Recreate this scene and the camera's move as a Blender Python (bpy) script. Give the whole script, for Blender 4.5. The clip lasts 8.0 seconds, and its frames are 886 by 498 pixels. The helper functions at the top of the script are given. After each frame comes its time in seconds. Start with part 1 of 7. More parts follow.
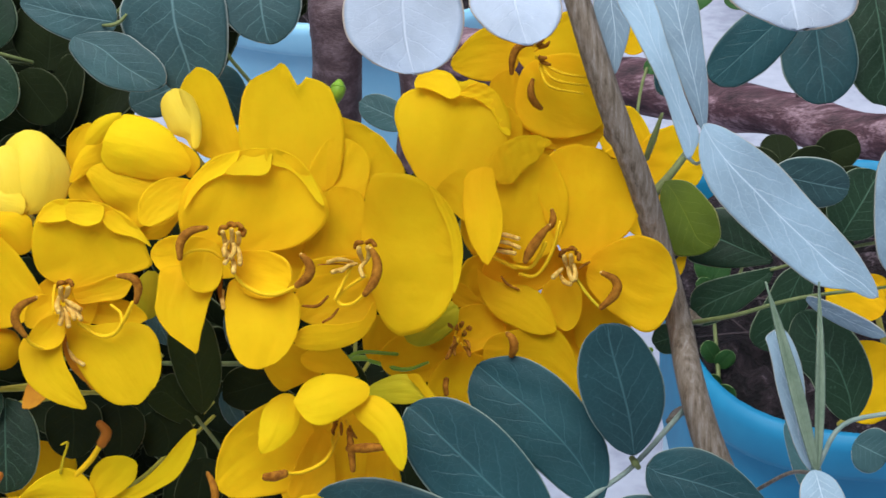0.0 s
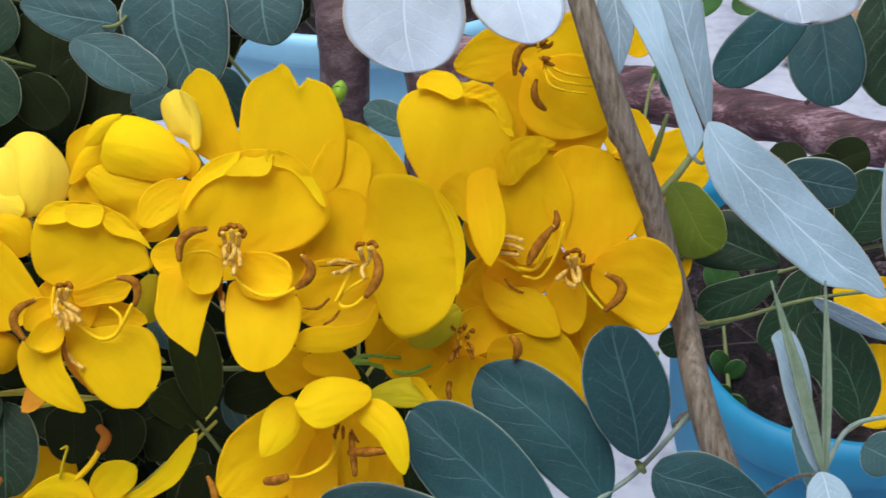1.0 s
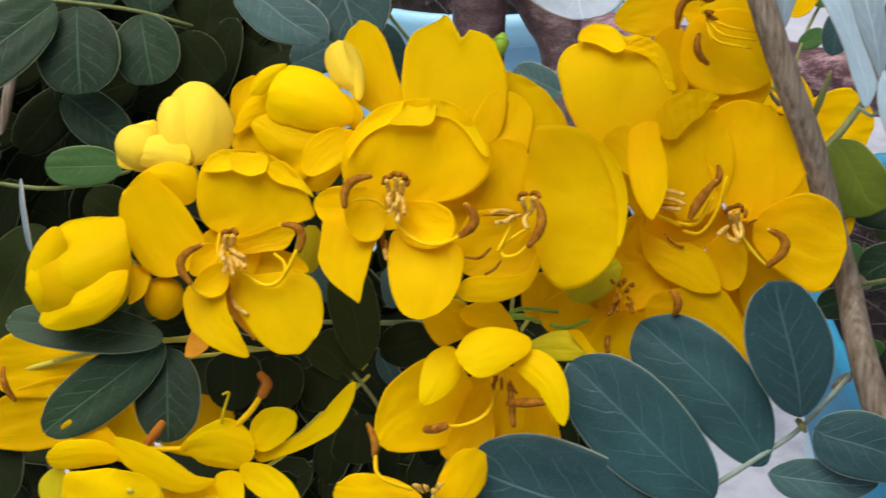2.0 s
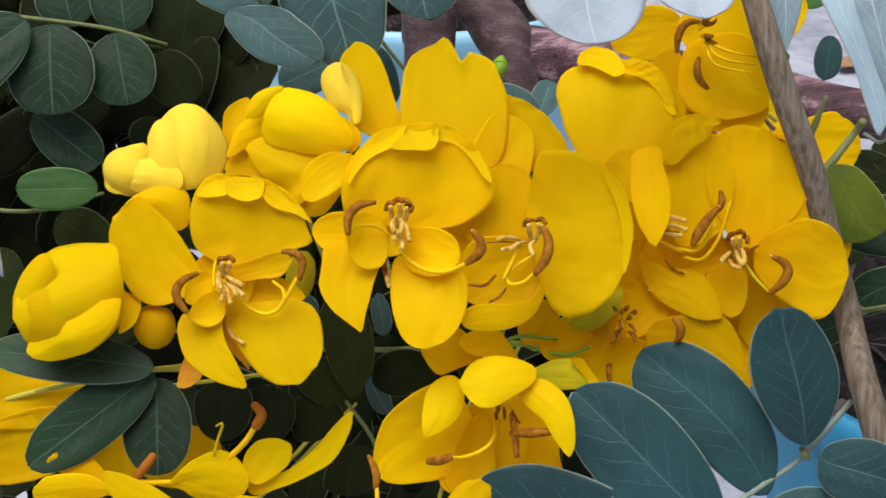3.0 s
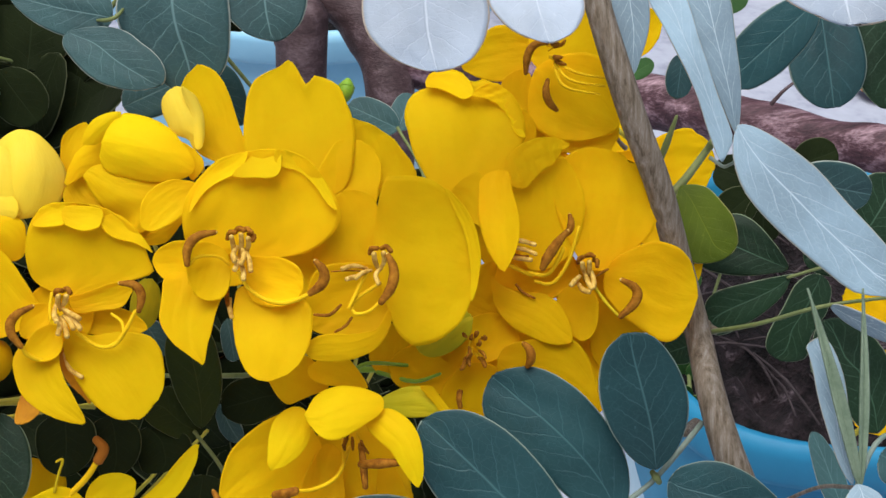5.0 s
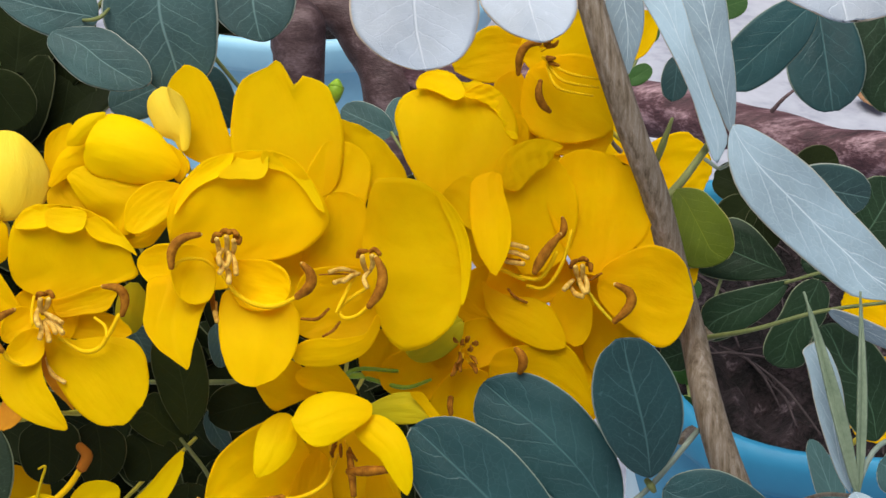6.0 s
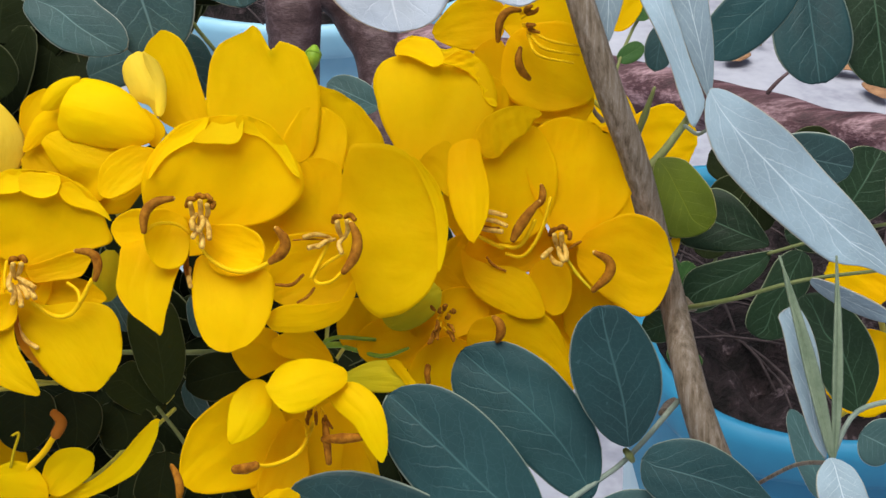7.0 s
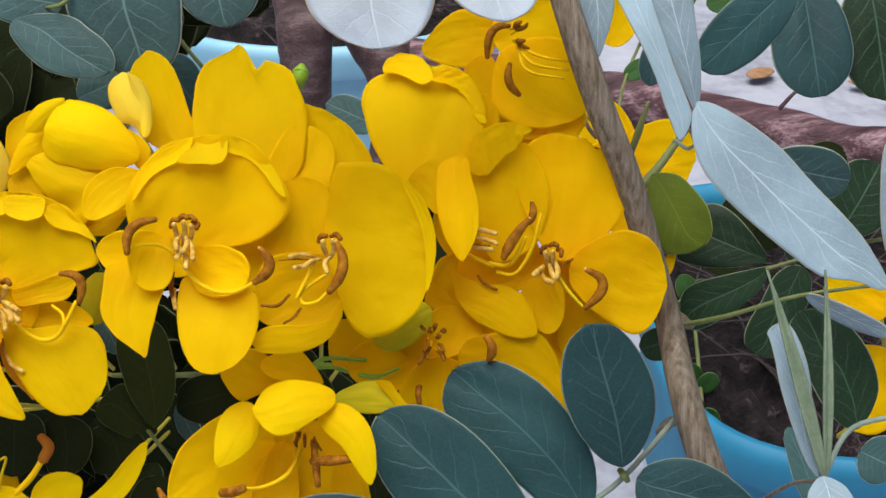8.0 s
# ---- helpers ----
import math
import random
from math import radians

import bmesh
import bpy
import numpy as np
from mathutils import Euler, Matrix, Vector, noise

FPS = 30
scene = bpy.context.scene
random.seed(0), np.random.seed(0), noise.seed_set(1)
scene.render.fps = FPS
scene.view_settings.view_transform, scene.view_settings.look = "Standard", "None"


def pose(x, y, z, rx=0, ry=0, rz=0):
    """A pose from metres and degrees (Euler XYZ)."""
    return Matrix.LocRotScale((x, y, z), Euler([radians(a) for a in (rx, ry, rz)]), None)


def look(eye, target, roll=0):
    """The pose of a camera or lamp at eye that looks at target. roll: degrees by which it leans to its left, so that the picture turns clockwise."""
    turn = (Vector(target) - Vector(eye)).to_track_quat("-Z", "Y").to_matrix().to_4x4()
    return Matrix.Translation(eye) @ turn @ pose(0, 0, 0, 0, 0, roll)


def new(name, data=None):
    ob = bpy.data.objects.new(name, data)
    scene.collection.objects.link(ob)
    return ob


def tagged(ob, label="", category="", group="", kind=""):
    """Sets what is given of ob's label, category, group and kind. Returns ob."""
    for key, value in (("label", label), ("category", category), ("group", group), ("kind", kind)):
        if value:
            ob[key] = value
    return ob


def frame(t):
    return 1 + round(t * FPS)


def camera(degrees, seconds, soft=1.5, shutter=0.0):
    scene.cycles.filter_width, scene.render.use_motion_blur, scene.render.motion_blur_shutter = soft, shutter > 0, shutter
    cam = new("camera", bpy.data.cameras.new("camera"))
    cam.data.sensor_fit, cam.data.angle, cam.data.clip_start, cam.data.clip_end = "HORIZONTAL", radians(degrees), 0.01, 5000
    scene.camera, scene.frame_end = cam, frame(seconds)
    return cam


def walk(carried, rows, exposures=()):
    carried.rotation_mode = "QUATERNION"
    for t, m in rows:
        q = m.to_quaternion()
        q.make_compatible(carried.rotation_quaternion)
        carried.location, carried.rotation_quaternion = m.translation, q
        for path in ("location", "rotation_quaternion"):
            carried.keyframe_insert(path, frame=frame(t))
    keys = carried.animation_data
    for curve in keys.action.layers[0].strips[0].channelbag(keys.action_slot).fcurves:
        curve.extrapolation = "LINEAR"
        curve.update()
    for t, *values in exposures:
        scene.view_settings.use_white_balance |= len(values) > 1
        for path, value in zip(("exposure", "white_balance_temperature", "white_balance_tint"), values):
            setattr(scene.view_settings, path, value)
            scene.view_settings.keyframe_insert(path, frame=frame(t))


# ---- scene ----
cam = camera(32.0, 8.0, soft=1.5, shutter=0.2)
PATH = [
    (0, pose(-0.00571, 0.00191, 0.62797, 60.153, -0.656, -1.186)),
    (0.2, pose(-0.00526, 0.00310, 0.62677, 60.487, -0.987, -1.757)),
    (0.5, pose(-0.00458, 0.00488, 0.62498, 61.038, -0.795, -1.941)),
    (0.8, pose(-0.00433, 0.00372, 0.62485, 60.869, -0.757, -1.900)),
    (1, pose(-0.00416, 0.00295, 0.62476, 60.739, -0.328, -0.862)),
    (1.2, pose(-0.00473, 0.00285, 0.62448, 60.508, 0.323, 0.239)),
    (1.5, pose(-0.00558, 0.00270, 0.62408, 60.773, 0.728, 1.128)),
    (1.7, pose(-0.00801, 0.00159, 0.62214, 60.912, 0.811, 1.174)),
    (2, pose(-0.01166, -0.00008, 0.61923, 60.430, 1.042, 3.184)),
    (2.2, pose(-0.01844, -0.00008, 0.61727, 60.792, 1.381, 3.698)),
    (3.3, pose(-0.02546, 0.00643, 0.62026, 61.029, -1.186, -1.167)),
    (3.5, pose(-0.02234, 0.00667, 0.62152, 61.084, -1.370, -1.946)),
    (3.7, pose(-0.02031, 0.00717, 0.62125, 60.941, -1.457, -2.566)),
    (4, pose(-0.01726, 0.00791, 0.62085, 60.566, -1.612, -3.275)),
    (4.2, pose(-0.01786, 0.00834, 0.62134, 60.837, -1.657, -3.795)),
    (4.5, pose(-0.01875, 0.00899, 0.62208, 60.657, -1.825, -3.718)),
    (5.8, pose(-0.01600, 0.01389, 0.61935, 60.662, -1.805, -2.861)),
    (6, pose(-0.01578, 0.01398, 0.61848, 61.103, -1.870, -3.177)),
    (6.2, pose(-0.01580, 0.01389, 0.61797, 61.029, -2.012, -3.330)),
    (6.5, pose(-0.01582, 0.01375, 0.61720, 60.995, -1.957, -3.243)),
    (6.8, pose(-0.01300, 0.01355, 0.61547, 60.973, -1.835, -2.918)),
    (7, pose(-0.01112, 0.01341, 0.61431, 60.833, -1.884, -2.864)),
    (7.2, pose(-0.00954, 0.01410, 0.61495, 60.815, -1.660, -2.709)),
    (7.5, pose(-0.00717, 0.01514, 0.61591, 61.313, -1.275, -2.356)),
    (7.8, pose(-0.00579, 0.01520, 0.61405, 61.851, -1.042, -2.489)),
    (8, pose(-0.00488, 0.01523, 0.61281, 61.615, -0.823, -2.189)),
]
# The clip's own exposure and white balance, which drift a little.
EXPOSURES = [(0, -0.02, 5700, 10), (0.5, -0.02, 5850, 10), (1.0, -0.02, 5900, 10), (1.5, -0.02, 6400, 10), (2.2, -0.02, 6500, 10), (3.3, -0.02, 6200, 10),
             (4.5, -0.02, 5900, 10), (5.8, -0.02, 6450, 10), (6.5, -0.02, 6500, 10), (7.5, -0.02, 6350, 10), (8.0, -0.02, 6350, 10)]
walk(cam, PATH, EXPOSURES)

# ---------------------------------------------------------------- light: a bright overcast sky
world = bpy.data.worlds.new("sky")
scene.world = world
world.use_nodes = True
sky = world.node_tree.nodes.new("ShaderNodeTexSky")
sky.sky_type, sky.sun_disc = "NISHITA", False
sky.sun_elevation, sky.sun_rotation = radians(74), radians(220)
sky.air_density, sky.dust_density = 0.7, 6.0
world.node_tree.links.new(sky.outputs[0], world.node_tree.nodes["Background"].inputs[0])
world.node_tree.nodes["Background"].inputs[1].default_value = 0.10
sun_data = bpy.data.lights.new("sun", "SUN")
sun_data.energy, sun_data.angle, sun_data.color = 3.5, radians(55), (1.0, 0.97, 0.92)
sun = new("sun", sun_data)
sun.matrix_world = look((-0.55, -0.65, 3.0), (0, 0, 0))


# ---------------------------------------------------------------- frames of reference
# The shrub is laid out in millimetres in a frame of its own, tipped against the level ground.
TILT, HEIGHT = 28.0, 0.62
BUSH = pose(0, 0, HEIGHT, -TILT)
MM = 0.001


# ---------------------------------------------------------------- materials
def nodes_of(name):
    m = bpy.data.materials.new(name)
    m.use_nodes = True
    nt = m.node_tree
    return m, nt, nt.nodes["Principled BSDF"], nt.nodes["Material Output"]


def link(nt, a, b):
    nt.links.new(a, b)


def math_node(nt, op, a, b=None, c=None, clamp=False):
    n = nt.nodes.new("ShaderNodeMath")
    n.operation, n.use_clamp = op, clamp
    for i, v in enumerate((a, b, c)):
        if v is None:
            continue
        if isinstance(v, (int, float)):
            n.inputs[i].default_value = v
        else:
            nt.links.new(v, n.inputs[i])
    return n.outputs[0]


def mix_node(nt, fac, a, b, mode="MIX"):
    n = nt.nodes.new("ShaderNodeMix")
    n.data_type, n.blend_type = "RGBA", mode
    for i, v in ((0, fac), (6, a), (7, b)):
        if isinstance(v, (int, float)):
            n.inputs[i].default_value = v
        elif isinstance(v, tuple):
            n.inputs[i].default_value = (*v, 1)
        else:
            nt.links.new(v, n.inputs[i])
    return n.outputs[2]


def noise_node(nt, scale, detail=4.0, vec=None, rough=0.55):
    n = nt.nodes.new("ShaderNodeTexNoise")
    n.inputs["Scale"].default_value, n.inputs["Detail"].default_value, n.inputs["Roughness"].default_value = scale, detail, rough
    if vec is not None:
        nt.links.new(vec, n.inputs["Vector"])
    return n.outputs["Fac"]


def ramp_node(nt, fac, stops):
    n = nt.nodes.new("ShaderNodeValToRGB")
    while len(n.color_ramp.elements) < len(stops):
        n.color_ramp.elements.new(0.5)
    for e, (p, c) in zip(n.color_ramp.elements, stops):
        e.position, e.color = p, (*c, 1)
    nt.links.new(fac, n.inputs[0])
    return n.outputs[0]


def smooth(nt, v, lo, hi):
    n = nt.nodes.new("ShaderNodeMapRange")
    n.interpolation_type = "SMOOTHSTEP"
    n.inputs[1].default_value, n.inputs[2].default_value = lo, hi
    nt.links.new(v, n.inputs[0])
    return n.outputs[0]


def bump_node(nt, bsdf, height, strength, distance):
    n = nt.nodes.new("ShaderNodeBump")
    n.inputs["Strength"].default_value, n.inputs["Distance"].default_value = strength, distance
    nt.links.new(height, n.inputs["Height"])
    nt.links.new(n.outputs[0], bsdf.inputs["Normal"])
    return n


def coords(nt, which, scale=(1, 1, 1)):
    t = nt.nodes.new("ShaderNodeTexCoord")
    mp = nt.nodes.new("ShaderNodeMapping")
    mp.inputs["Scale"].default_value = scale
    nt.links.new(t.outputs[which], mp.inputs[0])
    return mp.outputs[0]


def object_random(nt):
    return nt.nodes.new("ShaderNodeObjectInfo").outputs["Random"]


def thin_sheet(nt, bsdf, out, colour, share):
    """Lets part of the light through a petal or a leaf."""
    tr = nt.nodes.new("ShaderNodeBsdfTranslucent")
    mx = nt.nodes.new("ShaderNodeMixShader")
    mx.inputs[0].default_value = share
    if isinstance(colour, tuple):
        tr.inputs[0].default_value = (*colour, 1)
    else:
        nt.links.new(colour, tr.inputs[0])
    nt.links.new(bsdf.outputs[0], mx.inputs[1])
    nt.links.new(tr.outputs[0], mx.inputs[2])
    nt.links.new(mx.outputs[0], out.inputs[0])


def petal_material(name, light, deep, share=0.52):
    m, nt, b, out = nodes_of(name)
    uv = coords(nt, "UV", (1, 1, 1))
    veins = noise_node(nt, 1.0, 2, coords(nt, "UV", (1.5, 12.0, 1)))
    blotch = noise_node(nt, 110, 4, coords(nt, "Object"))
    flecks = noise_node(nt, 700, 3, coords(nt, "Object"))
    sep = nt.nodes.new("ShaderNodeSeparateXYZ")
    link(nt, uv, sep.inputs[0])
    base = ramp_node(nt, sep.outputs[0], [(0.0, deep), (0.55, light), (1.0, light)])
    c = mix_node(nt, smooth(nt, blotch, 0.35, 0.75), base, deep)
    c2 = mix_node(nt, 0.55, base, c)
    c2 = mix_node(nt, math_node(nt, "MULTIPLY", smooth(nt, flecks, 0.45, 0.75), 0.25), c2, deep)
    c2 = mix_node(nt, math_node(nt, "MULTIPLY", smooth(nt, veins, 0.5, 0.8), 0.08), c2, deep)
    tone = math_node(nt, "MULTIPLY_ADD", object_random(nt), 0.16, 0.90)
    c3 = mix_node(nt, 1.0, c2, tone, "MULTIPLY")
    link(nt, c3, b.inputs["Base Color"])
    b.inputs["Roughness"].default_value = 0.48
    b.inputs["Specular IOR Level"].default_value = 0.03
    h = math_node(nt, "ADD", veins, math_node(nt, "MULTIPLY", noise_node(nt, 420, 4, coords(nt, "Object")), 0.7))
    folds = noise_node(nt, 1.0, 4, coords(nt, "UV", (2.2, 6.0, 1)))
    h = math_node(nt, "ADD", math_node(nt, "MULTIPLY", h, 0.5), math_node(nt, "MULTIPLY", folds, 3.0))
    bump_node(nt, b, h, 0.17, 0.0006)
    thin_sheet(nt, b, out, mix_node(nt, 1.0, c3, (1.0, 0.94, 0.5), "MULTIPLY"), share)
    return m


def leaf_material(name, face, vein, margin, rough=0.5, share=0.12, vein_mix=0.6, gloss=0.5):
    m, nt, b, out = nodes_of(name)
    sep = nt.nodes.new("ShaderNodeSeparateXYZ")
    link(nt, coords(nt, "UV"), sep.inputs[0])
    u, v = sep.outputs[0], sep.outputs[1]
    off = math_node(nt, "ABSOLUTE", math_node(nt, "MULTIPLY_ADD", v, 2.0, -1.0))
    wob = noise_node(nt, 5.0, 3, coords(nt, "UV", (1.6, 1.2, 1)))
    rnd = object_random(nt)
    mid = math_node(nt, "SUBTRACT", 1.0, smooth(nt, off, 0.006, 0.04))
    ph = math_node(nt, "MULTIPLY_ADD", u, 6.5, math_node(nt, "MULTIPLY", off, -2.1))
    ph = math_node(nt, "ADD", ph, math_node(nt, "MULTIPLY", wob, 0.55))
    ph = math_node(nt, "ADD", ph, math_node(nt, "MULTIPLY", rnd, 5.0))
    side = math_node(nt, "SUBTRACT", 1.0, smooth(nt, math_node(nt, "ABSOLUTE", math_node(nt, "SUBTRACT", math_node(nt, "FRACT", ph), 0.5)), 0.008, 0.055))
    side = math_node(nt, "MULTIPLY", side, math_node(nt, "SUBTRACT", 0.75, smooth(nt, off, 0.45, 0.95)), clamp=True)
    vor = nt.nodes.new("ShaderNodeTexVoronoi")
    vor.feature = "DISTANCE_TO_EDGE"
    vor.inputs["Scale"].default_value = 12.0
    link(nt, coords(nt, "UV", (1.6, 1.0, 1)), vor.inputs["Vector"])
    net = math_node(nt, "MULTIPLY", math_node(nt, "SUBTRACT", 1.0, smooth(nt, vor.outputs["Distance"], 0.0, 0.06)), 0.15)
    lines = math_node(nt, "MAXIMUM", math_node(nt, "MAXIMUM", mid, math_node(nt, "MULTIPLY", side, 0.75)), net)
    patch = noise_node(nt, 90, 4, coords(nt, "Object"))
    dark = tuple(x * 0.72 for x in face)
    c = mix_node(nt, smooth(nt, patch, 0.3, 0.72), dark, face)
    tone = math_node(nt, "MULTIPLY_ADD", rnd, 0.45, 0.78)
    c = mix_node(nt, 1.0, c, tone, "MULTIPLY")
    c = mix_node(nt, math_node(nt, "MULTIPLY", lines, vein_mix), c, vein)
    c = mix_node(nt, smooth(nt, off, 0.962, 0.985), c, margin)
    speck = smooth(nt, noise_node(nt, 900, 2, coords(nt, "Object")), 0.68, 0.78)
    c = mix_node(nt, math_node(nt, "MULTIPLY", speck, 0.25), c, vein)
    link(nt, c, b.inputs["Base Color"])
    r = math_node(nt, "MULTIPLY_ADD", patch, 0.25, rough - 0.12)
    link(nt, r, b.inputs["Roughness"])
    b.inputs["Specular IOR Level"].default_value = gloss
    h = math_node(nt, "ADD", math_node(nt, "MULTIPLY", lines, -0.8), math_node(nt, "MULTIPLY", noise_node(nt, 600, 4, coords(nt, "Object")), 0.5))
    bump_node(nt, b, h, 0.35, 0.0005)
    thin_sheet(nt, b, out, c, share)
    return m


def mottled(name, stops, scale, rough=0.6, bump=0.3, dist=0.0006, stretch=(1, 1, 1), spec=0.3, which="Object"):
    """A plain surface whose colour runs through stops with a noise of two scales."""
    m, nt, b, out = nodes_of(name)
    vec = coords(nt, which, stretch)
    a = noise_node(nt, scale, 5, vec)
    f = noise_node(nt, scale * 7, 3, vec)
    v = math_node(nt, "ADD", math_node(nt, "MULTIPLY", a, 0.7), math_node(nt, "MULTIPLY", f, 0.3))
    link(nt, ramp_node(nt, v, stops), b.inputs["Base Color"])
    b.inputs["Roughness"].default_value = rough
    b.inputs["Specular IOR Level"].default_value = spec
    bump_node(nt, b, v, bump, dist)
    return m


PETAL = petal_material("petal_yellow", (0.94, 0.70, 0.0004), (0.90, 0.61, 0.0004))
# Lemon copy of the petal yellow: light on upturned petals put into colour.
PETAL_LIT = petal_material("petal_lit_lemon", (0.96, 0.775, 0.0006), (0.93, 0.68, 0.0006))
# Deeper yellow that also carries the shade on petals behind and inside.
PETAL_DEEP = petal_material("petal_deep_yellow", (0.90, 0.64, 0.0004), (0.86, 0.53, 0.0004))
# Pale bud yellow, with some of the sky's soft sheen put into it.
PETAL_PALE = petal_material("petal_pale_yellow", (0.96, 0.76, 0.07), (0.94, 0.70, 0.03), 0.3)
PETAL_GREEN = petal_material("petal_green_yellow", (0.62, 0.53, 0.014), (0.48, 0.45, 0.014), 0.2)
PETAL_DRY = petal_material("petal_withered", (0.78, 0.40, 0.02), (0.45, 0.16, 0.02), 0.2)
LEAF_DARK = leaf_material("leaf_dark_upper", (0.017, 0.062, 0.066), (0.08, 0.18, 0.18), (0.20, 0.25, 0.20), 0.5, 0.08, 0.5, 0.3)
# Dark green; on the left sprays the darkness also stands in for shade.
LEAF_GREEN = leaf_material("leaf_green_upper", (0.014, 0.040, 0.015), (0.10, 0.20, 0.12), (0.22, 0.27, 0.16), 0.5, 0.1, 0.5, 0.25)
LEAF_BLUE = leaf_material("leaf_blue_green", (0.044, 0.108, 0.106), (0.20, 0.34, 0.33), (0.34, 0.38, 0.32), 0.55, 0.12, 0.55, 0.35)
LEAF_PALE = leaf_material("leaf_pale_glaucous", (0.30, 0.42, 0.49), (0.66, 0.78, 0.82), (0.42, 0.42, 0.34), 0.5, 0.12, 0.7, 0.35)
# Glaucous leaf, whitened further so the colour holds the sky's sheen.
LEAF_WHITE = leaf_material("leaf_glaucous_skylit", (0.45, 0.53, 0.62), (0.70, 0.77, 0.82), (0.48, 0.40, 0.30), 0.45, 0.10, 0.42)
LEAF_OLIVE = leaf_material("leaf_olive", (0.09, 0.13, 0.006), (0.24, 0.28, 0.03), (0.36, 0.34, 0.12), 0.5, 0.2, 0.35, 0.2)
# Darkened leaf green: the shade under the flowers is put into it.
LEAF_SHADE = leaf_material("leaf_shade_green", (0.020, 0.030, 0.006), (0.05, 0.065, 0.025), (0.10, 0.11, 0.05), 0.6, 0.08, 0.4, 0.08)
# Near-black copy of the leaf: deep shade is put into its colour.
BLACKISH = leaf_material("leaf_shade_black", (0.012, 0.018, 0.005), (0.030, 0.042, 0.018), (0.09, 0.10, 0.05), 0.65, 0.05, 0.4, 0.06)
ANTHER = mottled("anther_brown", [(0.35, (0.15, 0.048, 0.004)), (0.62, (0.36, 0.15, 0.012)), (0.8, (0.5, 0.26, 0.02))], 900, 0.6, spec=0.06)
ANTHER_PALE = mottled("anther_tan", [(0.35, (0.38, 0.18, 0.02)), (0.5, (0.60, 0.38, 0.07)), (0.68, (0.76, 0.54, 0.16))], 900, 0.6, spec=0.06)
FILAMENT = mottled("filament_yellow", [(0.3, (0.72, 0.43, 0.002)), (0.7, (0.82, 0.52, 0.006))], 500, 0.6, spec=0.05)
STYLE = mottled("style_green", [(0.3, (0.46, 0.34, 0.006)), (0.7, (0.60, 0.45, 0.01))], 400, 0.6, spec=0.05)
STALK = mottled("stalk_green", [(0.3, (0.10, 0.13, 0.035)), (0.7, (0.20, 0.23, 0.08))], 300, 0.55, stretch=(1, 1, 0.2))
STALK_GREY = mottled("stalk_dull_green", [(0.3, (0.11, 0.16, 0.10)), (0.7, (0.22, 0.28, 0.19))], 300, 0.55)
STALK_PALE = mottled("stalk_grey_green", [(0.3, (0.15, 0.21, 0.17)), (0.7, (0.27, 0.33, 0.27))], 300, 0.55)
STALK_YELLOW = mottled("stalk_yellow_green", [(0.3, (0.36, 0.34, 0.03)), (0.7, (0.52, 0.44, 0.05))], 300, 0.55)
TWIG = mottled("twig_bark", [(0.30, (0.05, 0.035, 0.02)), (0.43, (0.14, 0.108, 0.07)), (0.55, (0.22, 0.18, 0.135)), (0.72, (0.34, 0.31, 0.27))], 1400, 0.6, 0.8, 0.0005, (1, 1, 0.10))
# Dark bark: the foliage's shade on the trunk is part of the colour.
BARK = mottled("branch_bark", [(0.3, (0.028, 0.015, 0.015)), (0.5, (0.07, 0.042, 0.043)), (0.7, (0.17, 0.12, 0.125))], 190, 0.6, 0.7, 0.0015, (0.4, 1, 1))
# Mauve bark, brighter copy with the branch's top light put in.
BARK_LIT = mottled("branch_bark_lit_mauve", [(0.32, (0.020, 0.009, 0.011)), (0.5, (0.085, 0.040, 0.048)), (0.70, (0.42, 0.28, 0.31))], 170, 0.6, 0.8, 0.002, (0.14, 1, 1))
GREEN_BUD = mottled("bud_green", [(0.3, (0.14, 0.28, 0.015)), (0.7, (0.26, 0.42, 0.03))], 300, 0.5)
LEAF_FRESH = leaf_material("leaf_fresh_green", (0.05, 0.14, 0.03), (0.14, 0.26, 0.08), (0.20, 0.28, 0.10), 0.5, 0.2, 0.4, 0.3)
DRY_LEAF = mottled("dry_leaf", [(0.3, (0.16, 0.08, 0.04)), (0.7, (0.42, 0.24, 0.12))], 90, 0.8)
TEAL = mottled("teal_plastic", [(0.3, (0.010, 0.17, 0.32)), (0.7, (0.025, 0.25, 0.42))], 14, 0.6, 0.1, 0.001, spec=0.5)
# Paler copy of the teal: light reflected by the wall put into colour.
TEAL_LIT = mottled("teal_plastic_lit", [(0.3, (0.46, 0.70, 0.80)), (0.7, (0.62, 0.80, 0.86))], 14, 0.4, 0.1, 0.001, spec=0.5)
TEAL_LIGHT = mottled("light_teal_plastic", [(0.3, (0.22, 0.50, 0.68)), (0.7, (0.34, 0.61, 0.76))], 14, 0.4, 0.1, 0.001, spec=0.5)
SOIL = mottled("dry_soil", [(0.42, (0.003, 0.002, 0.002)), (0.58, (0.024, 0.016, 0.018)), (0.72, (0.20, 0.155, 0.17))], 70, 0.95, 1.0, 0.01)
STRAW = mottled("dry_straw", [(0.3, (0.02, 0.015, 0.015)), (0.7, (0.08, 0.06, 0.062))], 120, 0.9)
CONCRETE = mottled("pale_concrete", [(0.3, (0.17, 0.18, 0.23)), (0.5, (0.34, 0.36, 0.42)), (0.8, (0.46, 0.48, 0.54))], 9, 0.85, 0.4, 0.003)


# ---------------------------------------------------------------- mesh helpers
def thing(name, origin, label, category, group=""):
    ob = new(name)
    ob.empty_display_size = 0.01
    ob.matrix_world = BUSH @ Matrix.Translation(Vector(origin) * MM)
    ob["mm"] = origin
    return tagged(ob, label, category, group)


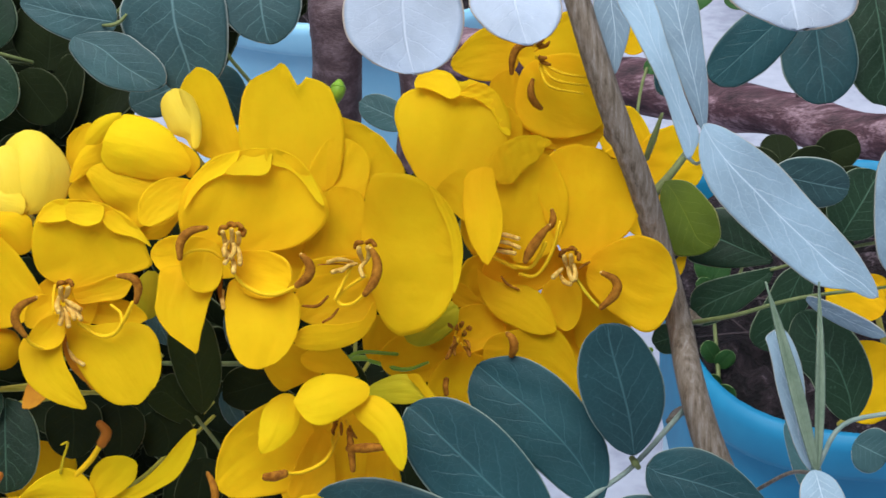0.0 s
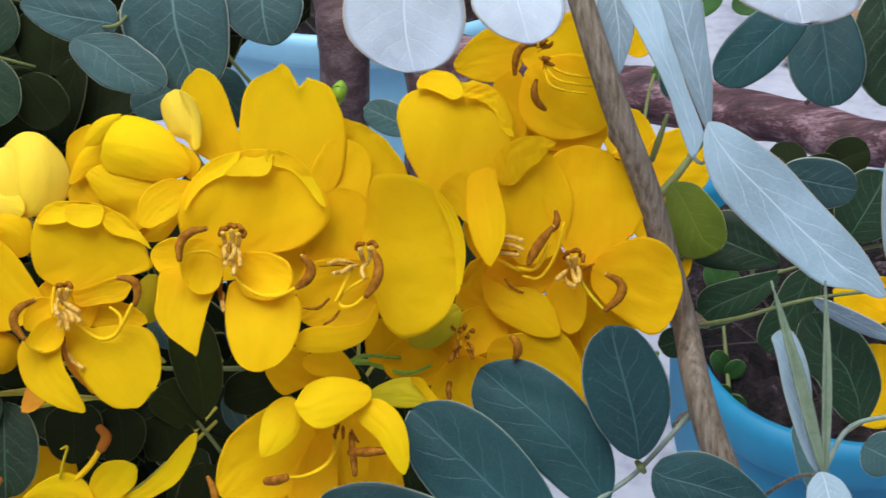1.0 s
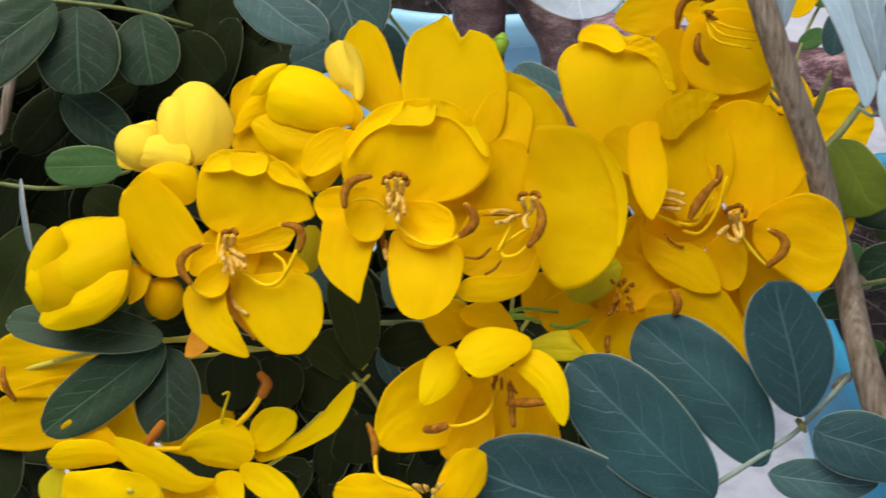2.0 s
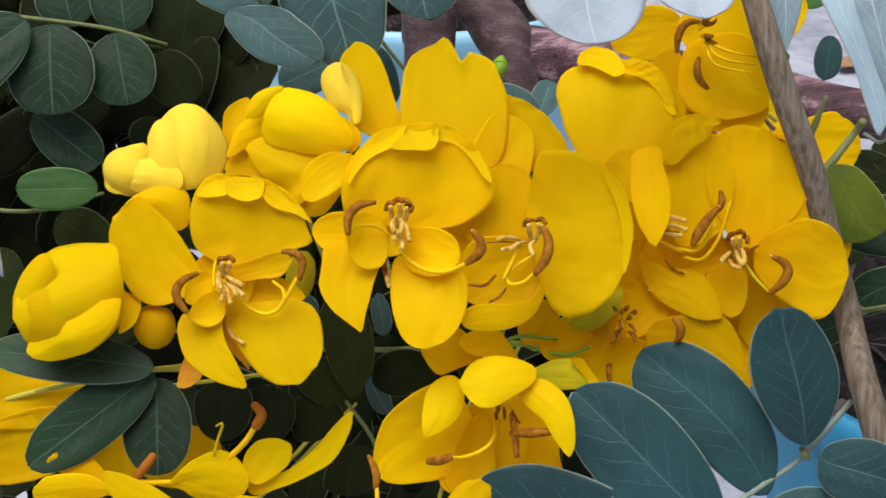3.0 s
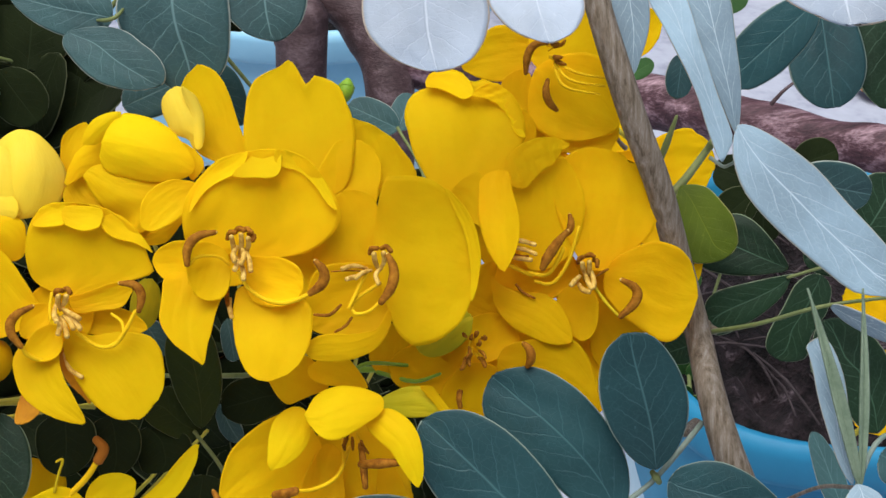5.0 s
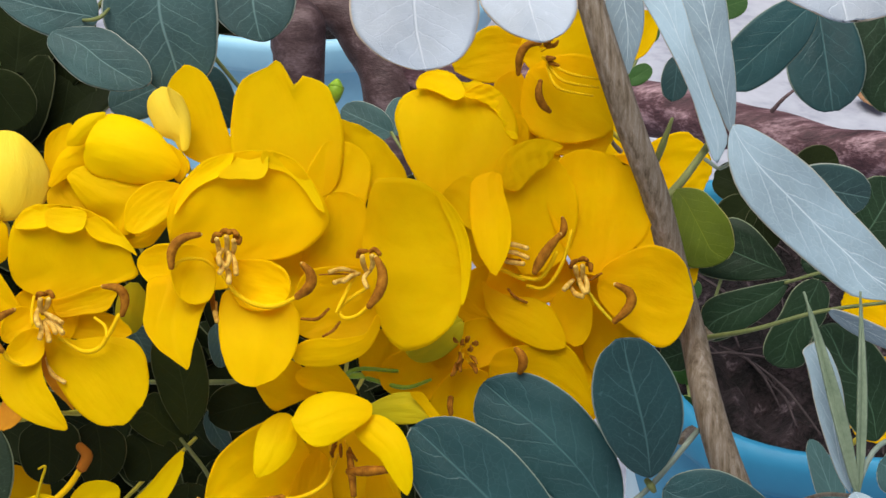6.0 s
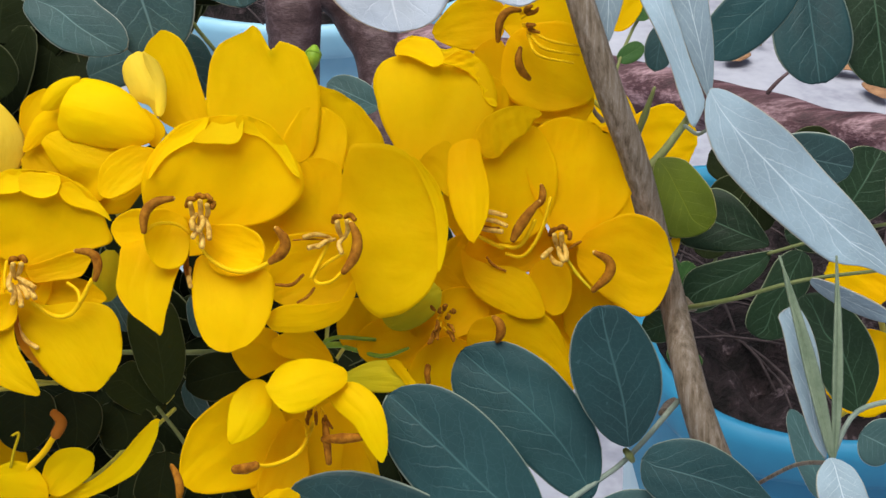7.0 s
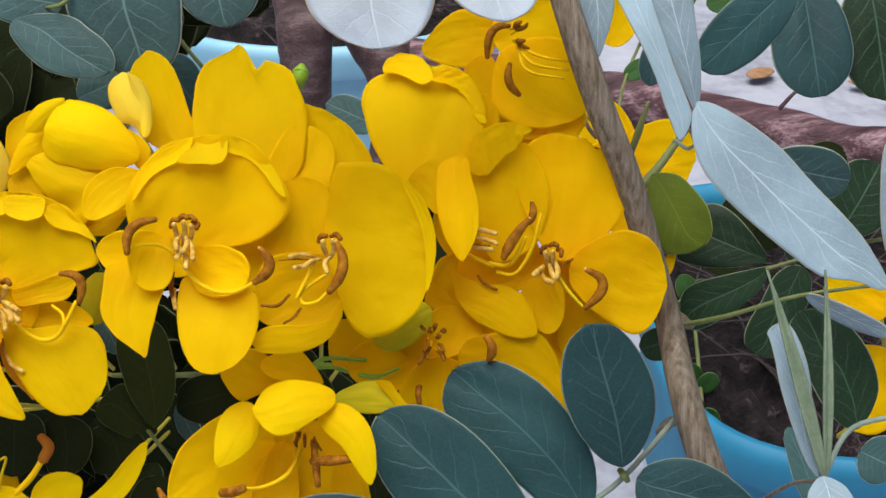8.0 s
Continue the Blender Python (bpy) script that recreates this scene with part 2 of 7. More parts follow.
def part(name, verts, faces, material, parent, label="", uvs=None, kind=""):
    """Links one mesh, given in the shrub's millimetres, under a thing."""
    o = Vector(parent["mm"])
    me = bpy.data.meshes.new(name)
    me.from_pydata([(Vector(v) - o) * MM for v in verts], [], faces)
    if uvs is not None:
        lay = me.uv_layers.new(name="UVMap")
        flat = np.array(uvs, float)[np.array([l.vertex_index for l in me.loops])]
        lay.data.foreach_set("uv", flat.ravel())
    me.shade_smooth()
    me.materials.append(material)
    ob = new(name, me)
    ob.parent = parent
    ob["mm"] = parent["mm"]
    if label:
        tagged(ob, label)
    if kind:
        tagged(ob, kind=kind)
    return ob


def sheet(grid, thick):
    """A closed thin sheet from a grid of points: both faces and the rim between them."""
    g = np.array(grid, float)
    n, k = g.shape[:2]
    du, dv = np.gradient(g, axis=0), np.gradient(g, axis=1)
    nor = np.cross(du, dv)
    nor /= np.maximum(np.linalg.norm(nor, axis=-1, keepdims=True), 1e-9)
    top, low = g + nor * thick / 2, g - nor * thick / 2
    verts = np.concatenate([top.reshape(-1, 3), low.reshape(-1, 3)])
    i = lambda a, b: a * k + b
    m = n * k
    faces = []
    for a in range(n - 1):
        for b in range(k - 1):
            q = (i(a, b), i(a + 1, b), i(a + 1, b + 1), i(a, b + 1))
            faces.append(q)
            faces.append(tuple(m + x for x in reversed(q)))
    ring = [i(a, 0) for a in range(n)] + [i(n - 1, b) for b in range(1, k)] + [i(a, k - 1) for a in range(n - 2, -1, -1)] + [i(0, b) for b in range(k - 2, 0, -1)]
    for a, b in zip(ring, ring[1:] + ring[:1]):
        faces.append((b, a, m + a, m + b))
    return verts, faces


def swelling(side, s):
    """A half width at s (0 to 1, as an angle round the margin) by a smooth curve through those given."""
    w = [2 * side[0] - side[1], *side, 2 * side[-1] - side[-2]]
    x = min(max(s, 0), 1) * (len(side) - 1)
    i = min(int(x), len(side) - 2)
    a, b, c, d = w[i : i + 4]
    t = x - i
    return 0.5 * (2 * b + (c - a) * t + (2 * a - 5 * b + 4 * c - d) * t * t + (3 * b - a - 3 * c + d) * t ** 3)


def blade(base, tip, width, mid=0.6, blunt=2.2, point=None, cup=0.2, curl=0.2, roll=0.0,
          wave=0.02, neck=0.16, crease=0.0, skew=0.0, crinkle=0.06, dent=0.036, nu=30, nv=25, seed=0, sides=None, cuts=(), pleat=0.0):
    """The points of a petal or leaflet. cup: how far its sides rise towards the viewer, curl: how far it bows along its length,
    crease: a fold along the midrib, skew: how far its end swings sideways,
    crinkle: unevenness of the outer margin, dent: shallow hollows all over, sides: half widths from base to tip on either side,
    cuts: notches in the end (place, depth, breadth), pleat: fine folds across."""
    rng = random.Random(seed)
    if sides:
        width = max(a + b for a, b in zip(*sides))
    base, tip = Vector(base), Vector(tip)
    axis = tip - base
    length = axis.length
    axis.normalize()
    front = Vector((0, -1, 0))
    front = (front - axis * front.dot(axis))
    if front.length < 0.2:
        front = Vector((0, 0, 1)) - axis * axis.z
    front.normalize()
    front = Matrix.Rotation(radians(roll), 3, axis) @ front
    across = axis.cross(front).normalized()
    us = [0.5 - 0.5 * math.cos(math.pi * a / (nu - 1)) for a in range(nu)]
    # the line of the midrib
    s, h, line = 0.0, 0.0, [(0.0, 0.0)]
    for a in range(1, nu):
        u = (us[a] + us[a - 1]) / 2
        turn = curl * (u - 0.5) * 2
        s += (us[a] - us[a - 1]) * math.cos(turn)
        h += (us[a] - us[a - 1]) * math.sin(turn)
        line.append((s, h))
    far = max(p[0] for p in line)
    slope = line[-1][1] / line[-1][0]
    line = [(p[0], p[1] - slope * p[0]) for p in line]
    power = math.log(0.5) / math.log(mid)
    point = blunt if point is None else point
    f1, f2, p1, p2 = rng.uniform(4, 7), rng.uniform(9, 13), rng.uniform(0, 6), rng.uniform(0, 6)
    z1 = rng.uniform(0, 90)
    grid = []
    for a, u in enumerate(us):
        e = blunt + (point - blunt) * u
        q = abs(2 * u ** power - 1)
        w = max(1 - q ** e, 0) ** (1 / e)
        w = max(w, neck * (1 - u) ** 2)
        if sides:
            low, high = (swelling(side, a / (nu - 1)) for side in sides)
            w = max((low + high) / width, 0.004)
        row = []
        for b in range(nv):
            v = -1 + 2 * b / (nv - 1)
            v = math.copysign(abs(v) ** 0.85, v)
            edge = abs(v) ** 3 * max(u, 0.1) ** 0.5
            near_tip = max(u - 0.6, 0) / 0.4
            margin = max(edge * min(u * 1.6, 1), near_tip ** 3)
            # place along the outline, for unevenness that follows the margin
            turn = math.atan2(v * w, (u - 0.5) * 2 + 0.001)
            n1 = noise.noise(Vector((turn * 2.6, z1, 0))) + 0.6 * noise.noise(Vector((turn * 6.0, z1, 3)))
            n2 = noise.noise(Vector((turn * 4.5, z1, 7)))
            ripple = wave * (math.sin(f1 * u * 2 + p1 + v * 2) * 0.6 + math.sin(f2 * (u + 0.35 * v) * 1.6 + p2) * 0.4)
            n0 = noise.noise(Vector((turn * 1.1, z1, 11)))
            lobe = (high + low) / width if sides else w
            x = (high - low) / 2 if sides else 0.0
            x += v * lobe * width / 2 * (1 + ripple * 0.6 * edge + crinkle * (n1 * 0.9 + n0 * 2.0) * edge)
            x += skew * width * u * u
            along = line[a][0] / far * length * (1 + ripple * 0.35 * near_tip + crinkle * (n1 * 0.9 + n0 * 0.8) * near_tip ** 1.5 * 0.8)
            for at, deep, broad in cuts:
                along -= deep * near_tip ** 0.7 * math.exp(-(((x - at) / broad) ** 2))
            up = line[a][1] / far * length + cup * (v * w) ** 2 * width / 2
            up += crease * abs(v * w) * width / 2 + ripple * width * 0.55 * edge + crinkle * n2 * margin * width * 0.4
            up += dent * width * (noise.noise(Vector((u * 2.7 + z1, v * w * 2.2, z1))) + 0.35 * noise.noise(Vector((u * 4 + z1, v * w * 7, z1))))
            ridge = 1 - 2.2 * abs(noise.noise(Vector((turn * 7.0, z1 + 20, u * 1.5))))
            up += crinkle * ridge * margin * width * 0.22
            up += pleat * width * math.sin(40 * u + 3 * v + z1) * min(u, 1 - u, 0.25) * 4
            row.append(base + axis * along + across * x + front * up)
        grid.append(row)
    uvs = [(u, (b / (nv - 1) * 2 - 1)) for u in us for b in range(nv)]
    uvs = [(u, 0.5 + 0.5 * math.copysign(abs(v) ** 0.85, v)) for u, v in uvs]
    return grid, uvs + uvs


COUNT = [0]


def petal(parent, base, tip, width=1.0, material=None, thick=0.16, name="petal", label="", **shape):
    COUNT[0] += 1
    if "sides" in shape:
        shape = {"crinkle": 0.025, "dent": 0.025, "wave": 0.012, **shape}
    grid, uvs = blade(base, tip, width, seed=COUNT[0], **shape)
    verts, faces = sheet(grid, thick)
    return part(name, verts, faces, material or PETAL, parent, label, uvs)


def leaflet(parent, base, tip, width=1.0, material=None, label="", **shape):
    COUNT[0] += 1
    keys = dict(mid=0.52, blunt=2.15, cup=-0.08, curl=-0.12, wave=0.012, crease=0.08, neck=0.05, nu=24, nv=17, crinkle=0.022, dent=0.02)
    if "sides" in shape:
        keys["crinkle"] = 0.01
    keys.update(shape)
    grid, uvs = blade(base, tip, width, seed=COUNT[0], **keys)
    verts, faces = sheet(grid, 0.32)
    return part("leaflet", verts, faces, material or LEAF_DARK, parent, label, uvs)


def tube(points, radii, sides=8, steps=5):
    """A rounded, tapered tube through points (a smooth curve), capped at both ends."""
    p = [Vector(q) for q in points]
    if isinstance(radii, (int, float)):
        radii = [radii] * len(p)
    if len(radii) != len(p):
        radii = list(np.interp(np.linspace(0, 1, len(p)), np.linspace(0, 1, len(radii)), radii))
    ext = [p[0] * 2 - p[1]] + p + [p[-1] * 2 - p[-2]]
    line, rad = [], []
    for i in range(len(p) - 1):
        a, b, c, d = ext[i : i + 4]
        for k in range(steps):
            t = k / steps
            line.append(0.5 * (2 * b + (c - a) * t + (2 * a - 5 * b + 4 * c - d) * t * t + (3 * b - a - 3 * c + d) * t ** 3))
            rad.append(radii[i] * (1 - t) + radii[i + 1] * t)
    line.append(p[-1])
    rad.append(radii[-1])
    first, last = (line[0] - line[1]).normalized(), (line[-1] - line[-2]).normalized()
    line = [line[0] + first * rad[0] * 0.5] + line + [line[-1] + last * rad[-1] * 0.5]
    rad = [rad[0] * 0.45] + rad + [rad[-1] * 0.45]
    verts, faces, side = [], [], None
    for i, q in enumerate(line):
        d = (line[min(i + 1, len(line) - 1)] - line[max(i - 1, 0)]).normalized()
        if side is None:
            side = d.orthogonal().normalized()
        side = (side - d * side.dot(d)).normalized()
        other = d.cross(side)
        for k in range(sides):
            a = 2 * math.pi * k / sides
            verts.append(q + (side * math.cos(a) + other * math.sin(a)) * rad[i])
    n = len(line)
    for i in range(n - 1):
        for k in range(sides):
            j = (k + 1) % sides
            faces.append((i * sides + k, i * sides + j, (i + 1) * sides + j, (i + 1) * sides + k))
    faces.append(tuple(reversed(range(sides))))
    faces.append(tuple(range((n - 1) * sides, n * sides)))
    return verts, faces


def rod(parent, name, material, radii, *points, sides=8, steps=5, label=""):
    verts, faces = tube(points, radii, sides, steps)
    return part(name, verts, faces, material, parent, label)


def big_anther(parent, a, b, c, r=0.75, material=None):
    """A bent brown pollen sac, thickest at its middle, with a pale split end."""
    a, b, c = Vector(a), Vector(b), Vector(c)
    k = b * 2 - (a + c) / 2
    arc = [a * (1 - t) ** 2 + k * 2 * t * (1 - t) + c * t * t for t in (0, 0.25, 0.5, 0.75, 1)]
    ob = rod(parent, "anther", material or ANTHER, [r * 0.55, r * 0.95, r * 1.12, r * 1.05, r * 0.6], *arc, sides=9, steps=4, label="curved brown anther")
    rod(ob, "pore", ANTHER_PALE, [r * 0.25, r * 0.5, r * 0.5], a + (a - arc[1]).normalized() * r * 0.3, a, arc[1].lerp(a, 0.7), sides=8, steps=2, label="pale open tip")
    return ob


def small_stamens(parent, centre, spread, count, toward, length=4.0, seed=0, material=None, r=0.42):
    """A loose tuft of short tan pollen sacs out of the flower's middle, each on its filament."""
    rng = random.Random(seed)
    c, t = Vector(centre), Vector(toward).normalized()
    side = t.cross(Vector((0, 1, 0.1))).normalized()
    for k in range(count):
        f = (k / max(count - 1, 1) - 0.5) * 2 + rng.uniform(-0.25, 0.25)
        way = (t + side * (f * 0.4 + rng.uniform(-0.25, 0.25)) + Vector((0, rng.uniform(-0.6, 0.2), 0))).normalized()
        start = c + side * f * spread[0] * 0.55 + Vector((0, 0, rng.uniform(-0.5, 0.5) * spread[1]))
        end = start + way * length * rng.uniform(0.55, 1.1)
        mid = start.lerp(end, 0.25)
        q = r * rng.uniform(0.75, 1.05)
        stalk = rod(parent, "filament", FILAMENT, [q * 0.5, q * 0.5], start - way * 0.6, mid, sides=6, steps=2)
        bend = Vector((rng.uniform(-0.6, 0.6), -0.3, rng.uniform(-0.4, 0.4)))
        rod(stalk, "anther", material or ANTHER_PALE, [q * 0.7, q, q * 0.9, q * 0.55], mid, mid.lerp(end, 0.35) + bend * 0.7, mid.lerp(end, 0.7) + bend * 0.6, end, sides=8, steps=2)


def shell(parent, centre, radii, axis, start, sweep, top=0.08, bottom=1.0, grow=1.0, material=None, lip=0.015, name="petal", label=""):
    """One petal of a closed bud: a piece of an egg round axis, from azimuth start over sweep degrees."""
    COUNT[0] += 1
    rng = random.Random(COUNT[0])
    z = Vector(axis).normalized()
    x = Vector((0, -1, 0)) - z * (-z.y)
    x.normalize()
    y = z.cross(x)
    nu, nv = 15, 17
    ph = rng.uniform(0, 6)
    grid, uvs = [], []
    for a in range(nu):
        u = a / (nu - 1)
        row = []
        for b in range(nv):
            v = -1 + 2 * b / (nv - 1)
            # the piece ends in a rounded tip
            end = top + (bottom - top) * 0.30 * abs(v) ** 2.5
            th = math.pi * (bottom + (end - bottom) * u)
            az = radians(start + sweep / 2 * v * (0.55 + 0.45 * math.sin(math.pi * min(u * 0.9 + 0.08, 1))))
            k = grow * (1 + lip * (abs(v) ** 6 + u ** 8) + 0.018 * math.sin(5 * u + 3 * v + ph) + 0.012 * math.sin(11 * v + ph) + 0.05 * noise.noise(Vector((u * 3, v * 2.5, ph))) + 0.03 * noise.noise(Vector((u * 9, v * 4, ph))))
            r = k * math.sin(th)
            row.append(Vector(centre) + x * (r * math.cos(az) * radii[0]) + y * (r * math.sin(az) * radii[1]) + z * (k * math.cos(th) * radii[2]))
            uvs.append((u, b / (nv - 1)))
        grid.append(row)
    verts, faces = sheet(grid, 0.3)
    return part(name, verts, faces, material or PETAL, parent, label, uvs + uvs)


# ---------------------------------------------------------------- ground and what stands on it
def world_mesh(name, verts, faces, material, parent=None, smooth_faces=True):
    me = bpy.data.meshes.new(name)
    me.from_pydata([tuple(v) for v in verts], [], faces)
    if smooth_faces:
        me.shade_smooth()
    me.materials.append(material)
    ob = new(name, me)
    if parent:
        ob.parent = parent
    return ob


def ground_sheet():
    """One sheet, finely uneven near the shrub and reaching to the horizon."""
    xs = [-900, -200, -40, -10] + [-4 + 0.1 * i for i in range(81)] + [10, 40, 200, 900]
    verts = [(x, y + 1.0, 0.004 * noise.noise(Vector((x * 2.5, y * 2.5, 0)))) for y in xs for x in xs]
    k = len(xs)
    faces = [(a * k + b, a * k + b + 1, (a + 1) * k + b + 1, (a + 1) * k + b) for a in range(k - 1) for b in range(k - 1)]
    ob = world_mesh("ground", verts, faces, CONCRETE)
    tagged(ob, "pale worn concrete ground under the shrub", "ground", kind="structure")


ground_sheet()


def lathe(profile, sides=56):
    verts, faces = [], []
    for r, z in profile:
        for k in range(sides):
            a = 2 * math.pi * k / sides
            verts.append((r * math.cos(a), r * math.sin(a), z))
    for i in range(len(profile) - 1):
        for k in range(sides):
            j = (k + 1) % sides
            faces.append((i * sides + k, i * sides + j, (i + 1) * sides + j, (i + 1) * sides + k))
    faces.append(tuple(reversed(range(sides))))
    return verts, faces


def tub(x, y, r, h, label, seed, square=1.0, plastic=None):
    ob = new("plant_tub")
    ob.matrix_world = pose(x, y, 0.002)
    tagged(ob, label, "plant tub")
    def squared(a, b):
        """A circle turned into a square with round corners, the more the smaller square is."""
        q = math.hypot(a, b)
        return tuple(math.copysign(q * (abs(k) / q) ** square, k) for k in (a, b))

    prof = [(r * 0.72, 0), (r * 0.74, 0.004), (r * 0.80, h * 0.3), (r * 0.88, h * 0.7), (r * 0.93, h - 0.020), (r * 0.99, h - 0.019), (r, h - 0.016),
            (r * 1.01, h - 0.006), (r, h), (r * 0.97, h), (r * 0.95, h - 0.006), (r * 0.93, h - 0.03), (r * 0.90, h - 0.09)]
    v, fc = lathe(prof)
    v = [(*squared(a, c), e) for a, c, e in v]
    # Wall and rim are split so the wall can take the brightened teal.
    k = 56 * 4
    low = [q for q in fc if max(q) < k + 56]
    high = [tuple(i - k for i in q) for q in fc if min(q) >= k]
    world_mesh("wall", v[: k + 56], low, TEAL_LIT, ob)
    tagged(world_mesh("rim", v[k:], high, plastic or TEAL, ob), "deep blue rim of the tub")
    rings, sides, verts, faces = 16, 56, [(0, 0, h - 0.002)], []
    for i in range(1, rings + 1):
        q = i / rings
        for k in range(sides):
            a = 2 * math.pi * k / sides
            px, py = r * 0.925 * q * math.cos(a), r * 0.925 * q * math.sin(a)
            px, py = squared(px, py)
            verts.append((px, py, h - 0.014 + 0.012 * (1 - q * q) + 0.014 * noise.noise(Vector((px * 38 + seed, py * 38, 0))) + 0.010 * noise.noise(Vector((px * 110, py * 110, seed)))))
    for k in range(sides):
        faces.append((0, 1 + k, 1 + (k + 1) % sides))
    for i in range(rings - 1):
        for k in range(sides):
            j, a, b = (k + 1) % sides, 1 + i * sides, 1 + (i + 1) * sides
            faces.append((a + k, b + k, b + j, a + j))
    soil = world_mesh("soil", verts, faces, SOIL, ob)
    tagged(soil, "dark dry lumpy soil")
    rng = random.Random(seed)
    verts, faces = [], []
    for i in range(110):
        a, q = rng.uniform(0, 6.283), r * 0.9 * math.sqrt(rng.random())
        c, d, l = Vector((q * math.cos(a), q * math.sin(a), h - 0.006 + rng.uniform(0, 0.012))), rng.uniform(0, 6.283), rng.uniform(0.015, 0.05)
        way = Vector((math.cos(d), math.sin(d), rng.uniform(-0.15, 0.25))) * l
        t, fs = tube([c - way / 2, c + Vector((0, 0, 0.003)), c + way / 2], [0.0004, 0.0006, 0.0003], 5, 2)
        faces += [tuple(len(verts) + k for k in g) for g in fs]
        verts += t
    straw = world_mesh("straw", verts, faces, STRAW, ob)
    tagged(straw, "pale dry straw lying on the soil", kind="stuff")


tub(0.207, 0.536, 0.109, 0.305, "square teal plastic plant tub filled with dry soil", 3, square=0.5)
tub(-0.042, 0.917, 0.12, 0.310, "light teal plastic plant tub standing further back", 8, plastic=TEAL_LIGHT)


FALLEN = [(0.533, 1.706), (0.489, 1.635), (0.503, 1.488), (0.483, 1.551), (0.431, 1.566), (0.395, 1.517), (0.518, 1.430), (0.540, 1.664), (-0.246, 1.402)]


def fallen_leaf(x, y, k):
    """A curled dry leaf lying on the ground."""
    rng = random.Random(k)
    a, l = rng.uniform(0, 6.283), rng.uniform(0.022, 0.045)
    way = Vector((math.cos(a), math.sin(a), 0)) * l
    c = Vector((x, y, 0.009))
    g, uv = blade(c - way / 2, c + way / 2, l * rng.uniform(0.45, 0.6), mid=0.5, cup=0.35, curl=0.4, roll=90 if way.x > 0 else -90, nu=10, nv=9, wave=0.05, seed=k)
    v, fc = sheet(g, 0.0006)
    ob = world_mesh("fallen_leaf", v, fc, DRY_LEAF)
    tagged(ob, "curled brown dry leaf on the pale ground", "fallen leaf", "fallen leaves")


for k, (x, y) in enumerate(FALLEN):
    fallen_leaf(x, y, k)


def branch(name, label, points, radii, knots, bark=None, fork=None):
    """A thick woody limb with swellings, given in the shrub's millimetres."""
    ob = thing(name, points[0], label, "branch")
    v, fc = tube(points, radii, 20, 14)
    v = [Vector(q) + Vector((noise.noise(q * 0.05), noise.noise(q * 0.05 + Vector((9, 0, 0))), noise.noise(q * 0.05 + Vector((0, 7, 0))))) * 2.6 for q in v]
    part("limb", v, fc, bark or BARK, ob)
    if fork:
        v, fc = tube(*fork, 20, 14)
        v = [Vector(q) + Vector((noise.noise(q * 0.05), noise.noise(q * 0.05 + Vector((9, 0, 0))), noise.noise(q * 0.05 + Vector((0, 7, 0))))) * 2.6 for q in v]
        part("side_limb", v, fc, bark or BARK, ob)
    for a, b, c, r in knots:
        rod(ob, "side_shoot", BARK, [r, r * 0.75, r * 0.5], a, b, c, sides=12)
    return ob


branch("trunk", "brown woody trunk of the shrub, forked", [(-33.3, 802.0, -298.4), (-33.3, 617.3, 48.8), (-35.5, 617.9, 77.3), (-40.8, 619.0, 125.6)], [13, 10, 9.5, 9.5], [], fork=([(-39.8, 622.5, 93.3), (-18.9, 621.0, 89.4), (-5.7, 618.0, 78.1), (0.4, 615.3, 59.9), (1.1, 620.6, 16.1)], [9, 9.5, 10, 10.5, 10]))
branch("horizontal_branch", "thick mauve-brown woody branch lying across", [(5.5, 621.1, 67.1), (47.7, 599.7, 58.8), (93.3, 566.3, 46.6), (131.3, 538.6, 35.8), (187.0, 508.3, 22.0)], [12, 11.6, 10.3, 8.5, 8.2], [((128.5, 527.6, 43.4), (132.4, 525.6, 48.0), (138.6, 525.2, 52.8), 0.8)], BARK_LIT)


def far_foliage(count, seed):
    """Dark leaves filling the shrub's inside, too many to tell apart, their shade put into the colour."""
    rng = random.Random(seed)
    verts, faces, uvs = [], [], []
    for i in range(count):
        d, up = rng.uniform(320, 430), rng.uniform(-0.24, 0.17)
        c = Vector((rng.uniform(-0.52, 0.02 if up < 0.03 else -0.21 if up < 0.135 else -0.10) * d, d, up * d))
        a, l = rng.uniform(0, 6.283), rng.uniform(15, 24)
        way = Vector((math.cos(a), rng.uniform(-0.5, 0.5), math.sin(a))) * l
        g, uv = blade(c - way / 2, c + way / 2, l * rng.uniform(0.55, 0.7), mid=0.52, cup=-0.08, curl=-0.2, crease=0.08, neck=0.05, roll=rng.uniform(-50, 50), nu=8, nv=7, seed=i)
        v, fc = sheet(g, 0.3)
        faces += [tuple(len(verts) + k for k in q) for q in fc]
        verts += [tuple(q) for q in v]
        uvs += uv
    ob = thing("shaded_foliage", (-80, 330, 0), "dark leaves inside the shrub, shade put into their colour", "foliage")
    ob["kind"] = "stuff"
    # The shrub's inner shade is carried by the near-black leaf colour.
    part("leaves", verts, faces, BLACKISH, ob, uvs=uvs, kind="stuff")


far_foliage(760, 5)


# ---------------------------------------------------------------- the shrub, thing by thing

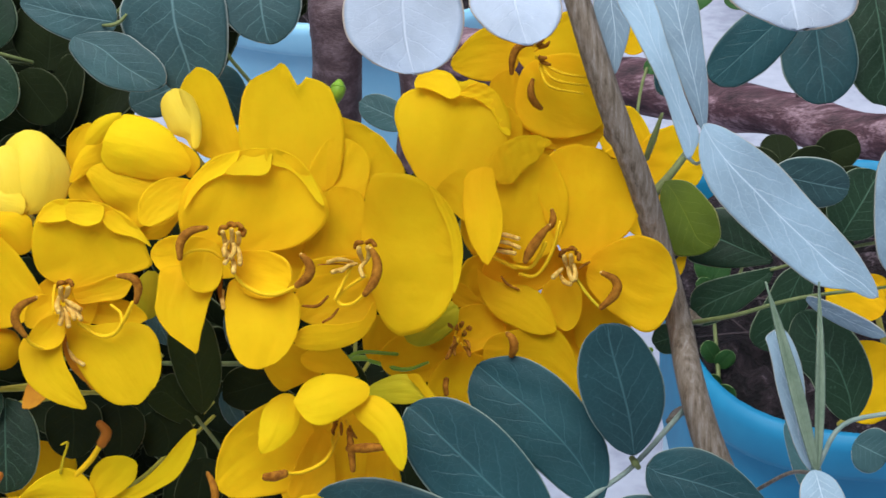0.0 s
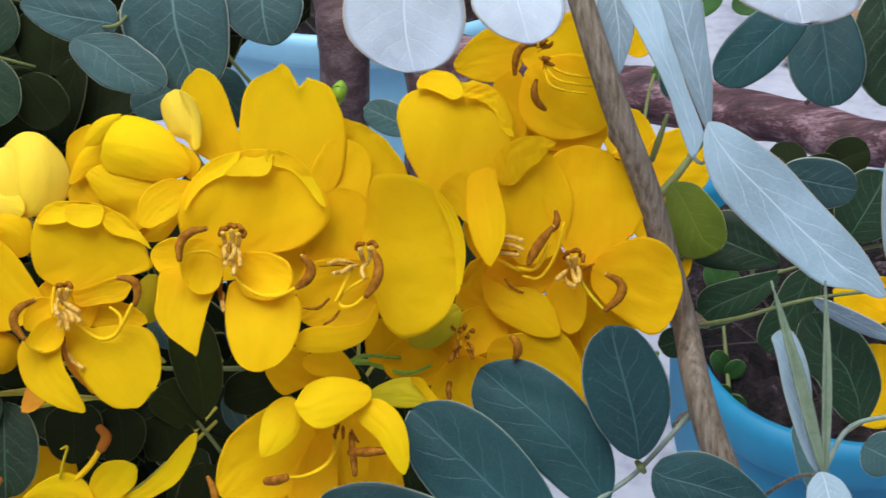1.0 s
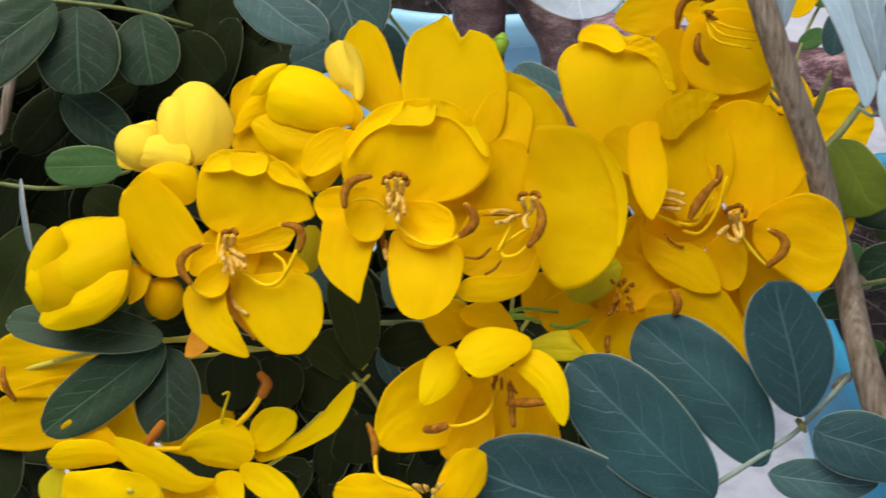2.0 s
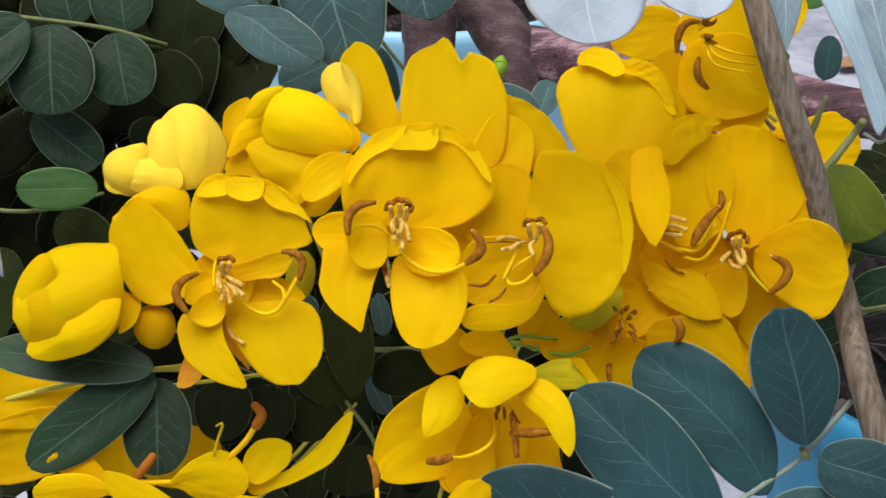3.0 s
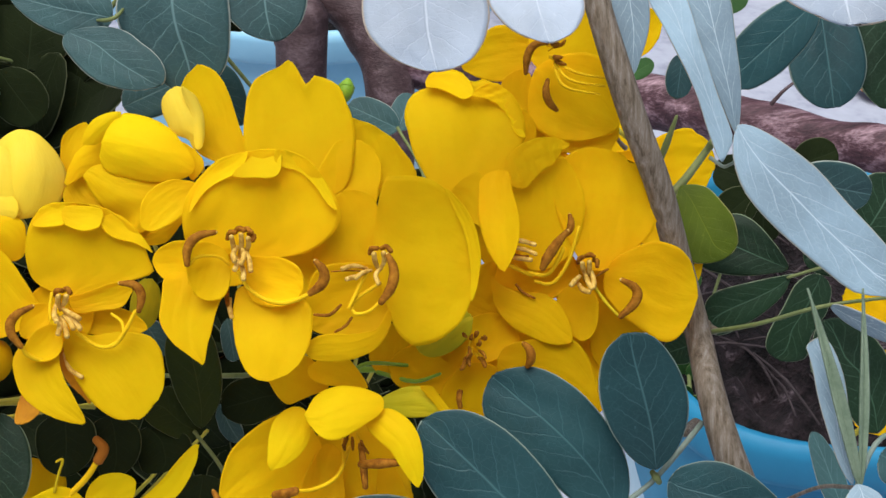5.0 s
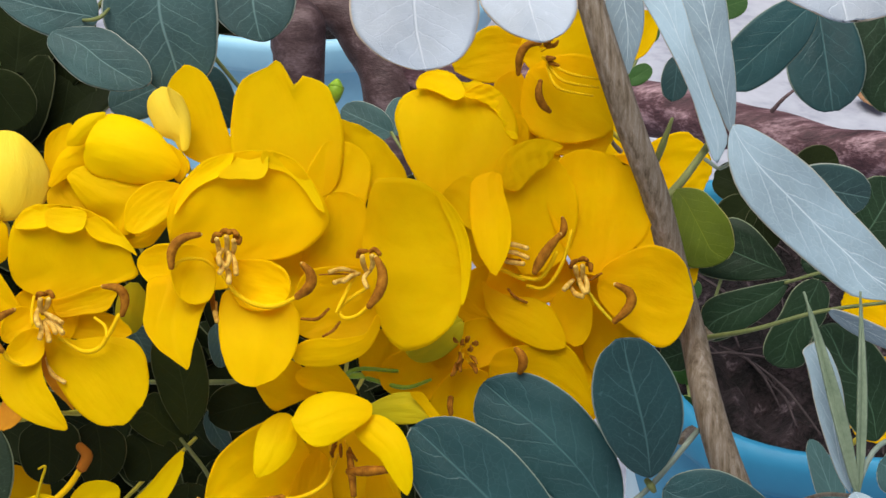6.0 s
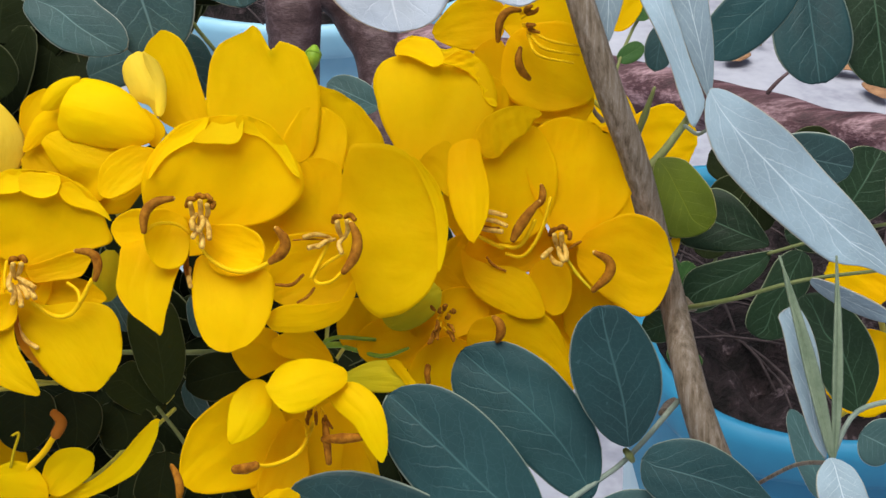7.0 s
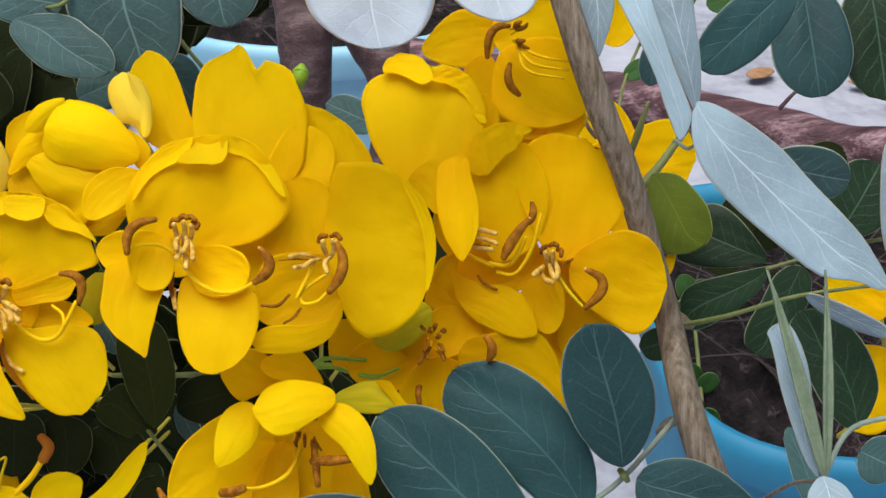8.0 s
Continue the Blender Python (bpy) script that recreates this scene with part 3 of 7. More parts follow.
flower_a = thing("flower", (-59.9, 244.9, -9.6), "open bright yellow flower with cupped upper petal and brown anthers", "flower", "flowers of the cluster")
petal(flower_a, (-59.3, 246.0, -6.3), (-57.8, 245.0, 7.8), sides=((-0.0, 2.1, 4.6, 6.0, 6.7, 7.0, 6.8, 6.1, 5.0, 3.2, -1.8), (0.0, 2.1, 4.0, 8.1, 12.6, 11.7, 10.5, 9.0, 6.5, 3.9, 1.8)), cup=0.06, curl=0.12)
petal(flower_a, (-64.2, 244.4, 5.4), (-58.8, 244.4, 5.8), sides=((-0.8, -0.3, 0.4, 1.3, 1.9, 2.3, 2.4, 2.2, 1.8, 1.3, 0.7), (0.8, 1.1, 1.3, 1.4, 1.5, 1.5, 1.5, 1.4, 1.0, 0.2, -0.7)), material=PETAL_LIT, name='petal_fold', roll=-20)
petal(flower_a, (-59.8, 244.2, 5.7), (-53.7, 244.2, 5.3), sides=((0.8, 1.4, 1.7, 1.9, 1.9, 1.9, 1.9, 1.8, 1.7, 1.3, 0.5), (-0.8, 0.2, 1.1, 1.5, 1.8, 2.0, 2.0, 1.7, 1.3, 0.5, -0.5)), material=PETAL_LIT, name='petal_fold', roll=-20)
petal(flower_a, (-54.3, 244.3, 5.1), (-46.3, 244.5, 0.5), sides=((0.4, 1.0, 1.7, 2.4, 2.4, 2.1, 1.6, 1.0, 0.5, 0.1, -0.1), (-0.4, 0.0, 0.5, 1.0, 1.1, 0.7, 0.2, 0.1, 0.1, 0.2, 0.1)), material=PETAL_LIT, name='petal_fold', roll=-20)
petal(flower_a, (-64.6, 246.0, -10.5), (-76.9, 245.0, 1.2), sides=((-1.0, 1.2, 4.4, 6.4, 7.0, 6.6, 5.7, 4.6, 3.0, 1.5, -0.1), (1.0, 2.1, 3.0, 3.6, 4.2, 4.7, 5.0, 5.1, 5.2, 4.6, 0.1)), cup=0.1, curl=0.15)
petal(flower_a, (-58.8, 245.1, -7.5), (-49.6, 246.0, -5.4), sides=((0.3, 1.0, 1.2, 1.2, 1.3, 1.5, 1.7, 1.7, 1.4, 0.9, 0.2), (-0.3, 0.8, 1.6, 1.8, 1.9, 2.0, 2.2, 2.1, 1.4, 0.6, -0.2)), material=PETAL_DEEP, cup=0.25, curl=0.1)
petal(flower_a, (-59.0, 243.0, -10.4), (-47.8, 239.0, -24.3), sides=((-1.0, -0.4, 0.6, 2.0, 5.9, 8.6, 8.9, 7.8, 6.1, 4.1, 1.8), (1.0, 1.5, 1.9, 2.7, 3.4, 3.8, 3.8, 3.2, 2.1, 0.4, -1.8)), cup=-0.06, curl=-0.18)
petal(flower_a, (-62.3, 241.0, -12.0), (-55.4, 238.0, -24.5), sides=((-3.5, -2.3, 1.8, 1.8, 0.9, 0.4, 0.4, 0.4, 0.4, 0.2, -0.1), (3.5, 4.3, 5.1, 5.7, 6.1, 6.0, 5.1, 3.7, 2.1, 0.9, 0.1)), cup=0.05, curl=-0.2, crease=0.08)
petal(flower_a, (-59.5, 239.8, -10.5), (-63.5, 237.5, -14.7), sides=((0.1, 0.8, 1.4, 2.0, 2.7, 3.0, 2.8, 2.3, 1.6, 0.9, 0.0), (-0.1, 0.5, 1.1, 1.5, 1.8, 1.9, 1.8, 1.6, 1.3, 0.8, -0.0)), cup=0.4, curl=0.3)
petal(flower_a, (-60.5, 241.0, -8.9), (-65.2, 239.0, -10.7), sides=((-1.3, -0.6, 0.2, 1.1, 1.6, 1.9, 2.0, 2.0, 1.8, 1.4, 0.9), (1.3, 1.7, 2.1, 2.4, 2.6, 2.6, 2.3, 1.6, 0.8, -0.0, -0.9)), cup=0.35, curl=0.25)
petal(flower_a, (-59.8, 247.1, -8.7), (-48.0, 248.4, -12.3), sides=((-0.7, 0.6, 1.3, 1.7, 2.1, 2.5, 2.8, 2.6, 2.0, 1.4, 0.8), (0.7, 1.8, 2.4, 2.5, 2.3, 2.1, 1.7, 1.1, 0.4, -0.3, -0.8)), material=PETAL_DEEP, cup=0.2)
petal(flower_a, (-60.0, 243.3, -13.4), (-56.3, 246.1, -22.7), sides=((0.0, 0.4, 0.7, 0.7, 0.5, 0.7, 1.0, 0.9, 0.8, 0.6, 0.4), (-0.0, 0.4, 0.7, 1.1, 1.4, 1.5, 1.1, 0.6, 0.2, -0.2, -0.4)), material=PETAL_DRY, name='withered_sepal', crinkle=0.08)
petal(flower_a, (-65.6, 247.0, -20.7), (-65.7, 245.0, -25.6), sides=((-0.2, 0.2, 0.6, 1.2, 1.8, 2.3, 2.1, 1.5, 0.9, 0.3, -0.4), (0.2, 0.5, 0.7, 0.9, 1.1, 1.2, 1.4, 1.4, 1.3, 0.9, 0.4)), material=PETAL_DRY, name='withered_sepal', crinkle=0.1)
petal(flower_a, (-61.0, 247.5, -3.6), (-60.2, 247.5, -14.0), sides=((0.3, 1.9, 3.4, 4.5, 5.0, 5.1, 4.9, 4.2, 3.3, 2.3, 1.1), (-0.3, 1.0, 2.5, 4.0, 5.0, 5.2, 4.8, 3.9, 2.7, 0.8, -1.1)), cup=0.1)
rod(flower_a, "anther", ANTHER, [0.34, 0.46, 0.37], (-60.3, 241.0, -5.8), (-59.8, 240.0, -5.2), (-59.0, 239.0, -5.1))
rod(flower_a, "anther", ANTHER, [0.34, 0.46, 0.37], (-59.2, 241.0, -5.3), (-58.3, 240.0, -4.9), (-57.6, 239.0, -5.5))
rod(flower_a, "anther", ANTHER_PALE, [0.28, 0.40, 0.38], (-59.3, 240.5, -8.1), (-59.5, 239.4, -6.8), (-59.3, 238.4, -5.8))
rod(flower_a, "anther", ANTHER_PALE, [0.28, 0.40, 0.38], (-59.3, 240.5, -7.9), (-58.5, 239.4, -6.8), (-58.1, 238.4, -5.8))
rod(flower_a, "filament", FILAMENT, [0.25, 0.28, 0.24], (-60.5, 240.0, -5.5), (-60.7, 239.5, -7.6), (-60.5, 239.0, -9.5))
rod(flower_a, "anther", ANTHER_PALE, [0.29, 0.42, 0.40], (-59.9, 240.5, -7.1), (-59.9, 238.5, -8.4), (-59.2, 236.5, -9.5))
rod(flower_a, "anther", ANTHER_PALE, [0.29, 0.42, 0.40], (-59.9, 240.5, -8.8), (-59.1, 238.5, -10.2), (-59.0, 236.5, -11.3))
rod(flower_a, "anther", ANTHER_PALE, [0.29, 0.42, 0.40], (-59.3, 240.5, -9.1), (-58.3, 238.5, -10.5), (-57.7, 236.5, -11.7))
rod(flower_a, "anther", ANTHER_PALE, [0.29, 0.42, 0.40], (-59.3, 240.5, -7.7), (-57.4, 238.5, -8.5), (-55.9, 236.5, -9.1))
rod(flower_a, "anther", ANTHER_PALE, [0.29, 0.42, 0.40], (-58.8, 240.5, -8.3), (-56.9, 238.5, -9.5), (-55.8, 236.5, -10.6))
rod(flower_a, "anther", ANTHER_PALE, [0.29, 0.42, 0.40], (-58.9, 240.5, -8.9), (-57.6, 238.5, -9.7), (-56.8, 236.5, -10.5))
big_anther(flower_a, (-62.5, 236.0, -7.2), (-65.7, 236.0, -9.7), (-64.1, 236.0, -13.2), 0.66)
big_anther(flower_a, (-50.1, 236.4, -3.9), (-47.3, 236.4, -4.8), (-47.4, 236.4, -8.1), 0.64)
rod(flower_a, "filament", FILAMENT, [0.31, 0.31, 0.35, 0.35, 0.30], (-56.9, 240.0, -11.4), (-53.7, 239.1, -13.3), (-51.1, 238.2, -13.0), (-49.3, 237.3, -10.7), (-47.8, 236.4, -7.9))
rod(flower_a, "filament", FILAMENT, [0.23, 0.26, 0.22], (-51.6, 238.5, -8.5), (-50.0, 237.8, -9.7), (-49.6, 237.0, -11.3))
rod(flower_a, "filament", FILAMENT, [0.31, 0.31, 0.35, 0.35, 0.30], (-59.4, 240.0, -12.7), (-59.8, 239.0, -14.8), (-61.7, 238.0, -15.2), (-63.5, 237.0, -14.3), (-64.1, 236.0, -13.0))
rod(flower_a, "anther", ANTHER_PALE, [0.25, 0.35, 0.33], (-59.1, 242.0, -14.6), (-58.1, 241.0, -16.8), (-56.1, 240.0, -18.0))
rod(flower_a, "pedicel", STALK_YELLOW, [0.45, 0.36, 0.36], (-61.2, 249.9, -10.2), (-62.8, 268.0, -16.4), (-51.3, 287.5, -22.8))

flower_b = thing("flower", (-32.6, 240.9, -0.5), "large open yellow flower with a round hooded petal", "flower", "flowers of the cluster")
petal(flower_b, (-33.2, 243.1, -0.4), (-29.1, 240.9, 16.3), sides=((7.6, 8.3, 8.9, 9.6, 9.8, 9.4, 8.2, 6.2, 3.0, -0.2, -3.2), (-7.6, 1.4, 6.3, 9.9, 12.3, 13.2, 12.3, 10.7, 8.6, 6.3, 3.2)), cup=0.05, curl=0.08)
petal(flower_b, (-41.0, 240.8, 7.0), (-31.7, 240.5, 15.1), sides=((-0.9, -0.5, 0.2, 1.0, 1.7, 2.0, 1.9, 1.5, 1.1, 0.6, 0.3), (0.9, 0.9, 0.6, 0.2, -0.1, 0.1, 0.7, 1.0, 0.6, 0.1, -0.3)), material=PETAL_LIT, name='petal_fold', roll=-12)
petal(flower_b, (-34.0, 240.2, 13.5), (-26.7, 240.2, 13.8), sides=((-1.7, -1.2, -0.5, 0.3, 1.3, 2.5, 2.6, 2.5, 2.3, 1.8, 0.7), (1.7, 1.9, 2.0, 2.1, 2.1, 2.1, 2.3, 2.3, 1.9, 0.8, -0.7)), material=PETAL_LIT, name='petal_fold', roll=-26, dent=0.004, crinkle=0.01, cup=0.0)
petal(flower_b, (-28.0, 240.5, 15.3), (-18.5, 240.7, 7.0), sides=((0.6, 1.1, 1.7, 2.3, 2.8, 2.7, 2.2, 1.4, 0.7, 0.1, -0.3), (-0.6, 0.1, 0.8, 0.6, -0.4, -0.6, -0.4, 0.1, 0.4, 0.4, 0.3)), material=PETAL_LIT, name='petal_fold', roll=-12)
petal(flower_b, (-39.0, 243.5, -1.3), (-46.1, 243.0, -0.9), sides=((0.6, 1.9, 2.5, 2.7, 2.8, 2.8, 2.8, 2.3, 1.4, 0.5, -0.3), (-0.6, 1.2, 2.6, 3.2, 3.4, 3.3, 3.0, 2.4, 1.8, 1.1, 0.3)), cup=0.2, curl=0.15)
petal(flower_b, (-39.4, 239.6, -2.2), (-37.9, 235.5, -15.8), sides=((-1.7, 2.5, 5.1, 4.5, 3.6, 2.6, 1.8, 1.0, 0.5, 0.2, -0.2), (1.7, 3.9, 4.7, 5.0, 5.4, 5.7, 5.0, 3.6, 1.8, 0.6, 0.2)), cup=0.08, curl=-0.2, crease=0.16)
petal(flower_b, (-32.2, 238.8, -4.5), (-29.5, 234.4, -18.3), sides=((-0.2, 1.2, 3.7, 7.5, 9.1, 9.0, 8.3, 7.3, 5.7, 3.7, 1.8), (0.2, 1.1, 1.6, 2.1, 2.5, 2.6, 2.5, 2.1, 1.3, -0.0, -1.8)), cup=-0.05, curl=-0.2)
petal(flower_b, (-34.1, 238.3, -0.3), (-39.5, 234.4, -4.8), sides=((-1.4, -0.5, 0.5, 1.6, 2.7, 3.4, 3.6, 3.3, 2.6, 1.8, 0.9), (1.4, 2.3, 3.3, 4.3, 5.0, 4.9, 4.3, 3.3, 1.7, 0.2, -0.9)), cup=0.3, curl=0.3)
petal(flower_b, (-32.7, 238.5, -1.4), (-23.4, 235.0, -4.7), sides=((0.6, 1.3, 1.7, 2.1, 2.6, 3.1, 3.2, 2.8, 2.0, 0.9, -0.4), (-0.6, 0.2, 1.5, 3.0, 4.1, 4.3, 4.1, 3.5, 2.5, 1.5, 0.4)), cup=0.3, curl=0.25)
petal(flower_b, (-34.2, 245.9, -0.3), (-18.4, 247.2, -4.8), sides=((2.1, 3.1, 3.8, 4.2, 4.6, 5.1, 5.5, 5.5, 4.4, 2.6, 0.8), (-2.1, -0.4, 1.7, 3.0, 3.5, 3.7, 3.7, 3.4, 2.5, 0.9, -0.8)), cup=0.05)
petal(flower_b, (-32.7, 244.5, 1.8), (-36.9, 244.5, -4.7), sides=((-0.6, 0.0, 0.8, 1.5, 2.3, 2.9, 3.3, 2.6, 1.4, 0.2, -0.9), (0.6, 1.5, 2.6, 3.9, 5.2, 6.3, 6.3, 4.9, 3.5, 2.2, 0.9)), cup=0.05)
rod(flower_b, "anther", ANTHER, [0.34, 0.45, 0.36], (-34.6, 237.5, 2.5), (-34.1, 236.5, 3.5), (-33.3, 235.5, 3.5))
rod(flower_b, "anther", ANTHER, [0.34, 0.45, 0.36], (-33.6, 237.5, 3.5), (-32.8, 236.5, 4.1), (-32.0, 235.5, 3.8))
rod(flower_b, "anther", ANTHER, [0.34, 0.45, 0.36], (-32.5, 237.5, 3.9), (-31.6, 236.5, 4.0), (-30.9, 235.5, 3.5))
rod(flower_b, "anther", ANTHER, [0.34, 0.45, 0.36], (-31.5, 237.5, 3.2), (-30.7, 236.5, 3.0), (-30.8, 235.5, 2.3))
rod(flower_b, "anther", ANTHER_PALE, [0.27, 0.38, 0.36], (-33.5, 237.0, -0.3), (-33.6, 235.7, 1.6), (-33.8, 234.4, 3.0))
rod(flower_b, "anther", ANTHER_PALE, [0.27, 0.38, 0.36], (-32.8, 237.0, -0.1), (-32.4, 235.7, 1.9), (-32.4, 234.4, 3.3))
rod(flower_b, "anther", ANTHER_PALE, [0.27, 0.38, 0.36], (-32.1, 237.0, -0.1), (-31.4, 235.7, 1.6), (-31.4, 234.4, 2.8))
rod(flower_b, "anther", ANTHER_PALE, [0.29, 0.41, 0.39], (-33.1, 236.5, 1.4), (-33.5, 234.5, 0.4), (-33.2, 232.5, -0.6))
rod(flower_b, "anther", ANTHER_PALE, [0.29, 0.41, 0.39], (-33.3, 236.5, -0.1), (-32.9, 234.5, -0.9), (-33.2, 232.5, -1.8))
rod(flower_b, "anther", ANTHER_PALE, [0.29, 0.41, 0.39], (-32.4, 236.5, 1.4), (-32.0, 234.5, 0.1), (-32.3, 232.5, -0.9))
rod(flower_b, "anther", ANTHER_PALE, [0.29, 0.41, 0.39], (-31.9, 236.5, 1.0), (-31.2, 234.5, -0.6), (-30.9, 232.5, -2.0))
rod(flower_b, "anther", ANTHER_PALE, [0.29, 0.41, 0.39], (-32.8, 236.5, -0.6), (-32.1, 234.5, -1.9), (-31.9, 232.5, -3.2))
big_anther(flower_b, (-35.9, 232.5, 3.6), (-39.3, 232.2, 2.3), (-39.9, 232.0, -1.2), 0.66)
big_anther(flower_b, (-21.6, 232.0, -0.5), (-20.3, 232.2, -3.0), (-22.5, 232.5, -5.3), 0.75)
rod(flower_b, "filament", FILAMENT, [0.31, 0.31, 0.34, 0.34, 0.29], (-33.1, 237.0, -2.2), (-31.2, 235.9, -4.8), (-28.4, 234.8, -6.4), (-25.4, 233.6, -6.6), (-22.5, 232.5, -5.3))
rod(flower_b, "filament", FILAMENT, [0.20, 0.20, 0.23, 0.19], (-26.5, 238.2, -0.5), (-24.4, 237.5, -1.6), (-23.5, 236.7, -3.9), (-24.4, 236.0, -6.2))
rod(flower_b, "filament", FILAMENT, [0.23, 0.23, 0.26, 0.22], (-34.1, 237.0, -1.3), (-35.9, 235.5, -0.0), (-38.5, 234.0, 0.0), (-39.8, 232.5, -1.2))
rod(flower_b, "anther", ANTHER, [0.30, 0.40, 0.32], (-34.7, 240.0, -3.9), (-34.8, 239.0, -5.8), (-34.5, 238.0, -7.4))
rod(flower_b, "anther", ANTHER_PALE, [0.27, 0.38, 0.36], (-34.3, 239.0, -6.3), (-34.3, 238.0, -7.7), (-33.9, 237.0, -9.0))
rod(flower_b, "pedicel", STALK_YELLOW, [0.44, 0.35, 0.35], (-33.4, 246.9, -0.9), (-31.9, 266.0, -8.3), (-21.5, 285.2, -21.4))

flower_c = thing("flower", (-12.4, 243.6, -2.2), "open yellow flower with one broad side petal", "flower", "flowers of the cluster")
petal(flower_c, (-13.0, 243.5, -0.7), (2.7, 243.0, -0.9), sides=((3.2, 7.2, 12.1, 12.7, 12.9, 12.5, 11.2, 9.0, 6.3, 3.1, -0.6), (-3.2, 0.6, 5.0, 10.2, 12.5, 12.8, 11.9, 10.2, 7.8, 4.6, 0.6)), cup=0.04, curl=0.1)
petal(flower_c, (-2.0, 242.3, 10.2), (1.9, 242.3, -6.9), sides=((-0.2, 0.3, 1.1, 2.1, 2.8, 3.0, 2.7, 1.9, 1.0, 0.3, -0.0), (0.2, 0.2, 0.0, -0.3, -0.8, -1.0, -0.8, -0.5, -0.1, 0.1, 0.0)), material=PETAL_LIT, name='petal_fold', roll=25)
petal(flower_c, (-13.0, 245.0, -2.3), (-18.3, 245.0, 9.3), sides=((0.3, 2.0, 4.2, 6.8, 8.1, 7.0, 5.1, 3.4, 2.2, 0.9, -0.4), (-0.3, 0.8, 1.6, 2.2, 3.0, 3.9, 4.6, 4.6, 3.5, 2.0, 0.4)), material=PETAL_DEEP, cup=0.12, curl=0.1)
petal(flower_c, (-12.3, 245.0, -2.3), (-24.0, 243.4, -8.2), sides=((0.8, 3.4, 6.0, 8.1, 8.5, 7.8, 6.8, 5.9, 4.8, 3.7, 2.4), (-0.8, 0.7, 1.8, 2.7, 3.5, 4.1, 4.1, 2.7, 0.9, -0.7, -2.4)), material=PETAL_DEEP, cup=0.22, curl=0.2)
petal(flower_c, (-10.4, 240.1, -9.0), (-23.4, 237.0, -13.6), sides=((-0.5, 1.1, 2.3, 3.5, 4.1, 4.2, 3.9, 3.2, 2.4, 1.3, 0.3), (0.5, 1.0, -0.0, -1.1, -0.8, -0.3, 0.6, 1.1, 0.9, 0.4, -0.3)), cup=-0.1, curl=-0.15, roll=-15)
rod(flower_c, "anther", ANTHER, [0.33, 0.43, 0.35], (-13.7, 238.5, 0.3), (-13.4, 237.8, 1.1), (-12.5, 237.0, 1.2))
rod(flower_c, "anther", ANTHER, [0.33, 0.43, 0.35], (-12.0, 238.5, 1.1), (-11.2, 237.8, 1.4), (-10.5, 237.0, 0.7))
rod(flower_c, "anther", ANTHER_PALE, [0.28, 0.40, 0.38], (-12.3, 238.5, -2.1), (-12.9, 237.4, -0.7), (-13.1, 236.4, 0.5))
rod(flower_c, "anther", ANTHER_PALE, [0.28, 0.40, 0.38], (-12.0, 238.5, -1.9), (-11.5, 237.4, -0.6), (-11.7, 236.4, 0.6))
big_anther(flower_c, (-11.1, 235.5, 0.3), (-10.2, 235.0, -3.2), (-12.2, 234.5, -6.8), 0.74)
rod(flower_c, "anther", ANTHER_PALE, [0.25, 0.36, 0.35], (-11.8, 238.5, -1.6), (-12.8, 237.0, -2.7), (-12.4, 235.5, -4.0))
rod(flower_c, "anther", ANTHER_PALE, [0.25, 0.36, 0.35], (-13.4, 238.5, -2.1), (-14.7, 237.0, -2.4), (-15.8, 235.5, -3.2))
rod(flower_c, "anther", ANTHER_PALE, [0.25, 0.36, 0.35], (-14.0, 238.5, -1.9), (-16.0, 237.0, -1.4), (-17.8, 235.5, -1.8))
rod(flower_c, "anther", ANTHER_PALE, [0.25, 0.36, 0.35], (-14.7, 238.5, -2.7), (-16.2, 237.0, -3.1), (-17.1, 235.5, -3.3))
rod(flower_c, "anther", ANTHER, [0.10, 0.14, 0.11], (-13.5, 238.0, -2.3), (-16.4, 237.0, -2.1), (-19.3, 236.0, -2.2))
rod(flower_c, "filament", FILAMENT, [0.28, 0.31, 0.27], (-14.0, 238.5, -2.1), (-15.4, 237.2, -4.8), (-16.8, 236.0, -7.6))
rod(flower_c, "filament", FILAMENT, [0.28, 0.28, 0.31, 0.31, 0.26, 0.26], (-12.0, 238.5, -4.0), (-14.7, 237.8, -5.6), (-16.3, 237.0, -7.1), (-15.8, 236.3, -8.4), (-13.9, 235.5, -8.1), (-12.4, 234.8, -6.8))
rod(flower_c, "anther", ANTHER, [0.21, 0.28, 0.22], (-21.9, 238.6, -8.7), (-19.6, 238.3, -8.7), (-17.9, 238.0, -7.2))
rod(flower_c, "anther", ANTHER, [0.18, 0.24, 0.20], (-18.8, 238.6, -11.3), (-17.3, 238.3, -10.4), (-16.3, 238.0, -9.1))
rod(flower_c, "pedicel", STALK_YELLOW, [0.45, 0.36, 0.36], (-12.6, 249.6, -2.4), (-14.4, 268.7, -12.3), (-15.4, 287.6, -21.6))

flower_e = thing("flower", (-19.9, 248.4, 7.8), "open yellow flower with a notched tall petal", "flower", "flowers of the cluster")
petal(flower_e, (-22.9, 249.0, 8.4), (-25.8, 251.0, 30.0), sides=((-1.0, 2.6, 6.0, 8.0, 8.7, 8.7, 8.1, 7.2, 5.5, 1.7, 0.2), (1.0, 4.9, 6.6, 7.5, 8.2, 8.5, 7.8, 6.8, 3.3, 1.2, -0.2)), cup=0.05, curl=0.08, crinkle=0.02, cuts=((1.9, 3.2, 1.0),))
petal(flower_e, (-16.2, 252.0, 7.5), (-10.0, 253.0, 18.5), sides=((2.0, 3.8, 4.8, 5.5, 6.1, 6.7, 7.7, 8.4, 8.0, 5.1, 2.2), (-2.0, 0.7, 2.4, 2.7, 3.4, 4.3, 6.7, 5.7, 2.8, 0.5, -2.2)), cup=0.06)
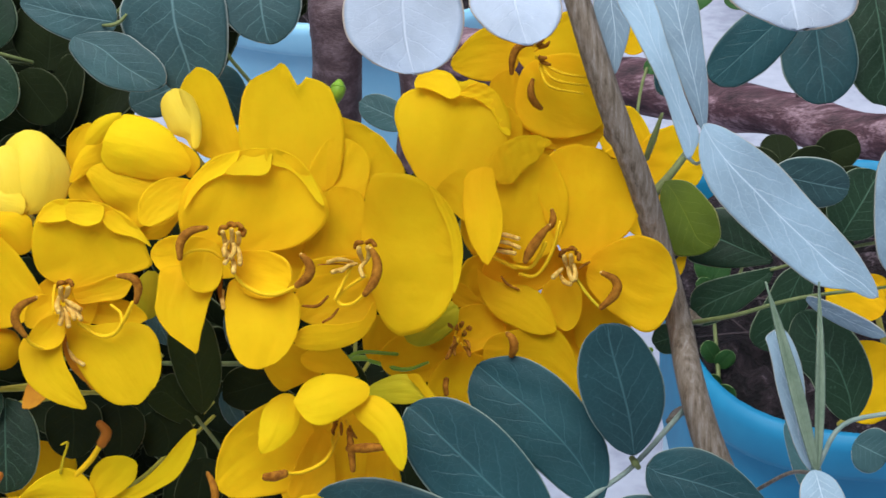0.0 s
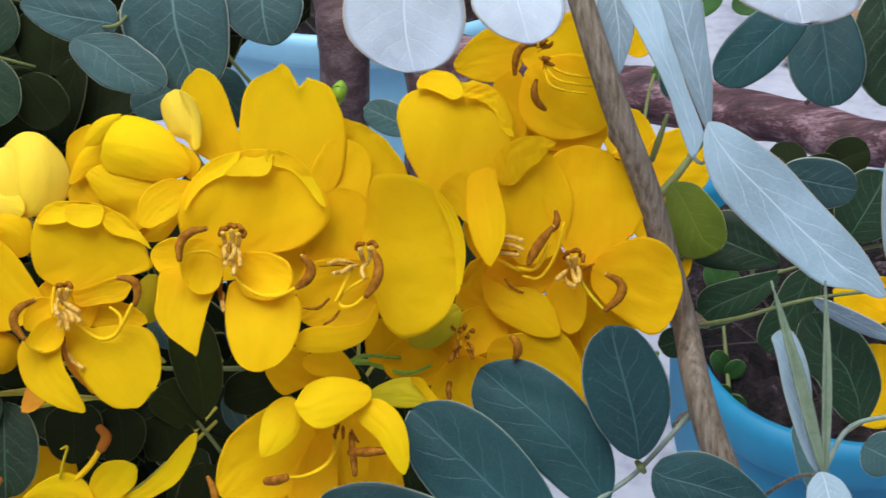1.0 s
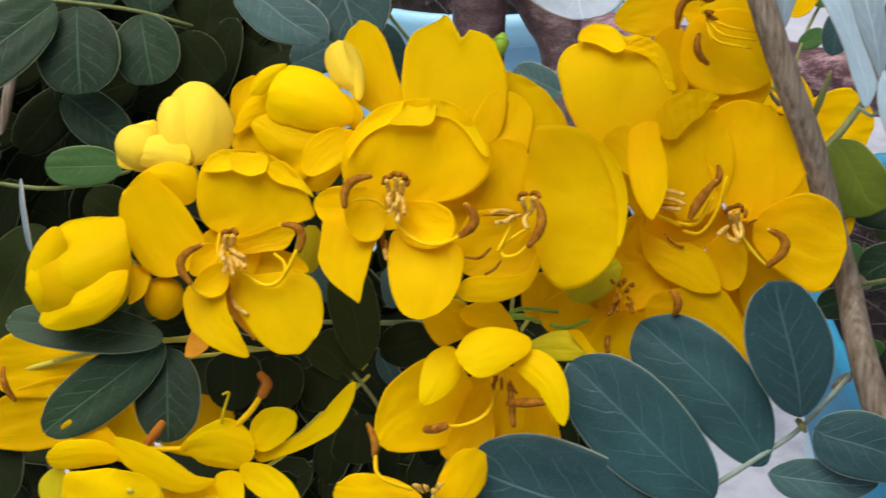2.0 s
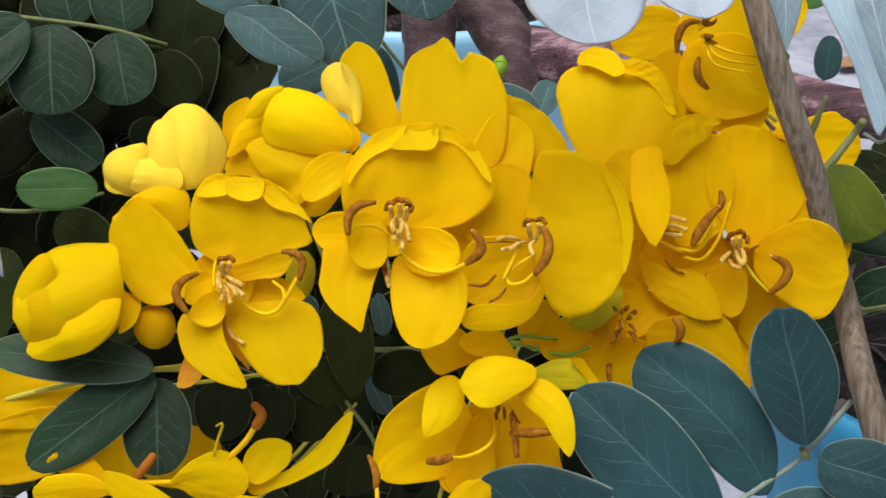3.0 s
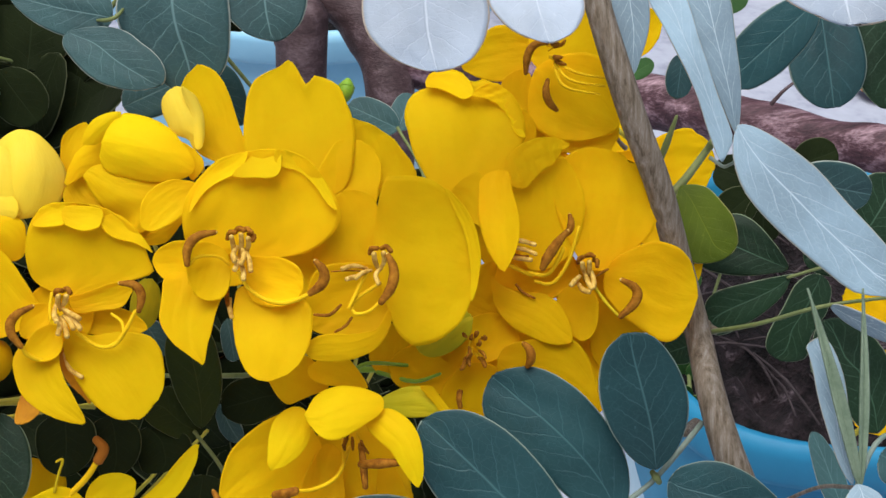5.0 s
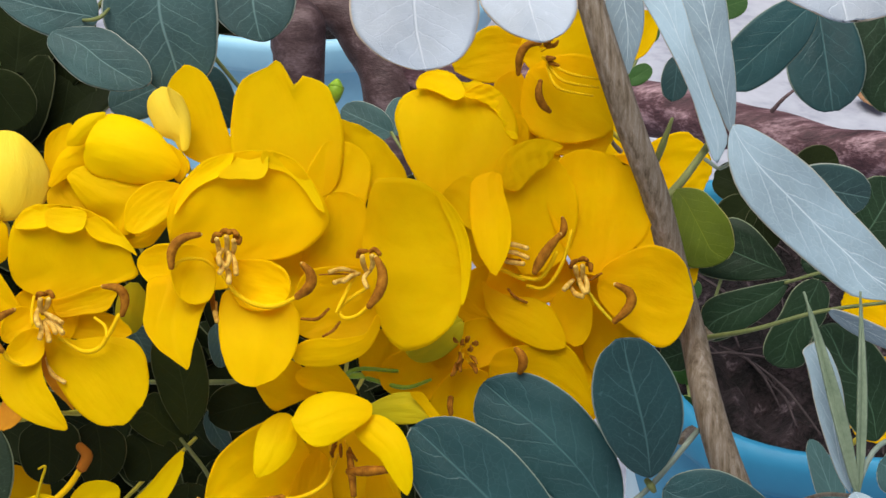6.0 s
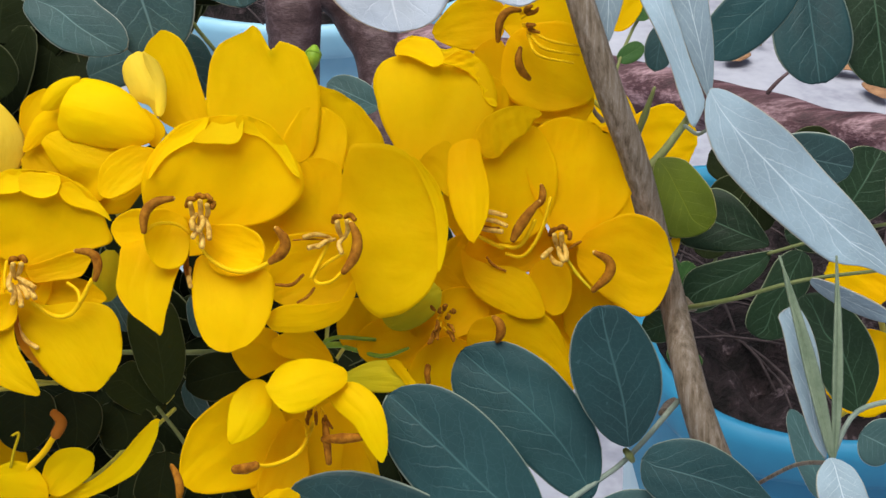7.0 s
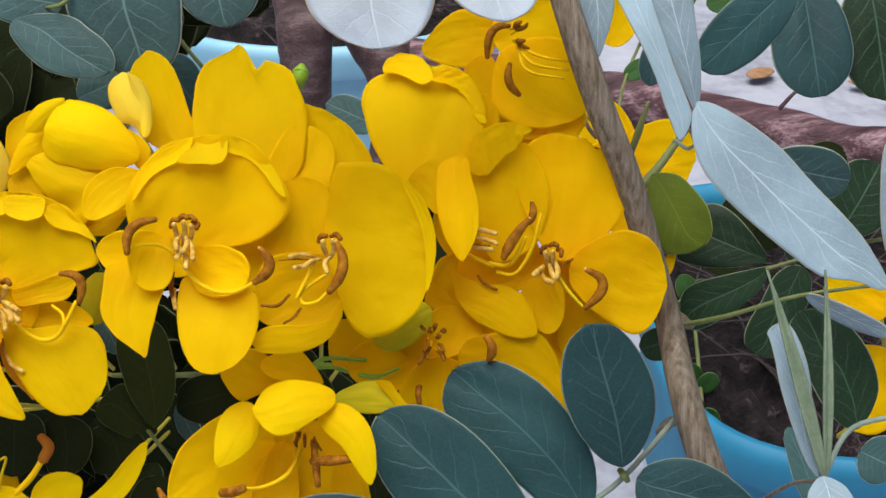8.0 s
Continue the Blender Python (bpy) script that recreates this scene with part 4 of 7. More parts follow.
petal(flower_e, (-17.0, 248.6, 6.5), (-16.1, 250.0, 17.8), sides=((-0.1, 1.7, 3.5, 4.9, 5.3, 5.0, 4.4, 3.7, 3.0, 1.9, -0.0), (0.1, 2.2, 4.0, 4.6, 4.7, 4.9, 4.8, 4.3, 3.3, 1.9, 0.0)), cup=0.1, curl=0.05)
rod(flower_e, "pedicel", STALK_YELLOW, [0.46, 0.36, 0.36], (-20.3, 254.4, 7.9), (-20.5, 271.6, -6.4), (-18.4, 286.4, -21.5))

flower_j = thing("flower", (-38.8, 252.7, 14.4), "half-open yellow flower with two upright petals", "flower", "flowers of the cluster")
petal(flower_j, (-36.2, 254.0, 13.9), (-40.1, 255.0, 29.7), sides=((-2.2, 0.2, 2.3, 3.8, 3.5, 3.1, 3.6, 4.0, 2.8, 1.5, 0.2), (2.2, 3.5, 3.9, 3.9, 3.7, 3.5, 3.3, 2.9, 2.1, 1.0, -0.2)), cup=0.12, curl=0.1)
petal(flower_j, (-40.6, 250.0, 15.9), (-43.2, 250.0, 25.7), sides=((-0.6, -0.1, 0.1, 0.5, 2.5, 2.8, 3.1, 3.0, 2.5, 1.5, 0.2), (0.6, 1.2, 1.7, 2.2, 2.6, 2.8, 2.7, 2.4, 1.7, 0.8, -0.2)), material=PETAL_PALE, cup=-0.5, curl=-0.3)
petal(flower_j, (-39.9, 248.6, 16.0), (-41.9, 248.6, 25.7), sides=((-0.1, 0.2, 0.2, -0.0, -0.2, -0.4, -0.2, 0.2, 0.4, 0.5, 0.4), (0.1, 0.7, 1.2, 1.7, 2.0, 2.2, 2.0, 1.6, 0.9, 0.1, -0.4)), material=PETAL_PALE, name='petal_fold', roll=20, cup=-0.4)
rod(flower_j, "pedicel", STALK_YELLOW, [0.46, 0.37, 0.37], (-41.2, 256.6, 16.0), (-39.4, 278.1, 7.7), (-33.5, 299.9, -20.3))

bud_one = thing("flower_bud", (-67.1, 249.7, 12.4), "fat pale yellow flower bud of overlapping petals", "flower bud", "buds of the cluster")
shell(bud_one, (-67.9, 253.7, 11.8), (5.1, 5.2, 5.7), (-0.3, 0.5, 1), 60, 260, material=PETAL_PALE, top=0.04, bottom=0.93, grow=1.02)
shell(bud_one, (-67.9, 253.7, 11.8), (4.9, 5.0, 5.6), (-0.3, 0.5, 1), -95, 200, material=PETAL_PALE, top=0.03, bottom=0.95, grow=1.0)
shell(bud_one, (-67.9, 253.7, 11.8), (4.6, 4.7, 5.4), (-0.3, 0.5, 1), 150, 220, material=PETAL, top=0.03, bottom=0.95)
shell(bud_one, (-76.1, 251.4, 8.2), (3.7, 3.7, 4.1), (-0.9, 0.4, 0.3), 0, 240, material=PETAL_PALE, top=0.04, bottom=0.97)
shell(bud_one, (-76.1, 251.4, 8.2), (3.5, 3.5, 3.9), (-0.9, 0.4, 0.3), 180, 240, material=PETAL, top=0.04, bottom=0.97)
petal(bud_one, (-67.9, 249.0, 5.4), (-66.5, 250.0, 19.0), sides=((-0.3, 1.3, 2.5, 3.7, 4.7, 5.0, 4.7, 4.2, 2.9, 1.5, -0.1), (0.3, 2.1, 4.5, 5.9, 6.7, 6.8, 6.2, 5.0, 3.4, 1.8, 0.1)), material=PETAL_PALE, cup=-0.75, curl=-0.45, crinkle=0.015)
petal(bud_one, (-68.7, 248.2, 5.1), (-71.1, 249.0, 16.5), sides=((-1.0, 0.4, 2.1, 3.0, 3.1, 2.9, 2.6, 2.2, 1.2, 0.3, -0.5), (1.0, 1.9, 2.5, 3.0, 3.4, 3.6, 3.6, 3.2, 2.3, 1.3, 0.5)), material=PETAL_PALE, cup=-0.6, curl=-0.35, crinkle=0.015)
petal(bud_one, (-75.6, 249.9, 4.5), (-75.3, 252.0, 12.8), sides=((0.5, 2.4, 3.8, 4.4, 4.6, 4.6, 4.3, 3.4, 2.0, 0.2, -1.4), (-0.5, 0.6, 1.1, 1.5, 1.7, 1.9, 2.2, 2.3, 2.3, 2.0, 1.4)), material=PETAL_PALE, cup=-0.6, curl=-0.3)
petal(bud_one, (-67.2, 247.4, 5.3), (-75.3, 248.0, 8.2), sides=((-0.8, -0.1, 0.4, 1.0, 1.5, 2.0, 2.5, 2.9, 2.5, 1.3, 0.1), (0.8, 1.7, 2.6, 3.1, 3.3, 3.3, 3.2, 2.9, 2.2, 1.2, -0.1)), material=PETAL_PALE, cup=-0.4, curl=-0.2)
petal(bud_one, (-67.2, 248.1, -1.3), (-74.0, 247.0, 4.9), sides=((-1.3, -0.3, 0.5, 0.9, 1.0, 1.0, 1.4, 2.3, 3.0, 3.1, 2.3), (1.3, 2.1, 3.0, 4.1, 5.1, 5.1, 4.3, 3.0, 1.3, -0.6, -2.3)), cup=-0.3, curl=-0.3)
rod(bud_one, "pedicel", STALK_YELLOW, [0.46, 0.37, 0.37], (-68.1, 253.7, 6.0), (-66.6, 275.1, -3.6), (-52.6, 294.9, -22.3))

flower_half_open = thing("flower", (-49.2, 248.4, 11.4), "half-open yellow flower with wrinkled bulging petals", "flower", "flowers of the cluster")
petal(flower_half_open, (-60.5, 253.0, 11.1), (-58.4, 254.0, 20.6), sides=((0.1, 0.5, 1.0, 1.5, 1.9, 2.2, 2.3, 1.8, 0.8, -0.1, -0.7), (-0.1, 0.1, 0.2, 0.3, 0.4, 0.7, 1.4, 1.5, 1.4, 1.1, 0.7)), material=PETAL_DEEP, cup=0.2)
petal(flower_half_open, (-54.0, 250.0, 6.5), (-60.2, 252.0, 10.7), sides=((-0.9, -0.4, 0.3, 1.1, 2.0, 2.8, 3.0, 2.6, 2.0, 1.2, -0.4), (0.9, 1.3, 1.7, 2.0, 2.2, 2.5, 3.0, 3.6, 3.7, 2.5, 0.4)), material=PETAL_DEEP, cup=0.2)
petal(flower_half_open, (-52.8, 247.8, 13.0), (-60.5, 250.2, 11.5), sides=((-3.1, -1.5, -0.1, 0.3, 0.3, 0.2, 0.2, 0.6, 0.9, 1.0, 0.7), (3.1, 4.3, 4.7, 4.8, 4.7, 4.4, 3.8, 2.5, 1.1, -0.0, -0.7)), cup=-0.25)
petal(flower_half_open, (-48.0, 246.0, 3.4), (-56.1, 247.0, 13.0), sides=((-0.1, 0.6, 1.2, 1.6, 2.0, 2.2, 2.2, 2.0, 1.6, 1.4, 0.3), (0.1, 1.1, 2.4, 8.2, 8.3, 6.2, 4.6, 3.5, 2.5, 1.3, -0.3)), cup=-0.35, curl=-0.2)
petal(flower_half_open, (-40.2, 245.0, 12.7), (-53.8, 245.0, 17.2), sides=((-0.2, 0.8, 1.7, 2.7, 3.4, 3.9, 4.2, 4.3, 3.8, 2.2, 0.1), (0.2, 1.3, 2.3, 3.5, 4.7, 5.3, 5.5, 5.3, 4.8, 2.5, -0.1)), material=PETAL_LIT, cup=-0.5, curl=-0.35, crinkle=0.03)
petal(flower_half_open, (-56.6, 246.0, 16.5), (-51.1, 246.0, 21.4), sides=((0.3, 0.7, 1.2, 1.6, 2.0, 2.1, 1.8, 1.4, 0.9, 0.5, 0.1), (-0.3, 0.1, 0.5, 1.0, 1.1, 1.0, 0.8, 0.6, 0.4, 0.1, -0.1)), material=PETAL_LIT, cup=-0.5, curl=-0.2, name='petal_fold')
petal(flower_half_open, (-39.7, 247.0, 11.6), (-41.8, 247.0, 17.4), sides=((0.7, 1.0, 1.2, 1.4, 1.4, 1.4, 1.3, 1.2, 1.0, 0.9, 0.7), (-0.7, -0.2, 0.5, 1.3, 1.6, 1.5, 1.1, 0.6, 0.1, -0.3, -0.7)), cup=-0.3)
petal(flower_half_open, (-41.2, 248.0, 6.1), (-49.4, 247.0, 2.6), sides=((-0.3, -0.0, 0.4, 1.0, 1.8, 2.5, 2.5, 2.1, 1.4, 0.5, -0.4), (0.3, 0.5, 0.6, 0.8, 0.9, 1.0, 1.2, 1.3, 1.3, 1.0, 0.4)), material=PETAL_DEEP, cup=-0.2)
petal(flower_half_open, (-39.7, 243.0, 10.8), (-47.6, 241.0, 4.3), sides=((0.1, 0.6, 1.2, 1.9, 2.3, 2.5, 2.4, 2.1, 1.7, 0.8, 0.0), (-0.1, 0.6, 1.4, 2.5, 3.2, 3.4, 3.2, 2.6, 1.5, 0.6, -0.0)), cup=0.12, curl=0.15)
rod(flower_half_open, "pedicel", STALK_YELLOW, [0.46, 0.37, 0.37], (-50.3, 254.3, 8.8), (-48.2, 275.7, -2.6), (-41.7, 295.3, -22.3))

bud_three = thing("flower_bud", (-84.7, 244.3, -12.5), "round bright yellow flower bud about to open", "flower bud", "buds of the cluster")
shell(bud_three, (-84.5, 244.3, -12.9), (7.2, 7.2, 7.7), (0.75, 0.5, 0.55), 20, 230, top=0.03, bottom=0.97, grow=1.02, lip=0.012)
shell(bud_three, (-84.5, 244.3, -12.9), (7.0, 7.1, 7.5), (0.75, 0.5, 0.55), -100, 220, top=0.03, bottom=0.97, lip=0.012)
shell(bud_three, (-84.5, 244.3, -12.9), (6.8, 6.9, 7.3), (0.75, 0.5, 0.55), 150, 230, top=0.03, bottom=0.97, lip=0.012)
petal(bud_three, (-74.0, 238.5, -10.5), (-91.1, 239.0, -12.8), sides=((-2.4, 0.3, 3.8, 6.0, 7.5, 8.6, 8.8, 8.2, 7.5, 2.8, 1.4), (2.4, 6.3, 7.6, 7.9, 8.2, 8.3, 7.9, 6.4, 4.2, 0.7, -1.4)), material=PETAL_LIT, cup=-0.85, curl=-0.45, crinkle=0.02)
petal(bud_three, (-73.2, 237.2, -14.0), (-88.8, 240.1, -20.6), sides=((-2.9, -1.9, -0.2, 1.2, 2.1, 2.6, 2.4, 1.9, 1.0, 0.1, -0.7), (2.9, 3.2, 3.5, 3.8, 4.1, 4.7, 5.2, 3.8, 2.5, 1.5, 0.7)), material=PETAL_LIT, cup=-0.5, curl=-0.35, crinkle=0.02)
petal(bud_three, (-83.4, 237.5, -6.8), (-91.6, 240.8, -14.7), sides=((-2.5, -1.4, -0.2, 1.0, 2.1, 2.6, 2.7, 2.5, 2.2, 1.7, 1.0), (2.5, 3.3, 3.7, 3.9, 3.9, 3.6, 2.8, 1.9, 0.9, -0.0, -1.0)), material=PETAL_LIT, cup=-0.45, curl=-0.35, crinkle=0.03)
petal(bud_three, (-75.1, 246.9, -10.8), (-75.5, 243.0, -17.0), sides=((-0.7, 0.3, 1.5, 2.1, 2.2, 2.1, 1.9, 1.4, 0.8, 0.3, -0.1), (0.7, 1.1, 1.2, 1.1, 0.8, 0.6, 0.5, 0.5, 0.4, 0.3, 0.1)), cup=-0.2)
shell(bud_three, (-71.4, 249.3, -16.2), (3.1, 3.1, 3.5), (0.1, 0.5, -1), 0, 240, material=PETAL_DEEP, top=0.04, bottom=0.97)
shell(bud_three, (-71.4, 249.3, -16.2), (2.9, 2.9, 3.3), (0.1, 0.5, -1), 180, 240, material=PETAL_DEEP, top=0.04, bottom=0.97)
rod(bud_three, "pedicel", STALK_YELLOW, [0.46, 0.37, 0.37], (-79.0, 250.9, -8.9), (-74.6, 272.5, -17.6), (-56.0, 297.6, -27.4))

flower_f = thing("flower", (5.3, 254.3, 10.8), "yellow flower with a tall lobed wrinkled petal", "flower", "flowers of the cluster")
petal(flower_f, (0.0, 255.0, 8.8), (-0.9, 260.0, 29.6), sides=((-0.4, 1.5, 3.3, 4.6, 6.0, 6.6, 7.0, 6.1, 3.2, 2.6, 0.5), (0.4, 2.8, 6.6, 9.6, 11.3, 12.4, 11.9, 10.3, 6.9, 2.6, -0.5)), cup=-0.03, curl=-0.05, crinkle=0.02, cuts=((4.2, 1.8, 1.0), (-3.3, 0.8, 0.8)))
petal(flower_f, (-4.4, 257.6, 27.0), (3.3, 257.2, 25.6), sides=((0.6, 1.8, 2.5, 3.0, 3.3, 3.5, 3.3, 2.8, 2.0, 1.1, 0.1), (-0.6, 0.4, 0.4, 0.2, 0.3, 0.6, 1.1, 1.5, 1.2, 0.6, -0.1)), material=PETAL_LIT, name='petal_fold', roll=-28, crinkle=0.03)
petal(flower_f, (3.3, 257.2, 25.8), (11.2, 256.6, 18.1), sides=((0.2, 2.0, 3.7, 4.5, 4.7, 4.4, 3.8, 2.8, 1.9, 1.1, 0.7), (-0.2, 0.5, 0.1, -0.9, -1.6, -1.7, -1.3, -0.3, -0.1, -0.3, -0.7)), material=PETAL_LIT, name='petal_fold', roll=-22, crinkle=0.08, pleat=0.05)
petal(flower_f, (11.2, 261.0, 16.9), (12.7, 261.0, 23.3), sides=((0.1, 0.7, 1.2, 1.6, 2.0, 2.4, 2.6, 2.8, 2.6, 2.2, 1.5), (-0.1, 0.7, 1.4, 2.0, 2.3, 2.2, 1.8, 1.2, 0.4, -0.5, -1.5)), cup=-0.15, crinkle=0.05)
petal(flower_f, (8.6, 254.9, 11.9), (18.3, 253.0, 17.3), sides=((-0.0, 1.6, 2.6, 3.3, 3.8, 3.8, 3.5, 2.7, 1.5, 0.5, -0.1), (0.0, 1.6, 2.4, 2.8, 2.2, 1.6, 1.6, 0.8, 0.3, 0.3, 0.1)), cup=-0.15, crinkle=0.06, crease=0.08, pleat=0.03)
petal(flower_f, (-1.1, 250.6, 9.1), (5.0, 250.0, 4.7), sides=((1.5, 3.1, 4.7, 5.8, 5.5, 4.4, 3.1, 2.0, 1.2, 0.5, -0.3), (-1.5, -0.1, 0.5, 0.6, 0.6, 0.8, 1.0, 1.2, 1.2, 1.0, 0.3)), cup=-0.15, crinkle=0.08)
petal(flower_f, (5.9, 251.0, 13.1), (7.3, 248.0, -2.7), sides=((1.4, 2.4, 2.7, 2.7, 3.1, 3.3, 3.1, 2.4, 1.3, 0.6, 0.1), (-1.4, 0.9, 2.2, 2.6, 2.9, 2.9, 2.6, 2.0, 1.2, 0.5, -0.1)), cup=-0.12, curl=-0.15, crease=-0.1, crinkle=0.03)
rod(flower_f, "pedicel", STALK_YELLOW, [0.46, 0.37, 0.37], (5.5, 260.3, 10.1), (1.6, 283.7, -4.6), (-7.0, 296.5, -21.1))

flower_d = thing("flower", (11.7, 260.5, -3.2), "open yellow flower with long brown stamens", "flower", "flowers of the cluster")
petal(flower_d, (15.2, 257.5, -3.0), (15.7, 256.4, 15.5), sides=((1.8, 2.9, 3.9, 4.7, 5.7, 6.5, 6.6, 5.8, 3.5, 0.8, -1.2), (-1.8, 0.2, 2.8, 4.8, 5.5, 5.9, 5.7, 4.9, 3.9, 2.7, 1.2)), cup=0.1, curl=0.1)
petal(flower_d, (7.1, 260.9, -6.7), (20.1, 262.1, -0.4), sides=((-0.5, 0.8, 2.4, 4.0, 4.8, 4.8, 4.3, 3.4, 2.5, 1.3, -0.6), (0.5, 1.5, 2.5, 3.6, 4.6, 5.2, 5.3, 5.2, 4.6, 2.8, 0.6)), material=PETAL_DEEP, cup=0.2)
petal(flower_d, (6.0, 257.0, -4.3), (19.2, 255.0, -14.1), sides=((0.5, 0.6, 0.4, 0.7, 1.6, 3.3, 3.5, 2.8, 1.8, 0.9, 0.1), (-0.5, 0.1, 1.4, 2.9, 3.8, 3.9, 3.4, 2.9, 2.0, 0.9, -0.1)), material=PETAL_DEEP, cup=-0.08, curl=-0.2)
petal(flower_d, (2.1, 260.0, -8.0), (8.1, 259.0, -10.7), sides=((0.9, 1.6, 2.1, 2.2, 1.9, 1.4, 0.9, 0.6, 0.4, 0.3, 0.1), (-0.9, 0.3, 1.6, 2.0, 1.7, 1.2, 0.8, 0.5, 0.3, 0.0, -0.1)), material=PETAL_DEEP, cup=0.1)
petal(flower_d, (13.0, 264.0, -5.0), (6.6, 264.0, 9.5), sides=((-1.5, 0.9, 2.9, 4.1, 5.1, 5.7, 5.5, 4.4, 3.2, 1.8, 0.1), (1.5, 3.2, 4.0, 4.3, 4.4, 4.4, 4.3, 3.8, 2.8, 1.4, -0.1)), material=PETAL_DEEP, cup=0.1)
petal(flower_d, (8.9, 263.2, -3.7), (2.4, 261.7, -6.4), sides=((-1.2, 0.1, 2.0, 3.9, 5.2, 6.2, 6.6, 6.2, 5.2, 4.2, 3.2), (1.2, 2.2, 2.6, 2.9, 2.9, 2.7, 2.0, 1.0, -0.5, -2.0, -3.2)), material=PETAL_DEEP, cup=0.1)
petal(flower_d, (15.1, 266.0, 4.4), (15.6, 266.0, 17.1), sides=((0.5, 2.7, 4.5, 5.6, 6.1, 6.1, 5.9, 5.4, 4.0, 1.5, -1.4), (-0.5, 2.1, 4.1, 6.0, 7.4, 7.7, 7.2, 6.5, 5.5, 4.0, 1.4)), material=PETAL_DEEP, cup=0.05)
rod(flower_d, "anther", ANTHER_PALE, [0.27, 0.39, 0.37], (8.5, 255.5, 1.8), (10.5, 253.8, 2.0), (12.8, 252.0, 1.4))
rod(flower_d, "anther", ANTHER_PALE, [0.27, 0.39, 0.37], (8.6, 255.5, 0.9), (11.0, 253.8, 0.7), (12.9, 252.0, -0.1))
rod(flower_d, "anther", ANTHER_PALE, [0.27, 0.39, 0.37], (8.5, 255.5, -0.5), (10.4, 253.8, -0.8), (12.2, 252.0, -1.0))
rod(flower_d, "anther", ANTHER, [0.25, 0.33, 0.27], (8.6, 255.6, 0.2), (10.3, 254.4, -0.5), (11.8, 253.2, -0.5))
big_anther(flower_d, (17.6, 249.8, 3.6), (15.2, 250.2, 0.5), (13.7, 250.6, -2.4), 0.77)
big_anther(flower_d, (18.2, 251.8, 6.2), (18.4, 251.6, 4.5), (17.7, 251.4, 2.9), 0.55)
rod(flower_d, "filament", FILAMENT, [0.33, 0.33, 0.37, 0.31], (11.9, 254.5, -3.1), (14.7, 253.1, -3.4), (16.2, 251.8, -1.4), (17.1, 250.4, 0.9))
rod(flower_d, "filament", FILAMENT, [0.28, 0.28, 0.31, 0.27], (13.1, 254.5, -4.5), (15.7, 252.9, -4.7), (18.0, 251.2, -1.2), (19.4, 249.6, 4.3))
rod(flower_d, "filament", FILAMENT, [0.34, 0.37, 0.32], (8.4, 255.4, -1.5), (10.5, 254.9, -2.6), (12.6, 254.4, -3.6))
rod(flower_d, "anther", ANTHER, [0.18, 0.24, 0.19], (10.1, 255.3, -5.0), (11.2, 255.1, -6.3), (13.1, 254.8, -7.2))
rod(flower_d, "pedicel", STALK_YELLOW, [0.48, 0.38, 0.38], (12.0, 266.5, -4.3), (5.9, 290.1, -13.1), (-4.9, 303.0, -22.7))

flower_dd = thing("flower", (22.4, 257.8, -3.2), "open yellow flower beside the grey stem", "flower", "flowers of the cluster")
petal(flower_dd, (23.4, 256.5, -3.0), (26.3, 258.5, 16.7), sides=((0.2, 1.8, 3.3, 5.0, 7.0, 8.5, 8.8, 8.4, 7.0, 4.8, 2.5), (-0.2, 1.4, 3.1, 5.5, 7.7, 8.7, 8.7, 7.5, 5.6, 2.7, -2.5)), material=PETAL_DEEP, cup=0.08, curl=0.1, crinkle=0.02, cuts=((3.3, 1.3, 0.9),))
petal(flower_dd, (24.3, 255.5, -4.8), (39.1, 253.0, -6.7), sides=((0.7, 2.7, 4.2, 5.6, 6.9, 7.8, 7.6, 6.7, 4.7, 2.3, -0.0), (-0.7, 1.4, 2.8, 4.4, 5.8, 6.9, 7.9, 7.8, 5.9, 2.8, 0.0)), material=PETAL_DEEP, cup=0.1, curl=0.2)
petal(flower_dd, (18.8, 258.0, -5.6), (21.4, 257.0, -14.3), sides=((0.2, 1.6, 3.0, 3.9, 4.2, 4.0, 3.5, 2.9, 2.1, 1.2, 0.2), (-0.2, 0.8, 1.7, 2.5, 2.6, 2.5, 2.3, 1.8, 1.2, 0.5, -0.2)), material=PETAL_DEEP, cup=0.15, curl=0.1)
petal(flower_dd, (25.0, 260.1, -7.7), (27.5, 262.1, -21.4), sides=((-0.1, 1.2, 2.5, 3.5, 4.5, 6.3, 7.1, 6.6, 5.4, 3.2, 0.9), (0.1, 1.3, 2.0, 2.5, 3.0, 3.4, 3.2, 2.4, 1.4, 0.4, -0.9)), material=PETAL_DEEP, cup=0.1)
petal(flower_dd, (40.8, 267.0, -6.3), (43.1, 267.0, -1.9), sides=((0.3, 0.8, 1.1, 1.2, 1.3, 1.2, 1.2, 1.0, 0.8, 0.4, 0.1), (-0.3, 0.1, 0.5, 0.7, 0.9, 0.9, 0.8, 0.6, 0.4, 0.2, -0.1)), material=PETAL_DEEP, cup=0.1)
petal(flower_dd, (26.2, 264.0, -1.1), (19.0, 264.0, -10.6), sides=((0.5, 1.9, 3.4, 4.6, 5.6, 6.2, 5.8, 4.7, 3.3, 1.8, 0.3), (-0.5, 0.9, 2.1, 3.2, 4.3, 5.0, 4.7, 3.5, 2.1, 0.9, -0.3)), material=PETAL_DEEP, cup=0.05)
rod(flower_dd, "anther", ANTHER, [0.33, 0.44, 0.35], (19.8, 253.5, -1.6), (20.0, 252.8, -0.9), (20.5, 252.0, -0.5))
rod(flower_dd, "anther", ANTHER, [0.33, 0.44, 0.35], (21.0, 253.5, -0.5), (21.7, 252.8, -0.2), (22.2, 252.0, -0.5))
rod(flower_dd, "anther", ANTHER, [0.33, 0.44, 0.35], (22.3, 253.5, -1.1), (22.8, 252.8, -1.2), (22.7, 252.0, -2.1))
